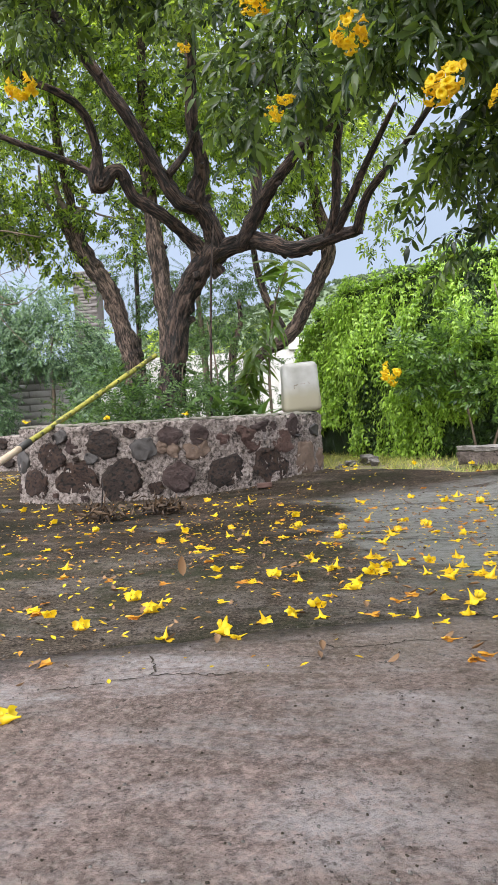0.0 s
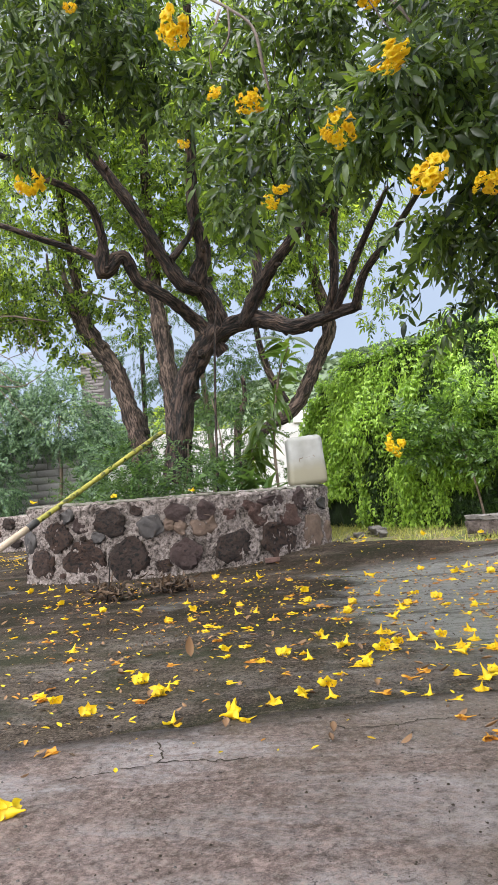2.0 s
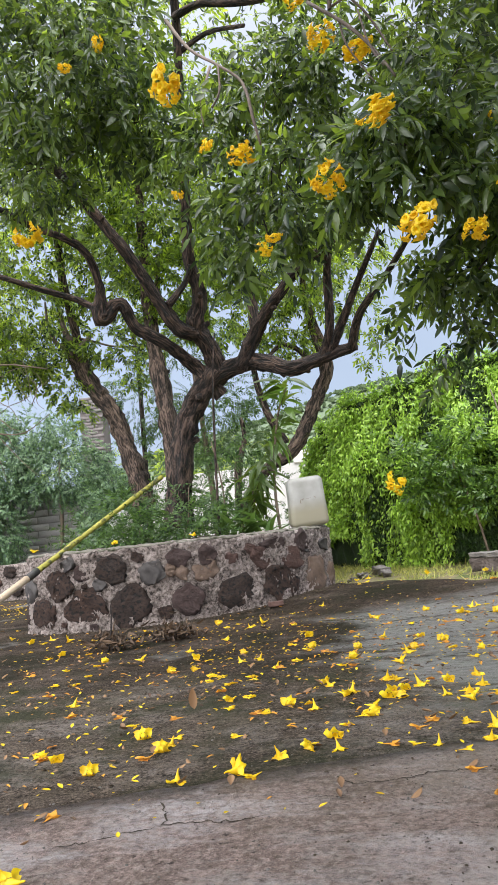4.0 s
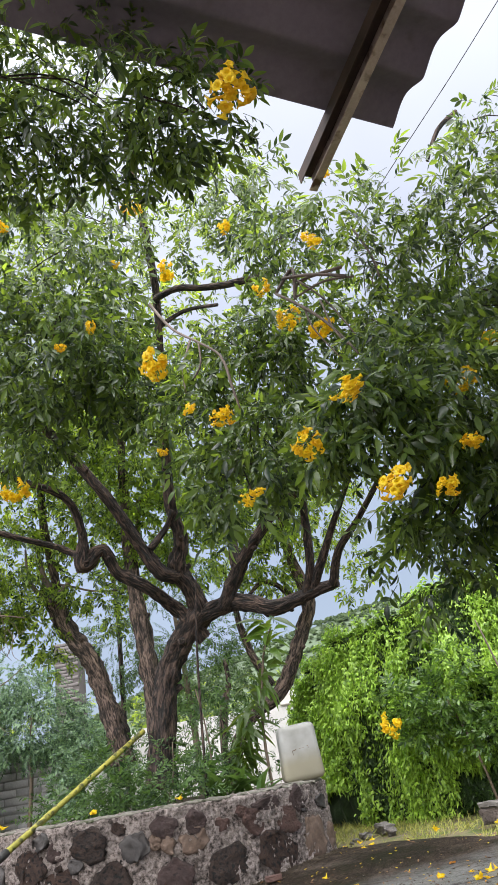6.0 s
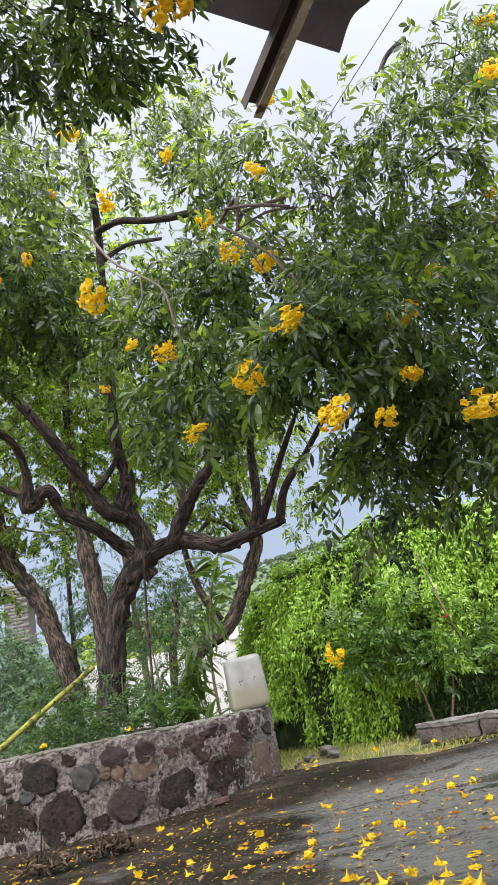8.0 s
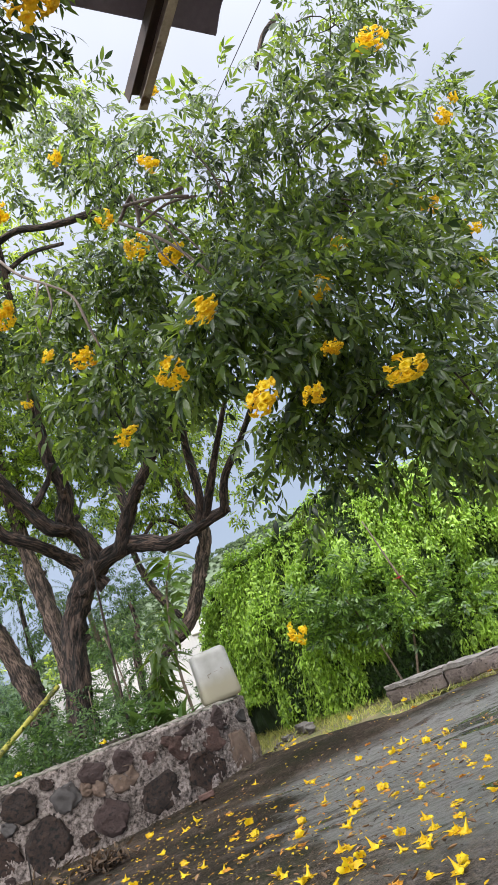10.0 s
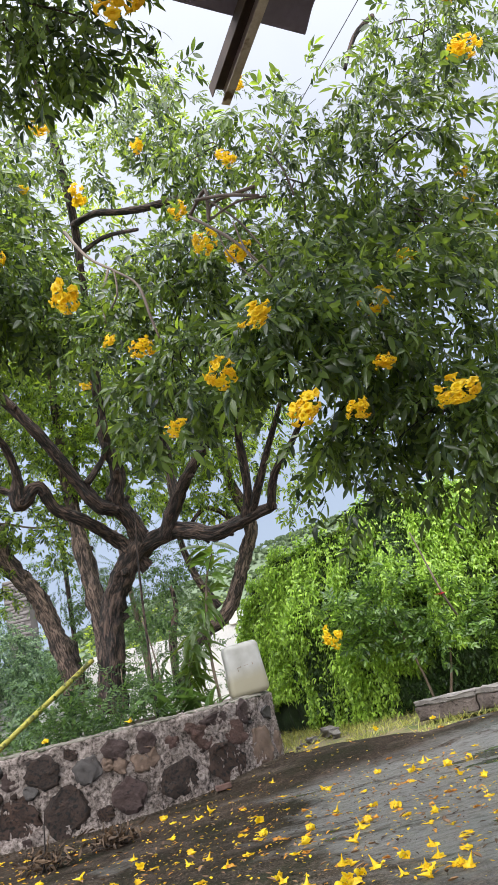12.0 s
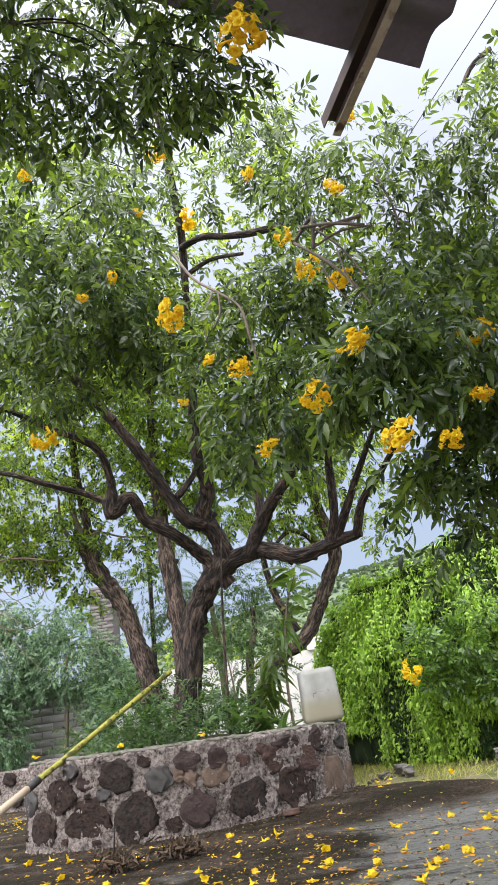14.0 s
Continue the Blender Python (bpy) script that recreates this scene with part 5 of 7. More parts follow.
limb("trunk", [(-1.75, 6.8, 0.84, 0.123), (-1.77, 6.8, 1.03, 0.113), (-1.83, 6.8, 1.28, 0.103), (-1.92, 6.8, 1.61, 0.099), (-2.0, 6.8, 1.81, 0.095), (-2.18, 6.8, 2.07, 0.096), (-2.29, 6.8, 2.36, 0.108), (-2.38, 6.8, 2.53, 0.082)])
limb("limb", [(-2.23, 6.8, 2.3, 0.059), (-2.29, 6.8, 2.64, 0.055), (-2.33, 6.7, 3.05, 0.05), (-2.3, 6.5, 3.52, 0.05), (-2.26, 6.3, 3.85, 0.044), (-2.18, 6.0, 4.19, 0.038)])
limb("branch", [(-2.36, 6.8, 2.48, 0.033), (-2.43, 6.8, 2.82, 0.022), (-2.46, 6.7, 3.07, 0.017)])
limb("dry_branch", [(-2.32, 6.75, 2.49, 0.038), (-2.36, 6.7, 2.62, 0.033), (-2.39, 6.7, 2.72, 0.022)])
limb("dry_branch", [(-2.25, 6.75, 2.4, 0.043), (-2.14, 6.7, 2.48, 0.032), (-2.09, 6.7, 2.54, 0.027)])
limb("dry_branch", [(-2.38, 6.75, 2.44, 0.033), (-2.46, 6.7, 2.51, 0.027), (-2.52, 6.7, 2.69, 0.016), (-2.53, 6.7, 2.91, 0.011)])
limb("dry_branch", [(-2.32, 6.8, 2.56, 0.016), (-2.1, 6.8, 2.48, 0.014), (-1.88, 6.8, 2.4, 0.011), (-1.55, 6.8, 2.37, 0.011)])
CROWN = [
    (-2.55, 6.50, 3.38, 0.58, 0.59, 0.41, 238),
    (-2.74, 6.60, 2.84, 0.64, 0.59, 0.35, 272),
    (-2.69, 6.70, 2.43, 0.52, 0.45, 0.23, 153),
    (-2.05, 6.20, 3.62, 0.61, 0.64, 0.45, 238),
    (-2.42, 6.00, 3.92, 0.68, 0.68, 0.45, 238),
    (-3.24, 6.50, 3.08, 0.47, 0.85, 0.95, 306),
    (-1.85, 6.60, 2.97, 0.34, 0.40, 0.34, 122),
    (-1.76, 6.20, 4.15, 0.63, 0.62, 0.40, 204),
    (-2.38, 6.70, 2.02, 0.18, 0.2, 0.18, 30),
    (-2.2, 6.60, 1.75, 0.09, 0.12, 0.15, 9),
    (-1.78, 6.70, 2.15, 0.2, 0.2, 0.24, 30),
    (-1.95, 6.60, 2.4, 0.25, 0.22, 0.18, 60),
    (-2.8, 6.60, 2.25, 0.3, 0.25, 0.2, 80),
]
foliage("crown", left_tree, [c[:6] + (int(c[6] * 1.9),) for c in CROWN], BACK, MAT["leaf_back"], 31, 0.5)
mid_tree = thing("slender_tree", "slender grey-brown tree behind the blooming one", "tree")
limb = grow(mid_tree, MAT["bark_pale"], MAT["dry"], 22)
limb("trunk", [(-1.35, 6.4, 0.7, 0.105), (-1.33, 6.4, 1.2, 0.096), (-1.36, 6.4, 1.61, 0.092), (-1.4, 6.4, 2.02, 0.083), (-1.44, 6.4, 2.59, 0.07), (-1.42, 6.3, 3.18, 0.051), (-1.39, 6.2, 3.64, 0.041), (-1.35, 6.0, 4.09, 0.031)])
limb("branch", [(-1.43, 6.4, 2.38, 0.045), (-1.36, 6.4, 2.69, 0.035), (-1.29, 6.3, 3.06, 0.025)])
CROWN = [
    (-1.54, 6.30, 3.19, 0.49, 0.55, 0.43, 238),
    (-1.24, 6.20, 3.52, 0.54, 0.58, 0.43, 238),
    (-1.12, 6.40, 2.82, 0.42, 0.45, 0.32, 170),
    (-1.34, 6.60, 2.49, 0.32, 0.36, 0.27, 102),
    (-1.45, 6.20, 4.16, 0.51, 0.58, 0.45, 187),
    (-0.73, 6.40, 3.29, 0.43, 0.52, 0.43, 187),
    (-0.86, 6.60, 2.49, 0.27, 0.35, 0.32, 102),
    (-0.90, 5.60, 3.84, 0.46, 0.52, 0.41, 153),
]
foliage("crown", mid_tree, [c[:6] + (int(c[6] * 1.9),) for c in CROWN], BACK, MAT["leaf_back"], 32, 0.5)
right_tree = thing("crooked_tree", "crooked tree with a bent flaking trunk", "tree")
limb = grow(right_tree, MAT["bark_pale"], MAT["dry"], 22)
limb("trunk", [(-0.88, 7.3, 0.46, 0.071), (-0.81, 7.3, 0.8, 0.067), (-0.61, 7.3, 1.08, 0.063), (-0.33, 7.3, 1.24, 0.075), (-0.15, 7.3, 1.51, 0.08), (0.01, 7.3, 1.81, 0.08), (0.11, 7.2, 2.06, 0.075), (0.01, 7.1, 2.5, 0.051), (-0.02, 7.0, 2.91, 0.038), (0.07, 6.8, 3.27, 0.025)])
limb("branch", [(-0.38, 7.3, 1.33, 0.046), (-0.51, 7.3, 1.6, 0.042), (-0.59, 7.3, 1.89, 0.042), (-0.63, 7.3, 2.15, 0.034), (-0.67, 7.2, 2.48, 0.021)])
limb("branch", [(-0.91, 7.2, 0.63, 0.05), (-0.87, 7.2, 1.13, 0.05), (-0.78, 7.2, 1.41, 0.033), (-0.79, 7.2, 1.63, 0.021)])
limb("branch", [(-0.02, 7.2, 2.08, 0.042), (-0.17, 7.1, 2.23, 0.033), (-0.31, 7.1, 2.28, 0.029), (-0.45, 7.1, 2.18, 0.021)])
CROWN = [
    (-0.17, 7.00, 2.93, 0.51, 0.58, 0.46, 255),
    (0.25, 7.00, 2.78, 0.45, 0.51, 0.40, 204),
    (0.08, 6.80, 3.32, 0.57, 0.54, 0.34, 204),
    (0.60, 7.00, 2.06, 0.22, 0.25, 0.19, 34),
    (0.55, 7.00, 2.42, 0.28, 0.30, 0.22, 68),
    (-0.43, 7.10, 2.54, 0.34, 0.38, 0.28, 122),
    (0.47, 6.60, 3.09, 0.44, 0.46, 0.33, 170),
    (-0.55, 7.00, 3.08, 0.35, 0.45, 0.40, 136),
    (-0.17, 7.20, 2.32, 0.29, 0.27, 0.17, 54),
]
foliage("crown", right_tree, [c[:6] + (int(c[6] * (1.5 if c[0] < 0.2 else 0.8)),) for c in CROWN], BACK, MAT["leaf_back"], 33, 0.5)

# ---- plants in the planter ----
sapling = thing("mango_sapling", "young mango sapling with long drooping leaves", "sapling")
v, t, q = tube([(-0.40, 5.55, 0.42), (-0.41, 5.6, 0.88), (-0.33, 5.6, 1.35), (-0.24, 5.6, 1.56)], [0.012, 0.011, 0.008, 0.005], 7, 0.1, seed=3)
part("stem", mesh_of("stem", v, [t, q], MAT["twig"]), sapling)
rnd = random.Random(8)
LONG = mesh_of("leaf", *(lambda s: (s[0], [s[1], s[2]]))(leaflet(0.23, 0.045, 0.35, 0.35, 6)), MAT["leaf_shrub"])
DEEP = mesh_of("leaf", *(lambda s: (s[0], [s[1], s[2]]))(leaflet(0.23, 0.05, 0.35, 0.35, 6)), MAT["leaf"])
for i in range(110):
    s = rnd.choice((-0.25, -0.1, 0.05, 0.15, 0.25, 0.4, 0.5, 0.65, 0.8, 0.95, 1.0))
    z = 0.85 + 0.72 * s + rnd.uniform(-0.08, 0.05)
    a = rnd.uniform(0, 6.28)
    ob = part("leaf", LONG if s > 0.45 and rnd.random() < 0.6 else DEEP, sapling)
    up = rnd.uniform(-0.5, 0.8) if s > 0.6 else rnd.uniform(-1.3, 0.2)
    ob.matrix_basis = Matrix.Translation((-0.42 + 0.17 * (s - 0.4) / 0.6 + rnd.uniform(-0.05, 0.05), 5.6 + rnd.uniform(-0.04, 0.04), z)) @ aim((math.cos(a), math.sin(a), up), rnd.uniform(-0.7, 0.7)) @ Matrix.Diagonal((rnd.uniform(0.75, 1.1) * (1.3 if s > 0.6 else 0.9), rnd.uniform(0.6, 0.95), 1, 1))
lily = thing("strap_leaf_lily", "clump of arching strap-shaped lily leaves", "plant")
STRAP = mesh_of("leaf", *(lambda s: (s[0], [s[1], s[2]]))(leaflet(0.42, 0.045, 0.3, 0.55, 8)), MAT["leaf_fern"])
for i in range(30):
    a = rnd.uniform(0, 6.28)
    ob = part("leaf", STRAP, lily)
    ob.matrix_basis = Matrix.Translation((-0.62 + rnd.uniform(-0.22, 0.2), 5.35 + rnd.uniform(-0.1, 0.1), 0.44)) @ aim((math.cos(a), math.sin(a), rnd.uniform(0.7, 1.8)), rnd.uniform(-0.3, 0.3)) @ Matrix.Scale(rnd.uniform(0.65, 1.2), 4)
for pts, r in (([(-0.81, 5.2, 0.43), (-0.78, 5.2, 1.1), (-0.74, 5.2, 1.66), (-0.7, 5.2, 1.95)], 0.009), ([(-2.03, 8.0, 0.0), (-2.0, 8.0, 1.5), (-1.99, 8.0, 2.6), (-2.05, 8, 3.1)], 0.028)):
    v, t, q = tube(pts, [r, r, r * 0.9, r * 0.6], 7, 0.1, seed=int(r * 1000))
    shoot = thing("slender_shoot", "thin dark upright stem", "stem", at=(0, 0, 0))
    part("stem", barked(mesh_of("stem", v, [t, q], MAT["bark"])), shoot)

FROND = compound(9, 0.035, 0.011, 0.2, random.Random(4), 1, 0.8)
ROUND = compound(5, 0.034, 0.021, 0.13, random.Random(6), 2, 0.8)


def bush(name, label, category, clumps, templates, material, seed, stems=(), droop=0.2, kind="", group=""):
    b = thing(name, label, category, group)
    foliage("foliage", b, clumps, templates, material, seed, droop)
    for i, (a, c, r) in enumerate(stems):
        v, t, q = tube([a, ((a[0] + c[0]) / 2 + 0.03, (a[1] + c[1]) / 2, (a[2] + c[2]) / 2), c], [r, r * 0.8, r * 0.5], 6, 0.15, seed=i + seed)
        part("stem", mesh_of("stem", v, [t, q], MAT["twig"]), b)
    return b


bush("fern_undergrowth", "feathery green undergrowth filling the planter", "undergrowth",
     [(-1.55, 5.0, 0.50, 0.3, 0.25, 0.14, 120), (-1.3, 5.0, 0.52, 0.3, 0.22, 0.15, 120), (-0.95, 5.1, 0.54, 0.2, 0.25, 0.18, 80), (-0.85, 5.7, 0.8, 0.22, 0.3, 0.3, 60), (-1.65, 5.7, 0.66, 0.22, 0.3, 0.22, 80), (-0.65, 6.0, 0.75, 0.18, 0.25, 0.3, 16), (-1.7, 5.2, 0.5, 0.2, 0.2, 0.12, 50)],
     [FROND, SMALL[0], FROND], MAT["leaf_fern"], 51, [((-1.4, 5.1, 0.42), (-1.35, 5.1, 0.8), 0.006), ((-1.1, 5.2, 0.42), (-1.0, 5.2, 0.85), 0.006), ((-0.8, 5.5, 0.42), (-0.85, 5.5, 1.2), 0.008)], -0.5)
bush("pepper_tree", "weeping feathery pepper foliage", "tree",
     [(-0.82, 6.4, 0.95, 0.26, 0.3, 0.45, 150), (-0.45, 6.5, 0.75, 0.2, 0.3, 0.25, 20), (-1.5, 6.9, 0.8, 0.35, 0.25, 0.35, 200), (-1.2, 7.6, 1.7, 0.7, 0.4, 0.5, 420), (-1.9, 7.8, 2.0, 0.5, 0.4, 0.4, 260), (-0.9, 7.4, 1.3, 0.35, 0.4, 0.5, 110), (-0.6, 7.6, 2.1, 0.4, 0.4, 0.5, 60), (-1.4, 7.7, 2.6, 0.6, 0.4, 0.4, 200)],
     [FROND, SMALL[3], FROND], MAT["leaf_fern"], 52, [((-1.2, 7.6, 0.0), (-1.3, 7.6, 2.4), 0.04)], 0.5)

# ---- hedge: a wall hidden under creeper ----
HEDGE = [(-0.02, 8.6), (0.02, 7.8), (0.43, 7.05), (1.14, 6.45), (2.07, 6.2), (3.6, 5.9), (5.5, 5.2)]
hl = smooth_line(HEDGE, 16)
hedge = thing("creeper_hedge", "boundary wall thickly covered in bright green creeper", "hedge")


def hedge_top(s):
    return 1.19 + 0.30 * min(max(s / 1.4, 0), 1) + 0.26 * min(max((s - 1.4) / 1.3, 0), 1) + 0.10 * noise.noise(Vector((s * 1.9, 0, 7))) + 0.10 * math.sin(s * 0.9 + 0.5)


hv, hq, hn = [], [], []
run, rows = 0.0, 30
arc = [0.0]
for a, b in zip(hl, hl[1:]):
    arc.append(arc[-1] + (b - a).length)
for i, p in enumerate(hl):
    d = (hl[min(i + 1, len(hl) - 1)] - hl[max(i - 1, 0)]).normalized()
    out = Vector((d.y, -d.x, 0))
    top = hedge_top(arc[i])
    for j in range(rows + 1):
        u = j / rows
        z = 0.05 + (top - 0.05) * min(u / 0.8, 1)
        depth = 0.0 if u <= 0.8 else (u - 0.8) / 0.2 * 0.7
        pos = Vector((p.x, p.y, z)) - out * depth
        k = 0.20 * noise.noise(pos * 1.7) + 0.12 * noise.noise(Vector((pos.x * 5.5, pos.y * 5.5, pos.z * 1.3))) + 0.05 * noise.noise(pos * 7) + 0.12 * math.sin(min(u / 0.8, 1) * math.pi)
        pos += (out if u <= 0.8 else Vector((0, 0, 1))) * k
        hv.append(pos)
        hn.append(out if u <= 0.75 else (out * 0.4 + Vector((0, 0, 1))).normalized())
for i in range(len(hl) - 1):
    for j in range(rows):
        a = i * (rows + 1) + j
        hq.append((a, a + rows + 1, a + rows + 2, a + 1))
# dark shell behind the leaves, coloured as the shade inside the creeper
part("stems_and_shade", mesh_of("stems", [tuple(p) for p in hv], [hq], MAT["ivy_shade"]), hedge, "dark shell standing for shade inside the creeper")
wv, wq = [], []
for i, p in enumerate(hl):
    d = (hl[min(i + 1, len(hl) - 1)] - hl[max(i - 1, 0)]).normalized()
    o = Vector((d.y, -d.x))
    for k in (-0.02 if arc[i] < 1.3 else -0.3, -0.5):
        for z in (-0.05, 0.46):
            wv.append((p.x + o.x * k, p.y + o.y * k, z))
for i in range(len(hl) - 1):
    a = 4 * i
    wq += [(a, a + 4, a + 5, a + 1), (a + 1, a + 5, a + 7, a + 3), (a + 2, a + 3, a + 7, a + 6)]
part("rendered_wall", mesh_of("rendered_wall", wv, [wq], MAT["stained_wall"], False), hedge, "stained grey wall showing under the creeper")
IVY = [joined(leaflet(0.05, 0.03, 0.25, 0.3, 1), moved(leaflet(0.044, 0.026, 0.25, 0.3, 1), Matrix.Rotation(0.9, 4, "Z")), moved(leaflet(0.044, 0.026, 0.25, 0.3, 1), Matrix.Rotation(-0.9, 4, "Z"))), leaflet(0.055, 0.026, 0.5, 0.5, 2), leaflet(0.07, 0.022, 0.4, 0.6, 2)]
rnd = random.Random(77)
sets = [[], [], []]


def hedge_spot(f, u):
    """A place on the creeper's surface, a part f along and u up, with its outward way."""
    x, y = f * (len(hl) - 1), u * rows
    i, j = min(int(x), len(hl) - 2), min(int(y), rows - 1)
    a, b, c, d = (hv[k] for k in (i * (rows + 1) + j, (i + 1) * (rows + 1) + j, i * (rows + 1) + j + 1, (i + 1) * (rows + 1) + j + 1))
    return a.lerp(b, x - i).lerp(c.lerp(d, x - i), y - j), hn[i * (rows + 1) + j], arc[i]


def strand_gap(p, run):
    """Where strands stop: bare wall foot, and a hollow given shade by dark leaves."""
    rim = p.z + 0.25 * noise.noise(Vector((p.x * 4, p.y * 4, 2)))
    return (0.5 < run < 1.45 and rim < 0.36) or (1.0 < p.x < 1.75 and rim < 0.42)


# strands that hang down the wall one over another, each a string of small leaves
for _ in range(4200):
    f = rnd.random() ** 0.9 * (0.82 if rnd.random() < 0.93 else 1.0)
    f = min(max(f + 0.006 * math.sin(f * 260) + 0.004 * math.sin(f * 610 + 1), 0), 1)
    u, span_down = rnd.uniform(0.12, 1.0), rnd.uniform(0.16, 0.45)
    lift, lean, swing = rnd.random() ** 1.8 * 0.14, rnd.uniform(-0.01, 0.01), rnd.uniform(0, 6.28)
    count = int(span_down * 95)
    for k in range(count):
        w = k / count
        uu = u - span_down * w
        if uu < 0.0:
            break
        p, nrm, run = hedge_spot(min(max(f + lean * w + 0.0012 * math.sin(swing + 9 * w), 0), 1), uu)
        ridge = noise.noise(Vector((p.x * 6.5, p.y * 6.5, p.z * 1.1)))
        if strand_gap(p, run) or (ridge < -0.04 and rnd.random() < min(0.85, -ridge * 3.5)):
            continue
        p = p + nrm * (max(ridge, -0.1) * 0.14 - 0.02 + lift * math.sin(min(w * 2.2, 1) * 1.57) + rnd.uniform(-0.01, 0.035)) + Vector((rnd.gauss(0, 0.014), rnd.gauss(0, 0.014), rnd.gauss(0, 0.008)))
        way = nrm * rnd.uniform(0.1, 1.0) + Vector((rnd.uniform(-0.9, 0.9), rnd.uniform(-0.9, 0.9), rnd.uniform(-1.3, -0.1)))
        sets[rnd.randrange(3)].append(put(p, aim(way, rnd.uniform(-0.7, 0.7)), rnd.uniform(0.45, 0.85)))
# loose leaves that fill between, deeper in; their dark colour stands for shade
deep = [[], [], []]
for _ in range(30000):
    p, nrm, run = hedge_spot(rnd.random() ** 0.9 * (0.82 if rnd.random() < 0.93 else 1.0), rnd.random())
    if 0.5 < run < 1.45 and strand_gap(p, run):
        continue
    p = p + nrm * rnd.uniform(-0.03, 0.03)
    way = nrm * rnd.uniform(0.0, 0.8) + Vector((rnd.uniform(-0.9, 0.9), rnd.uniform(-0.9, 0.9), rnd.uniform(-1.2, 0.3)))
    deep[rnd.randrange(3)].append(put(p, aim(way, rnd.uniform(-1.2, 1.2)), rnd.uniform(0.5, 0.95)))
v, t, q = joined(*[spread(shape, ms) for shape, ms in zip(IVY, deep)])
ob = part("old_leaves", mesh_of("old_leaves", v, [t, q], MAT["leaf_shaded_ivy"]), hedge, "inner creeper leaves darkened as shade between strands")
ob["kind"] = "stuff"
v, t, q = joined(*[spread(shape, ms) for shape, ms in zip(IVY, sets)])
ob = part("creeper_leaves", mesh_of("creeper_leaves", v, [t, q], MAT["leaf_ivy"]), hedge, "bright green creeper leaves")
ob["kind"] = "stuff"

shrub = bush("flowering_shrub", "rounded green shrub with a yellow flower before the hedge", "shrub",
     [(1.0, 6.1, 0.92, 0.33, 0.22, 0.2, 240), (1.4, 6.05, 0.75, 0.36, 0.22, 0.25, 270), (0.78, 6.15, 0.74, 0.22, 0.18, 0.16, 110), (1.35, 5.98, 0.5, 0.3, 0.2, 0.16, 70), (1.85, 5.9, 0.6, 0.26, 0.22, 0.3, 130), (1.1, 6.05, 1.15, 0.14, 0.14, 0.12, 30), (0.62, 6.0, 0.9, 0.12, 0.12, 0.14, 30)],
     SMALL, MAT["leaf_shrub"], 61, [((1.2, 6.1, 0.05), (1.0, 6.1, 0.9), 0.012), ((1.3, 6.1, 0.05), (1.45, 6.0, 0.8), 0.012)], -0.2)
ob = part("bloom", BLOSSOM[1], shrub, "bright yellow flower cluster")
ob.matrix_basis = Matrix.Translation((0.52, 5.85, 0.76)) @ Matrix.Scale(1.2, 4)
red = thing("bare_flower_shoot", "arching bare shoot with a small red flower", "branch")
v, t, q = tube([(1.75, 6.3, 0.0), (1.62, 6.1, 0.5), (1.43, 5.8, 0.85), (1.36, 5.85, 1.25), (1.34, 5.9, 1.4)], [0.01, 0.01, 0.009, 0.007, 0.004], 6, 0.1)
part("stem", mesh_of("stem", v, [t, q], MAT["dry"]), red)
sets = [moved(leaflet(0.05, 0.03, 0.3, 0.4), Matrix.Rotation(a * 1.25, 4, "Z") @ Matrix.Rotation(0.5, 4, "X")) for a in range(5)]
v, t, q = joined(*sets)
ob = part("flower", mesh_of("flower", v, [t, q], MAT["petal_red"]), red, "small crimson flower")
ob.location = (1.41, 5.77, 0.86)

# ---- far side: walls, pillar, shrubs ----


def coursed(name, label, category, x0, x1, y, z0, z1, bw, bh, thick, mat, joint, seed, limit=300, gap=0.014):
    """A wall of separate blocks laid in courses on a recessed joint body."""
    w = thing(name, label, category)
    v, t, q = box((x0, y + 0.012, z0), (x1, y + thick, z1 - 0.005))
    part("joints", mesh_of("joints", v, [q], joint, False), w)
    bm = worn_box((bw - gap, 0.06, bh - gap), min(0.006, gap * 0.6), 1)
    me = bpy.data.meshes.new("block")
    bm.to_mesh(me)
    bm.free()
    me.materials.append(mat)
    rnd = random.Random(seed)
    rows, count = int((z1 - z0) / bh), 0
    for r in range(rows):
        x = x0 + bw / 2 - (bw / 2 if r % 2 else 0)
        while x < x1 and count < limit:
            if x - bw / 2 > x0 - 0.02 and x + bw / 2 < x1 + 0.02:
                ob = part("block", me, w)
                ob.matrix_basis = pose(x, y + 0.03 + rnd.uniform(-0.3, 0.3) * gap, z0 + r * bh + gap / 2, 0, 0, rnd.uniform(-30, 30) * gap)
                count += 1
            x += bw
    return w


coursed("block_wall", "grey concrete block wall half hidden by creepers", "wall", -5.6, -2.75, 9.2, -0.02, 1.3, 0.3, 0.09, 0.18, MAT["block"], MAT["block_joint"], 1)
coursed("brick_pillar", "tall pale weathered brick pillar", "pillar", -3.74, -3.38, 11.0, 0, 2.85, 0.18, 0.05, 0.34, MAT["brick_pale"], MAT["brick_joint"], 2, 300, 0.006)
v, t, q = box((-2.7, 9.9, -0.05), (0.0, 10.15, 1.36))
white = thing("white_garden_wall", "white rendered garden wall with a tiled coping", "wall")
part("wall", mesh_of("wall", v, [q], MAT["white_wall"], False), white)
bm = worn_box((0.2, 0.3, 0.17), 0.02, 2, 0.008)
ob = part("coping", bm, white, "cream stone coping block", MAT["house"])
ob.location = (-0.34, 10.02, 1.345)
v, t, q = box((-9, 14.0, -0.05), (4, 14.2, 1.5))
whole("wall_back", mesh_of("wall_back", v, [q], MAT["white_wall"], False), "pale boundary wall far behind the garden", "wall", kind="structure")

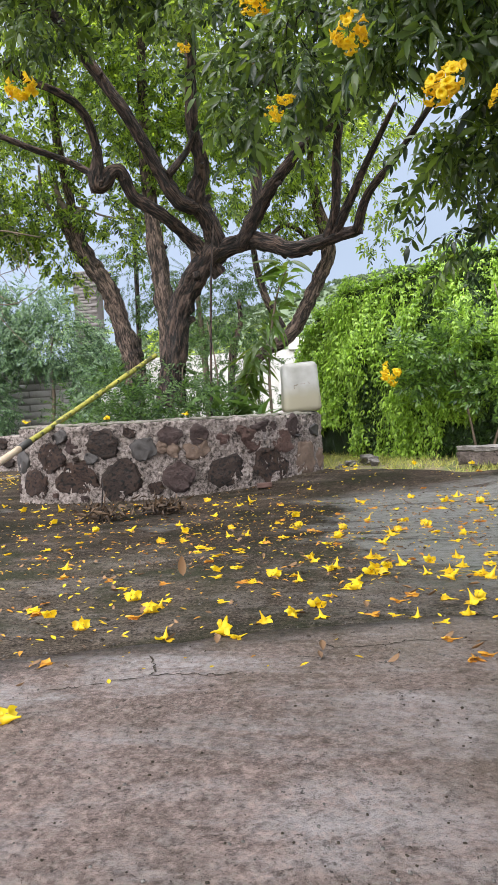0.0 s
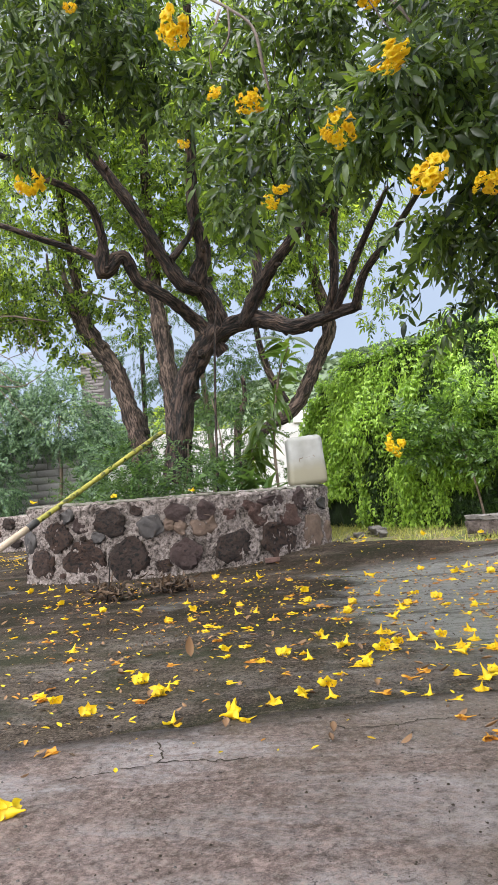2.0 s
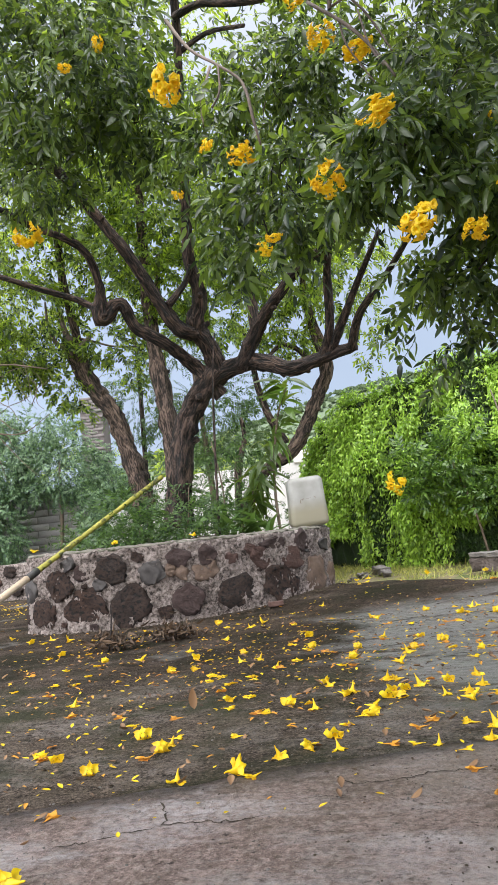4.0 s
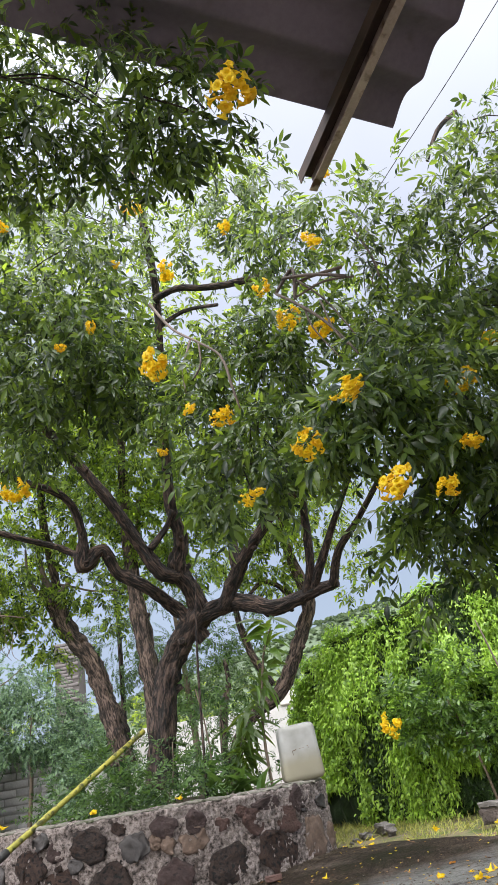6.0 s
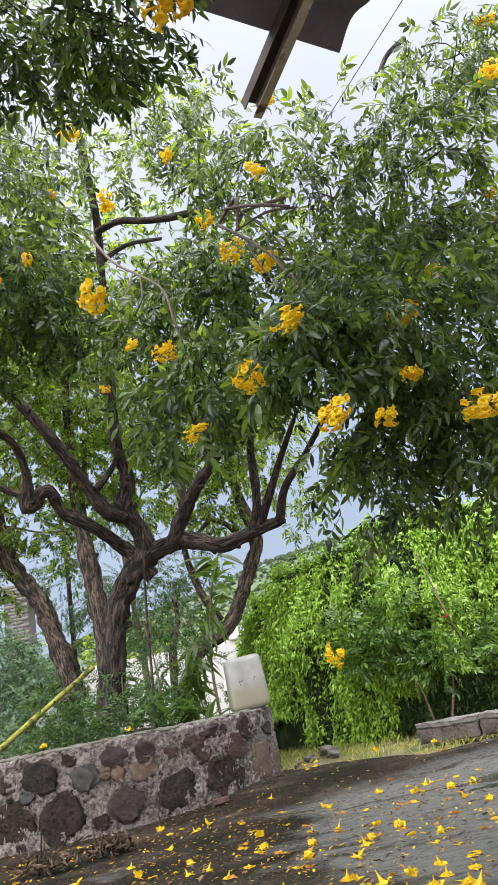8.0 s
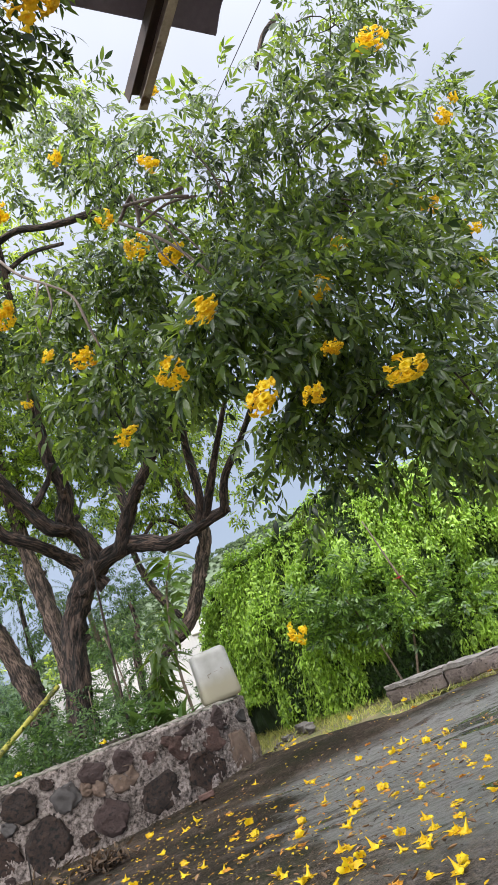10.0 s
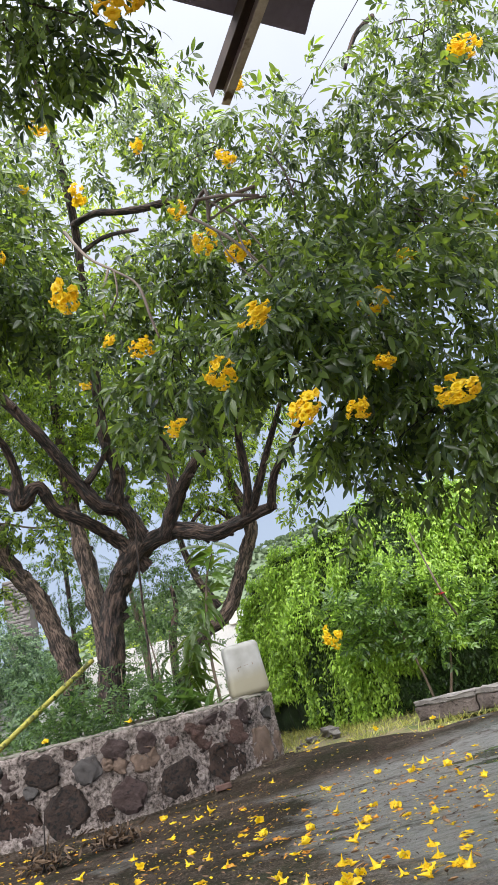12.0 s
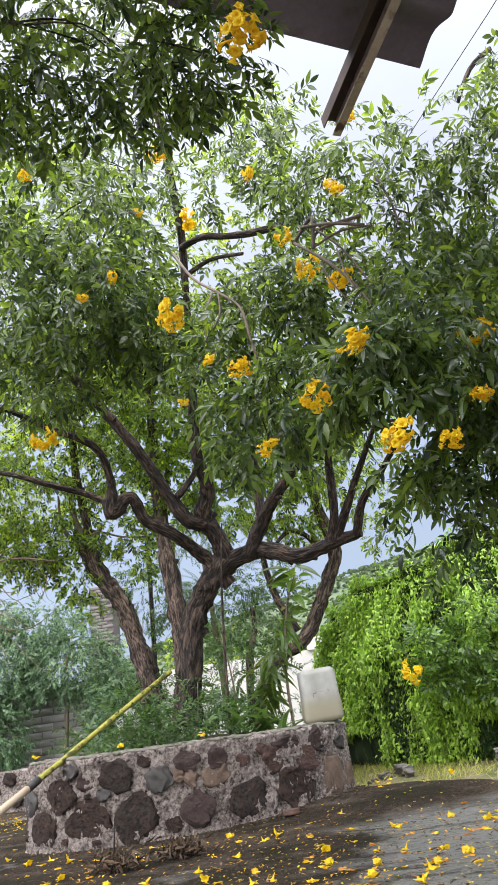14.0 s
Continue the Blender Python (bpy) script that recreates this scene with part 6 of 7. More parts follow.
bush("acacia_shrub", "grey-green thicket of fine-leaved acacia", "shrub",
     [(-3.3, 8.8, 1.5, 0.75, 0.35, 0.42, 990), (-4.2, 8.7, 1.6, 0.7, 0.35, 0.55, 990), (-2.62, 8.7, 1.1, 0.45, 0.35, 0.35, 500), (-4.0, 8.5, 0.75, 0.28, 0.25, 0.5, 420), (-4.6, 8.5, 1.0, 0.6, 0.35, 0.7, 900), (-3.6, 8.8, 2.05, 0.6, 0.35, 0.25, 360), (-4.4, 8.8, 2.15, 0.6, 0.35, 0.3, 360), (-2.66, 8.6, 0.7, 0.3, 0.3, 0.4, 330), (-2.4, 8.6, 0.9, 0.3, 0.3, 0.4, 330), (-5.4, 8.6, 1.4, 0.7, 0.35, 0.9, 780)],
     [moved(FROND, Matrix.Scale(1.2, 4)), ROUND, moved(ROUND, Matrix.Scale(0.8, 4)), ROUND], MAT["leaf_grey"], 71, [((-3.4, 8.8, 0), (-3.3, 8.8, 1.6), 0.03), ((-4.3, 8.7, 0), (-4.4, 8.7, 2.0), 0.035)], 0.5)
bush("background_trees", "soft green trees behind the garden wall", "trees",
     [(-2.2, 13, 1.6, 1.2, 0.5, 0.7, 220), (-0.6, 13, 1.5, 1.0, 0.5, 0.55, 190), (-4.8, 13, 1.6, 1.3, 0.5, 0.8, 220), (-7.2, 12.5, 1.9, 1.5, 0.6, 1.2, 260)],
     [moved(SMALL[2], Matrix.Scale(1.7, 4)), moved(FROND, Matrix.Scale(1.6, 4))], MAT["leaf_back"], 72, [((-2.2, 13, 0), (-2.2, 13, 1.6), 0.06), ((-0.6, 13, 0), (-0.6, 13, 1.5), 0.06), ((-4.8, 13, 0), (-4.8, 13, 1.6), 0.06)], 0.2)
bare = thing("bare_tree", "bare leafless tree with thin dark twigs", "tree")
for i, pts in enumerate(([(-3.9, 6.6, 0), (-3.7, 6.5, 1.4), (-3.3, 6.4, 2.1), (-2.9, 6.3, 2.24), (-2.4, 6.3, 2.14)], [(-3.4, 6.45, 1.9), (-3.05, 6.4, 1.7), (-2.75, 6.4, 1.35), (-2.6, 6.4, 1.2)], [(-3.3, 6.4, 2.1), (-3.2, 6.4, 1.75), (-3.0, 6.4, 1.5), (-2.9, 6.4, 1.2)], [(-3.2, 6.4, 2.1), (-2.95, 6.4, 2.35), (-2.7, 6.4, 2.4)], [(-2.95, 6.4, 1.62), (-2.7, 6.4, 1.6), (-2.45, 6.4, 1.75)])):
    v, t, q = tube(pts, [(0.022 if i == 0 else 0.008) * (1 - 0.75 * k / (len(pts) - 1)) for k in range(len(pts))], 6, 0.15, seed=i)
    part("branch", mesh_of("branch", v, [t, q], MAT["twig"]), bare)

rnd = random.Random(31)
for i in range(26):
    p = Vector((rnd.uniform(-3.4, -2.55), 6.4 + rnd.gauss(0, 0.05), rnd.uniform(1.55, 2.45)))
    d = Vector((rnd.gauss(0.5, 0.6), rnd.gauss(0, 0.3), rnd.gauss(-0.25, 0.6))).normalized()
    pts = [tuple(p)]
    for _ in range(4):
        p = p + d * rnd.uniform(0.06, 0.13)
        d = (d + Vector((rnd.gauss(0, 0.4), 0, rnd.gauss(-0.1, 0.4)))).normalized()
        pts.append(tuple(p))
    v, t, q = tube(pts, [0.0045, 0.004, 0.0032, 0.0024, 0.0014], 5, 0.15, seed=i)
    part("twig", mesh_of("twig", v, [t, q], MAT["twig"]), bare)

# ---- jerrycan, pole, kerb, odds and ends ----


def jerrycan():
    can = thing("plastic_jerrycan", "cloudy white plastic jerrycan standing upside down on the planter", "jerrycan")
    bm = bmesh.new()
    bmesh.ops.create_cube(bm, size=1)
    bmesh.ops.scale(bm, vec=(0.25, 0.19, 0.335), verts=bm.verts)
    bmesh.ops.bevel(bm, geom=list(bm.edges), offset=0.035, segments=5, affect="EDGES", profile=0.5)
    bmesh.ops.subdivide_edges(bm, edges=[e for e in bm.edges if e.calc_length() > 0.1], cuts=5, use_grid_fill=True)
    for v in bm.verts:
        v.co.x *= 1 + 0.05 * (-v.co.z / 0.17)
        v.co.y += 0.006 * math.cos(v.co.x * 12) * math.cos(v.co.z * 8) * (1 if v.co.y > 0 else -1)
        v.co += noise.noise_vector(v.co * 8) * 0.004
    for f in bm.faces:
        f.smooth = True
    part("body", bm, can, "", MAT["plastic"])
    ring = tube([(0.028 * math.cos(a), 0.028 * math.sin(a), -0.19) for a in np.linspace(0, 2 * math.pi, 13)], [0.012] * 13, 6, fine=1)
    part("neck", mesh_of("neck", ring[0], [ring[1], ring[2]], MAT["plastic"]), can)
    scrawl = joined(tube([(-0.052, -0.0975, -0.012), (-0.054, -0.0985, 0.014), (-0.04, -0.1, 0.012), (-0.03, -0.1005, 0.02)], [0.0016] * 4, 4, fine=2), tube([(-0.012, -0.1015, 0.018), (0.02, -0.101, 0.02)], [0.001, 0.0012], 4, fine=1), tube([(0.042, -0.0995, 0.03), (0.05, -0.0985, 0.022), (0.048, -0.0985, 0.012)], [0.0014, 0.002, 0.001], 4, fine=2))
    part("stain", mesh_of("stain", scrawl[0], [scrawl[1], scrawl[2]], MAT["dead_leaf"]), can, "brown scuffed line").location = (0, -0.011, 0)
    can.matrix_basis = pose(-0.172, 5.13, 0.655, 0, -2, 10)
    return can


jerrycan()

pole = thing("bamboo_pole", "yellow bamboo pole with taped wooden end against the tree", "pole")
a, b = Vector((-1.24, 5.42, 0.965)), Vector((-1.755, 4.2, 0.385))
d = (b - a).normalized()
foot = a + d * ((0.02 - a.z) / d.z)
pts = [a + (b - a) * k / 12 for k in range(13)]
rad = [0.0165 + (0.0022 if k % 3 == 0 else 0) for k in range(13)]
v, t, q = tube([tuple(p) for p in pts], rad, 10, 0.05, seed=2)
cane = part("cane", mesh_of("cane", v, [t, q], MAT["bamboo"]), pole, "mottled yellow cane")
v, t, q = tube([tuple(b - d * 0.02), tuple(b + d * 0.07)], [0.022, 0.022], 10, fine=1)
part("tape", mesh_of("tape", v, [t, q], MAT["rubber"]), cane, "dark tape")
v, t, q = tube([tuple(b + d * 0.06), tuple(foot)], [0.02, 0.022], 10, fine=1)
part("wooden_end", mesh_of("wooden_end", v, [t, q], MAT["wood_pale"]), pole, "pale planed wooden handle")

kerb = thing("kerb_block", "crumbling brick and concrete kerb block", "kerb")
for i in range(2):
    bm = worn_box((0.415, 0.2, 0.10), 0.012, 2, 0.02, i)
    ob = part("kerb_stone", bm, kerb, "", MAT["kerb"])
    u = Vector((0.86, -0.5, 0)).normalized()
    p = Vector((0.95, 5.35, 0.055)) + u * (0.2 + 0.425 * i)
    ob.matrix_basis = pose(p.x, p.y, p.z + 0.004 * (i % 2), 0, 0, math.degrees(math.atan2(u.y, u.x)) + (1.5 if i % 2 else -1))
    cap = part("cement_cap", worn_box((0.425, 0.215, 0.035), 0.01, 2, 0.016, 7 + i), kerb, "grey cement cap", MAT["crumbled"])
    cap.matrix_basis = ob.matrix_basis @ Matrix.Translation((0.003, 0.002, 0.092))

rnd = random.Random(14)
for x, y, w in ((0.33, 6.1, 0.22), (0.36, 5.85, 0.13), (0.1, 5.75, 0.06), (0.18, 5.9, 0.12), (0.06, 5.6, 0.05)):
    ob = whole("loose_rock", blob(rnd.randrange(90)), "loose grey stone lying in the grass", "stone", "loose stones", material=MAT["crumbled"])
    ob.matrix_basis = Matrix.Translation((x, y, 0.05 + w * 0.1)) @ Matrix.Rotation(rnd.uniform(0, 3), 4, "Z") @ Matrix.Diagonal((w, w * 0.8, w * 0.4, 1))
bm = worn_box((0.09, 0.035, 0.03), 0.004, 1, 0.002)
ob = whole("brick_fragment", bpy.data.meshes.new("brick_fragment"), "broken red brick piece at the planter's foot", "brick")
bm.to_mesh(ob.data)
bm.free()
ob.data.materials.append(MAT["stone_5"])
ob.matrix_basis = pose(-0.4, 4.5, 0.02 + rise(-0.4, 4.5) - 0.015, 0, 0, 20)
v, t, q = tube([(-1.75, 6.0, 0.42), (-1.75, 6.0, 0.7), (-1.75, 6.0, 0.78)], [0.09, 0.1, 0.04], 14, fine=3)
whole("plastic_bucket", mesh_of("bucket", v, [t, q], MAT["plastic"]), "cloudy plastic container half hidden in leaves", "container")

# ---- roof over the camera ----
U, V = Vector((0.877, 0.48, 0)).normalized(), Vector((0.48, -0.877, 0)).normalized()
CORNER = Vector((0.77, 2.38, 3.0))


def roof_sheets():
    roof = thing("corrugated_roof", "underside of a grey corrugated fibre-cement patio roof", "roof")
    pitch, amp = 0.24, 0.05
    ns, nu = 16 * 21, 13
    for k in range(1):
        u0, u1 = -2.6, 0.0
        v, q = [], []
        for layer in (0, 0.008):
            for i in range(ns + 1):
                s = 3.6 * i / ns
                ph = (s / pitch) % 1
                w = amp * (0.5 - 0.5 * math.cos(2 * math.pi * ph)) ** 0.7
                for j in range(nu + 1):
                    p = CORNER + U * (u0 + (u1 - u0) * j / nu) + V * s
                    v.append((p.x, p.y, p.z + w + layer + 0.10 * s + k * 0.012))
        m = (ns + 1) * (nu + 1)
        for i in range(ns):
            for j in range(nu):
                a = i * (nu + 1) + j
                q += [(a, a + 1, a + nu + 2, a + nu + 1), (m + a, m + a + nu + 1, m + a + nu + 2, m + a + 1)]
        for i in range(ns):
            for j in (0, nu):
                a = i * (nu + 1) + j
                q.append((a, a + nu + 1, m + a + nu + 1, m + a))
        for j in range(nu):
            for i in (0, ns):
                a = i * (nu + 1) + j
                q.append((a, a + 1, m + a + 1, m + a))
        part("roof_sheet", mesh_of("roof_sheet", v, [q], MAT["roof"]), roof)
    return roof


roof_sheets()
beam = thing("steel_channel_beam", "rusty pale-painted steel channel beam under the roof", "beam")
bu, blen = -0.285, 3.8
# upper flange and lip take the darker steel in place of shadow
for name, dx0, dx1, z0, z1, paint in (("web", 0.026, 0.032, -0.10, 0.0, "steel"), ("flange", -0.006, 0.026, -0.10, -0.094, "steel"), ("flange", -0.036, 0.026, -0.006, 0.0, "steel_shaded"), ("lip", -0.040, -0.035, -0.06, 0.0, "steel_shaded")):
    v, t, q = box((dx0, 0, z0), (dx1, blen, z1))
    me = mesh_of(name, v, [q], MAT[paint], False)
    ob = part(name, me, beam)
m = Matrix((U, V, Vector((0, 0, 1)))).transposed().to_4x4()
tilt = Matrix.Rotation(math.atan(0.10), 4, "X")
beam.matrix_basis = Matrix.Translation(CORNER + U * bu - V * 0.31 + Vector((0, 0, -0.045))) @ m @ Matrix.Rotation(radians(4.5), 4, "Z") @ tilt
# unseen house wall added behind, which carries the roof; pale to bounce light
m = Matrix((U, V, Vector((0, 0, 1)))).transposed().to_4x4()
v, t, q = box((-2.8, 0, -0.05), (0.3, 0.2, 3.32))
wall = whole("wall_house", mesh_of("wall_house", v, [q], MAT["house"], False), "unseen cream house wall added behind the patio", "wall", kind="structure")
wall.matrix_basis = Matrix.Translation(Vector((CORNER.x, CORNER.y, 0)) + V * 3.5) @ m

wire = thing("overhead_wire", "thin dark overhead wire running from the brick pillar", "wire")
v, t, q = tube([(-3.57, 11.1, 3.0), (-1.0, 7.9, 3.85), (1.49, 4.63, 5.0), (2.24, 3.6, 5.35), (4.6, 0.4, 6.6)], [0.004] * 5, 5, fine=4)
part("cable", mesh_of("cable", v, [t, q], MAT["wire"]), wire)

# ---- fallen flowers and litter ----
def limp_flower(rnd, lying):
    """A fallen trumpet: a thin swelling tube and five ruffled lobes that flop on the ground; +Z is up, the ground at 0."""
    axis = Vector((0, 0.35, -0.94)) if lying == "spike" else Vector((0, 0.96, -0.16 if lying == "side" else -0.08))
    axis = (axis + Vector((rnd.uniform(-0.25, 0.25), 0, rnd.uniform(-0.08, 0.08)))).normalized()
    turn = axis.to_track_quat("Y", "Z").to_matrix()
    start = Vector((0, 0, 0.036)) if lying == "spike" else Vector((0, -0.02, 0.014 if lying == "side" else 0.006))
    v, q, sides = [], [], 10
    rings = [(0.0, 0.0016), (0.009, 0.0022), (0.018, 0.0042), (0.027, 0.0072), (0.034, 0.0098)]
    bend = rnd.uniform(-0.006, 0.006)
    for s, r in rings:
        for k in range(sides):
            a = 2 * math.pi * k / sides
            v.append(start + turn @ Vector((r * math.cos(a) + bend * (s / 0.034) ** 2, s, r * math.sin(a) * (1 if lying != "crushed" else 0.55))))
    for i in range(len(rings) - 1):
        q += [(i * sides + k, i * sides + (k + 1) % sides, (i + 1) * sides + (k + 1) % sides, (i + 1) * sides + k) for k in range(sides)]
    for lobe in range(5):
        a = 2 * math.pi * (lobe + rnd.uniform(-0.2, 0.2)) / 5 + 0.3
        out, tang = Vector((math.cos(a), 0, math.sin(a))), Vector((-math.sin(a), 0, math.cos(a)))
        reach, wide = rnd.uniform(0.017, 0.025), rnd.uniform(0.010, 0.0145)
        open_out = rnd.uniform(0.5, 1.25) if lying != "crushed" else rnd.uniform(0.1, 0.9)
        base = len(v)
        for i in range(5):
            u = i / 4
            w = wide * (0.62, 0.95, 1.05, 0.8, 0.3)[i]
            ang = open_out * (0.4 + 0.9 * u)
            for j in range(5):
                f = j / 2 - 1
                p = Vector((bend, 0.033, 0)) + out * (0.0095 + reach * u * math.sin(ang)) + Vector((0, 1, 0)) * reach * u * math.cos(ang) + tang * w * f
                p += out * 0.004 * math.sin(f * 2.6 + lobe * 1.7) * u + Vector((0, 1, 0)) * (0.0035 * math.cos(f * 3.1 + lobe) * u - 0.002 * abs(f))
                v.append(start + turn @ p)
        q += [(base + 5 * i + j, base + 5 * i + j + 1, base + 5 * i + j + 6, base + 5 * i + j + 5) for i in range(4) for j in range(4)]
    flat = []
    for p in v:
        n = noise.noise_vector(p * 90 + Vector((lobe, reach * 900, 0)))
        p = p + n * 0.0022
        lift = 0.45 if lying == "crushed" else 1.0
        flat.append((p.x, p.y, max(p.z * lift, 0.0) + 0.0012 + 0.0016 * abs(n.x)))
    return flat, q


def flower_mesh(kind, k):
    r = random.Random(90 + 7 * k + len(kind))
    v, q = limp_flower(r, "crushed" if kind == "old" else kind)
    return mesh_of("flower", v, [q], MAT["petal_old" if kind == "old" else "petal"])


BLOWN = {kind: [flower_mesh(kind, k) for k in range(7)] for kind in ("spike", "side", "crushed", "old")}


def fallen(x, y, i, rnd, old=False, lying=""):
    kind = "old" if old else lying if lying else rnd.choice(("spike", "side", "side", "crushed", "crushed"))
    me = BLOWN[kind][rnd.randrange(7)]
    label = {"spike": "fresh yellow trumpet flower standing on its mouth on the concrete", "side": "fresh yellow trumpet flower lying on the concrete", "crushed": "limp yellow trumpet flower flattened on the concrete", "old": "withered orange trumpet flower on the concrete"}[kind]
    ob = whole("fallen_flower", me, label, "flower", "fallen flowers")
    size = rnd.uniform(0.62, 0.92)
    z = worn(x, y) + (0.003 if y < slab_edge(x) else 0)
    ob.matrix_basis = Matrix.Translation((x, y, z - 0.0005)) @ Matrix.Rotation(rnd.uniform(0, 6.28), 4, "Z") @ Matrix.Scale(size, 4)


NEAR_BLOOMS = [(-0.52, 1.14), (-0.58, 1.65), (-0.37, 1.58), (-0.26, 1.57), (-0.21, 1.57), (-0.18, 1.68), (-0.53, 1.91), (-0.44, 1.85), (-0.87, 2.37), (-1.01, 2.88), (-1.47, 3.78), (-1.03, 3.15), (-0.84, 2.72), (-0.66, 2.81), (-0.56, 2.79), (-0.61, 3.08), (-0.44, 2.62), (-0.42, 2.89), (-0.41, 3.07), (-0.33, 2.60), (-0.33, 2.91), (-0.35, 2.25), (-0.31, 2.26), (-0.18, 2.12), (-0.12, 2.16), (-0.11, 2.09), (-0.28, 1.87), (-0.02, 1.92), (-0.03, 2.21), (-0.05, 1.81), (-0.05, 1.72), (-0.09, 2.40), (-0.08, 2.36)]
WET_BLOOMS = [(0.04, 2.05), (0.10, 2.15), (0.12, 2.21), (0.15, 2.23), (0.18, 2.27), (0.11, 2.37), (0.29, 3.12), (0.20, 2.79), (0.36, 2.95), (0.24, 2.14), (0.28, 2.29), (0.36, 2.33), (0.31, 2.13), (0.45, 2.73), (0.50, 2.78), (0.46, 2.53), (0.39, 2.08), (0.42, 2.06), (0.44, 2.20), (0.33, 1.84), (0.30, 1.82), (0.28, 1.70), (0.27, 1.85), (0.21, 1.65), (0.17, 1.71), (0.13, 1.72), (0.03, 1.96), (0.01, 1.97), (-0.10, 1.73)]
FAR_BLOOMS = [(-0.11, 4.36), (-0.05, 3.93), (-0.50, 3.89), (-0.42, 3.97), (-0.49, 3.91), (-0.68, 4.11), (-0.25, 3.79), (-1.04, 4.10), (-1.12, 3.83), (-0.87, 3.11), (-0.25, 2.70), (0.15, 3.76), (0.16, 3.21), (0.04, 2.95), (-0.14, 3.08), (-0.22, 3.18), (0.70, 3.61), (0.71, 3.92), (0.13, 5.0), (0.14, 2.12), (0.36, 2.20), (0.29, 2.06), (-1.59, 3.69), (-1.66, 4.00), (-1.36, 3.49), (-1.66, 4.12), (-1.75, 4.03), (-1.96, 4.3), (-1.47, 3.94)]
OLD_BLOOMS = [(0.17, 1.88), (0.06, 1.73), (0.22, 1.53), (0.27, 1.43), (-0.84, 2.21), (-0.66, 2.17), (-0.58, 1.40), (-0.76, 1.81), (-0.48, 1.76), (0.15, 1.85), (-0.48, 2.10), (-0.25, 2.07), (0.23, 1.41)]
rnd = random.Random(55)
for i, (x, y) in enumerate(NEAR_BLOOMS):
    fallen(x, y, i, rnd, False, {0: "side", 1: "side", 2: "spike", 3: "side", 4: "crushed", 5: "spike", 6: "side", 7: "spike"}.get(i, ""))
for i, (x, y) in enumerate(WET_BLOOMS):
    fallen(x, y, i, rnd, False, {4: "spike", 9: "spike", 12: "spike", 16: "spike", 19: "side", 21: "spike"}.get(i, ""))
for i, (x, y) in enumerate(FAR_BLOOMS):
    fallen(x, y, i, rnd)
GRASS_BLOOMS = [(0.12, 5.25), (0.16, 5.1), (0.95, 5.05), (0.9, 4.55), (1.45, 4.4), (0.93, 3.95), (0.8, 3.9), (1.15, 3.75), (0.7, 3.5), (0.02, 5.2), (1.3, 3.85), (0.2, 5.35), (0.6, 5.2), (1.5, 4.9)]
for i, (x, y) in enumerate(GRASS_BLOOMS):
    fallen(x, y, i, rnd, i % 5 == 3)
for i, (x, y) in enumerate(OLD_BLOOMS):
    fallen(x, y, i, rnd, True)


def on_planter(x, y):
    if y > 6.7 or x < -2.3 or x > 0.2:
        return False
    for (ax, ay), (bx, by) in zip(FRONT, FRONT[1:]):
        if min(ax, bx) <= x <= max(ax, bx) and bx != ax:
            if y > ay + (by - ay) * (x - ax) / (bx - ax) - 0.06:
                return True
    return False


made, spots = 0, []
while made < 140:
    if made % 4 == 0 or not spots:
        spots = [(rnd.gauss(-0.3, 0.85), rnd.gauss(2.85, 0.75))]
    x, y = spots[0][0] + rnd.gauss(0, 0.26), spots[0][1] + rnd.gauss(0, 0.26)
    if rnd.random() < 0.3:
        spots = []
    drift = 0.55 + 0.6 * noise.noise(Vector((x * 1.6, y * 1.6, 9))) + 0.08 * min(x, 0.6)
    if y < slab_edge(x) + 0.06 or y > 5.0 or abs(x) > 2.2 or rnd.random() > drift or on_planter(x, y):
        continue
    fallen(x, y, made, rnd, rnd.random() < 0.35, "crushed" if rnd.random() < 0.5 else "")
    made += 1
for x, y in ((-1.85, 4.42), (-1.36, 4.45), (-0.88, 4.52)):
    ob = whole("fallen_flower", BLOWN["side"][1], "yellow trumpet flower lying on the planter rim", "flower", "fallen flowers")
    ob.matrix_basis = Matrix.Translation((x, y + 0.03, TOP + 0.035)) @ Matrix.Rotation(x * 9, 4, "Z") @ Matrix.Scale(0.9, 4)

PETAL = leaflet(0.021, 0.011, 0.5, -0.25, 3)
mats = []
for _ in range(2600):
    x, y = rnd.gauss(-0.25, 0.95), rnd.gauss(2.9, 0.95)
    if y < slab_edge(x) - 0.3 or y > 5.2 or on_planter(x, y) or rnd.random() > 0.5 + 0.6 * noise.noise(Vector((x * 1.6, y * 1.6, 9))):
        continue
    mats.append(put((x, y, worn(x, y) + 0.006), Matrix.Rotation(rnd.uniform(0, 6.28), 4, "Z") @ Matrix.Rotation(rnd.uniform(-0.12, 0.15), 4, "X"), rnd.uniform(0.25, 0.95)))
for _ in range(420):
    x, y = rnd.gauss(-3.0, 0.5), rnd.gauss(6.8, 0.8)
    if x < -2.35 and y < 8.0:
        mats.append(put((x, y, worn(x, y) + 0.006), Matrix.Rotation(rnd.uniform(0, 6.28), 4, "Z"), rnd.uniform(0.6, 1.6)))
v, t, q = spread(PETAL, mats)
whole("scattered_petals", mesh_of("petals", v, [t, q], MAT["petal"]), "loose yellow petals scattered over the wet concrete", "petals", kind="stuff")
mats = [[], []]
for _ in range(520):
    x, y = rnd.gauss(-0.1, 0.95), rnd.gauss(2.9, 1.0)
    if y < 0.9 or y > 5.2 or on_planter(x, y):
        continue
    if y < slab_edge(x) and rnd.random() < 0.8:
        continue
    mats[rnd.randrange(2)].append(put((x, y, worn(x, y) + 0.007), Matrix.Rotation(rnd.uniform(0, 6.28), 4, "Z") @ Matrix.Rotation(rnd.uniform(-0.15, 0.15), 4, "X"), rnd.uniform(0.3, 0.85)))
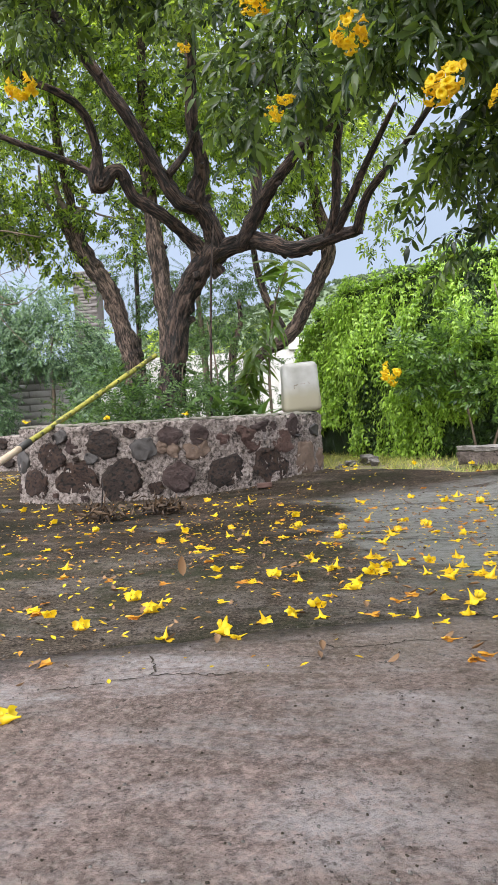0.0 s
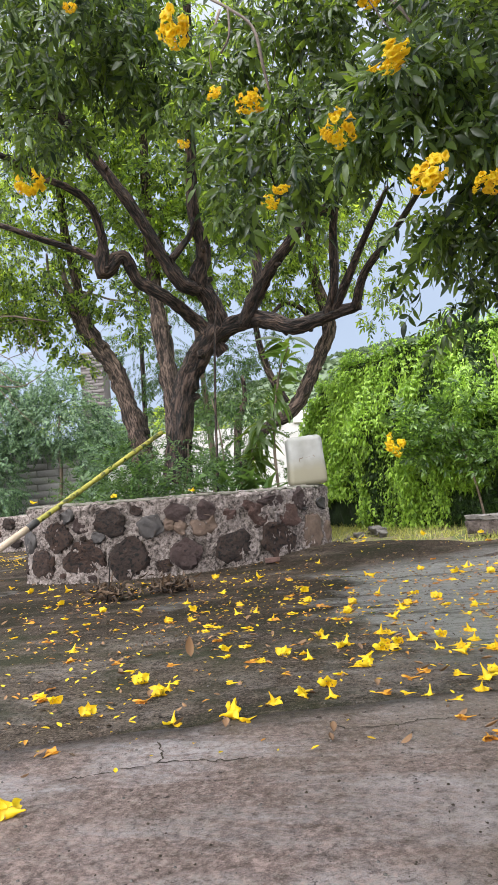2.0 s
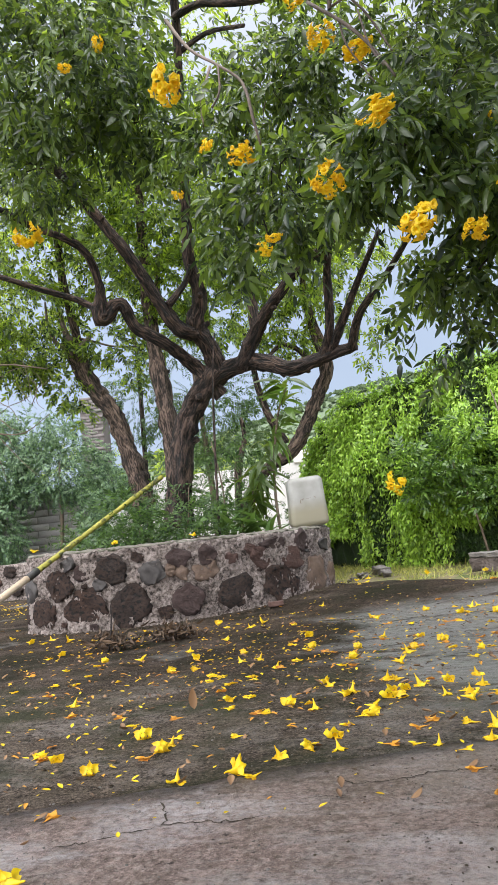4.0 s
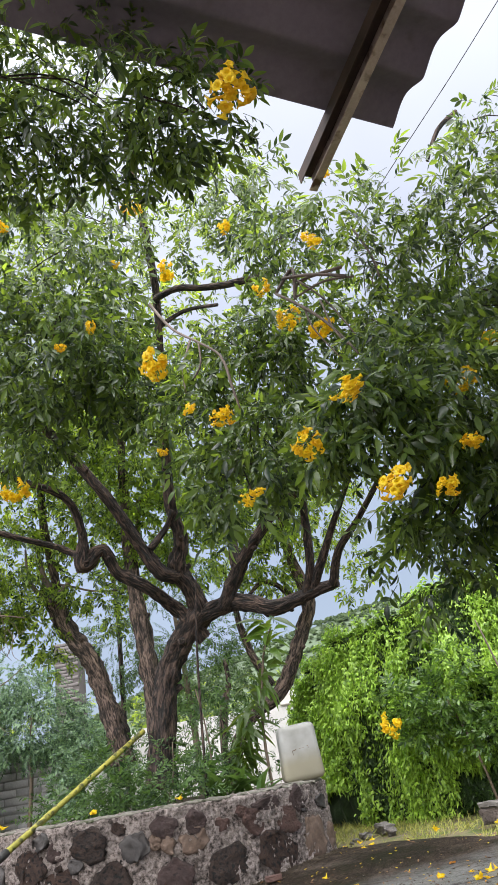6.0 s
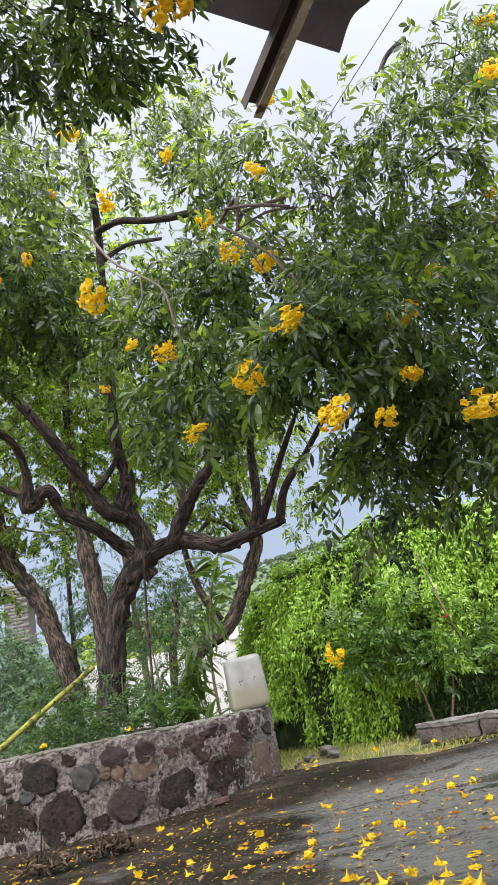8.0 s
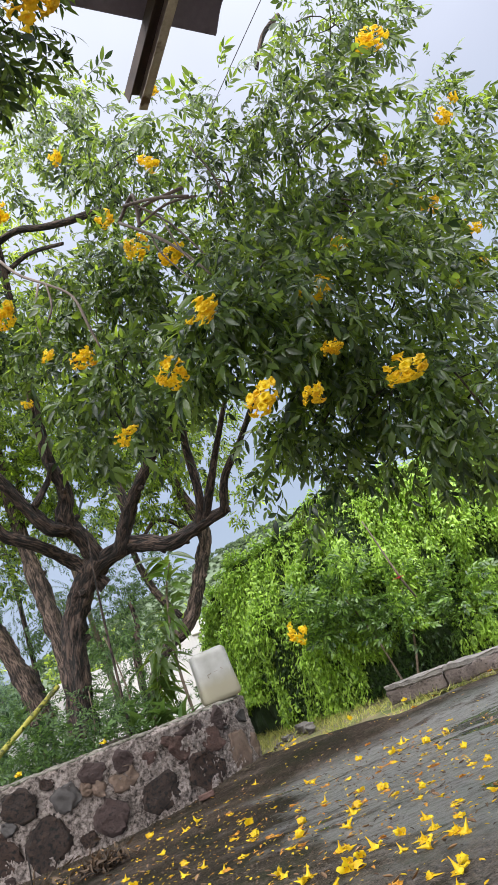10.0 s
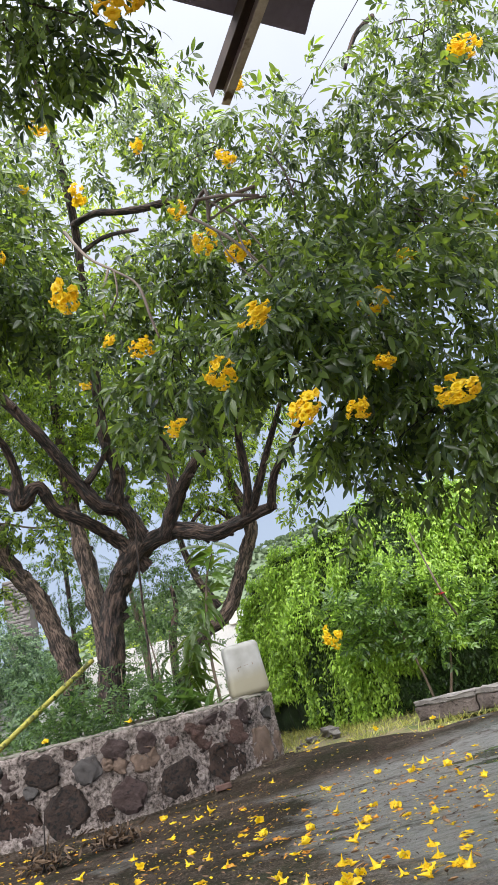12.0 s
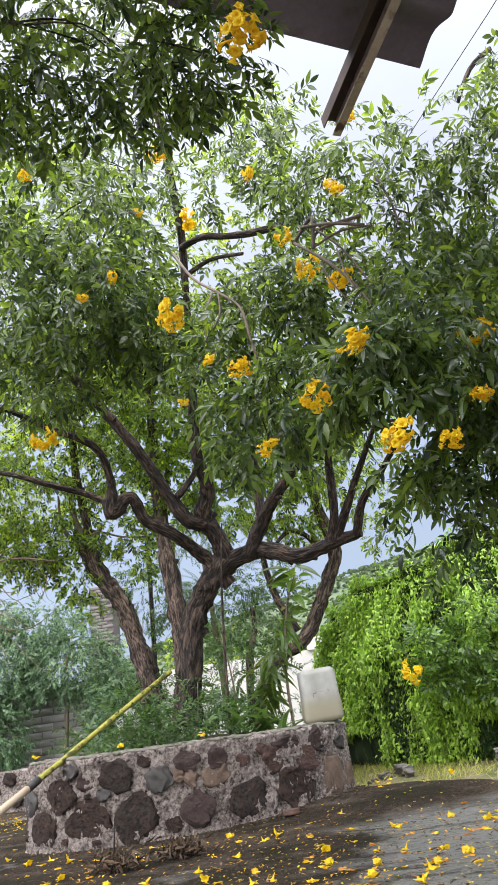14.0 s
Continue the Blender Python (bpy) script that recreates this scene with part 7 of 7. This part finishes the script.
v, t, q = joined(spread(leaflet(0.042, 0.017, 0.9, -0.3, 4), mats[0]), spread(leaflet(0.034, 0.015, -0.8, 0.5, 4), mats[1]))
whole("leaf_litter", mesh_of("leaf_litter", v, [t, q], MAT["dead_leaf"]), "small brown leaves and bits scattered about", "litter", kind="stuff")
mats = []
for _ in range(700):
    x, y = rnd.gauss(-0.3, 1.0), rnd.gauss(2.7, 1.0)
    if y < 1.0 or y > 5.2 or on_planter(x, y) or (y < slab_edge(x) and rnd.random() < 0.85):
        continue
    mats.append(put((x, y, worn(x, y) + 0.006), Matrix.Rotation(rnd.uniform(0, 6.28), 4, "Z") @ Matrix.Rotation(rnd.uniform(-0.15, 0.2), 4, "X"), rnd.uniform(0.35, 1.1)))
v, t, q = spread(leaflet(0.026, 0.010, 0.5, 0.2, 3), mats)
whole("withered_petals", mesh_of("withered_petals", v, [t, q], MAT["petal_old"]), "shrivelled orange-brown petals on the concrete", "petals", kind="stuff")
DEAD = [mesh_of("dry_leaf", *(lambda s: (s[0], [s[1], s[2]]))(leaflet(0.055, 0.024, f, c, 5)), MAT["dead_leaf"]) for f, c in ((1.1, -0.35), (-0.9, 0.4), (0.9, -0.6))]
for i, (x, y) in enumerate([(-0.42, 2.02), (-0.58, 1.41), (-0.57, 1.27), (-0.47, 1.75), (-0.66, 2.20), (0.17, 1.88), (0.06, 1.75), (0.22, 1.55), (0.23, 1.43), (-0.04, 1.44), (-0.78, 1.85), (-0.36, 1.52), (-0.25, 1.49), (0.10, 1.42), (0.21, 1.85), (-0.23, 2.38), (-0.12, 2.30), (0.02, 2.69)]):
    ob = whole("dry_leaf", DEAD[i % 3], "curled dry brown leaf", "leaf", "dry leaves")
    z = worn(x, y) + (0.003 if y < slab_edge(x) else 0)
    ob.matrix_basis = Matrix.Translation((x, y, z + (0.04 if i == 0 else 0.012))) @ Matrix.Rotation(i * 2.1, 4, "Z") @ Matrix.Rotation(radians(75 if i == 0 else rnd.uniform(-8, 8)), 4, "X") @ Matrix.Scale(1.0 if i == 0 else rnd.uniform(0.4, 0.65), 4)

bm = bmesh.new()
bmesh.ops.create_icosphere(bm, subdivisions=1, radius=0.5)
PEB = (np.array([tuple(p.co + noise.noise_vector(p.co * 4.7) * 0.32) for p in bm.verts]), np.array([[c.index for c in f.verts] for f in bm.faces]), np.zeros((0, 4), dtype=int))
bm.free()
mats = []
for _ in range(9000):
    x, y = rnd.uniform(-1.6, 1.5), 0.7 + 4.2 * rnd.random() ** 1.6
    if on_planter(x, y) or noise.noise(Vector((x * 2, y * 2, 5))) + 0.5 * noise.noise(Vector((x * 9, y * 9, 5))) < 0.05:
        continue
    s = 0.0014 + 0.0055 * rnd.random() ** 4
    mats.append(put((x, y, worn(x, y) + (0.003 if y < slab_edge(x) else 0) + s * 0.2), Matrix.Rotation(rnd.uniform(0, 6.28), 4, "Z") @ Matrix.Diagonal((1, rnd.uniform(0.35, 1), 0.4, 1)), s))
v, t, q = spread(PEB, mats)
whole("grit", mesh_of("grit", v, [t], MAT["soil"]), "dark crumbs of soil and grit on the concrete", "grit", kind="stuff")

mats = []
for _ in range(3600):
    x, y = rnd.uniform(-1.5, 1.4), 0.7 + 3.6 * rnd.random() ** 1.5
    if on_planter(x, y):
        continue
    s = 0.0018 + 0.005 * rnd.random() ** 3
    mats.append(put((x, y, worn(x, y) + (0.003 if y < slab_edge(x) else 0) + s * 0.15), Matrix.Rotation(rnd.uniform(0, 6.28), 4, "Z") @ Matrix.Diagonal((1, rnd.uniform(0.5, 1), 0.6, 1)), s))
v, t, q = spread(PEB, mats)
whole("pale_grit", mesh_of("pale_grit", v, [t], MAT["crumbled"]), "pale sand grains and chips on the concrete", "grit", kind="stuff")
mats = []
for _ in range(1500):
    k = rnd.randrange(4, len(face) - 2)
    p, d = face[k], (face[k + 1] - face[k - 1]).normalized()
    o = abs(rnd.gauss(0, 0.06)) + 0.015
    x, y = p.x + d.y * o, p.y - d.x * o
    s = 0.004 + 0.016 * rnd.random() ** 3
    mats.append(put((x, y, worn(x, y) + s * 0.2), Matrix.Rotation(rnd.uniform(0, 6.28), 4, "Z") @ Matrix.Diagonal((1, rnd.uniform(0.5, 1), 0.6, 1)), s))
v, t, q = spread(PEB, mats)
whole("mortar_crumbs", mesh_of("mortar_crumbs", v, [t], MAT["soil"]), "dark soil and fallen crumbs along the planter's foot", "rubble", kind="stuff")
mats = []
for _ in range(2200):
    x, y = rnd.gauss(-0.1, 1.0), 1.35 + 3.2 * rnd.random()
    if on_planter(x, y) or y < slab_edge(x) - 0.1 or noise.noise(Vector((x * 1.9, y * 1.9, 15))) < -0.15:
        continue
    mats.append(put((x, y, worn(x, y) + 0.005), Matrix.Rotation(rnd.uniform(0, 6.28), 4, "Z") @ Matrix.Rotation(rnd.uniform(-0.3, 0.3), 4, "X"), rnd.uniform(0.3, 1.3)))
v, t, q = spread(leaflet(0.022, 0.007, 0.6, 0.2, 2), mats)
whole("dark_litter", mesh_of("dark_litter", v, [t, q], MAT["shrivelled"]), "small dark wet leaf scraps and stalks", "litter", kind="stuff")

# heap of withered twigs by the planter
heap = thing("withered_twigs", "heap of dead twigs and shrivelled leaves", "debris")
for i in range(26):
    a = rnd.uniform(0, 6.28)
    c = (-1.1 + rnd.gauss(0, 0.05), 3.5 + rnd.gauss(0, 0.04)) if i % 2 else (-0.84 + rnd.gauss(0, 0.05), 3.65 + rnd.gauss(0, 0.04))
    ln = rnd.uniform(0.05, 0.13)
    p = Vector((c[0], c[1], 0.012 + rnd.uniform(0, 0.04)))
    w = Vector((math.cos(a), math.sin(a), rnd.uniform(-0.1, 0.5))) * ln
    v, t, q = tube([tuple(p - w * 0.5 + Vector((0, 0, 0.0))), tuple(p + Vector((0, 0, 0.01))), tuple(p + w * 0.5)], [0.003, 0.0025, 0.001], 5, fine=2)
    part("twig", mesh_of("twig", v, [t, q], MAT["bark"]), heap)
v, t, q = tube([(-1.12, 3.48, 0.0), (-1.1, 3.48, 0.08), (-1.09, 3.48, 0.19)], [0.005, 0.004, 0.003], 5, fine=2)
part("twig", mesh_of("twig", v, [t, q], MAT["bark"]), heap)
mats = []
for i in range(330):
    c = (-1.1, 3.5) if i % 3 else (-0.84, 3.65)
    if i % 3 == 1:
        c = (-0.84, 3.65)
    mats.append(put((c[0] + rnd.gauss(0, 0.05), c[1] + rnd.gauss(0, 0.04), 0.015 + abs(rnd.gauss(0, 0.03))), aim((rnd.gauss(0, 1), rnd.gauss(0, 1), rnd.gauss(0, 0.6)), rnd.uniform(0, 3)), rnd.uniform(0.5, 1)))
v, t, q = spread(leaflet(0.05, 0.016, 0.9, 0.8, 4), mats)
part("shrivelled_leaves", mesh_of("shrivelled", v, [t, q], MAT["shrivelled"]), heap)

# grass along the hedge
BLADE = leaflet(0.09, 0.006, 0.2, 0.5, 3)
mats = []
for _ in range(16000):
    x, y = rnd.uniform(-0.3, 3.0), rnd.uniform(4.4, 7.6)
    if y < back_edge(x) + 0.02 or noise.noise(Vector((x * 2.4, y * 2.4, 3))) < -0.12:
        continue
    mats.append(put((x, y, rise(x, y) - 0.045), aim((rnd.gauss(0, 0.7), rnd.gauss(0, 0.7), 1), rnd.uniform(0, 3)), rnd.uniform(0.25, 0.85)))
v, t, q = spread(BLADE, mats)
whole("grass", mesh_of("grass", v, [t, q], MAT["grass"]), "thin yellowing grass along the hedge", "grass", kind="stuff")
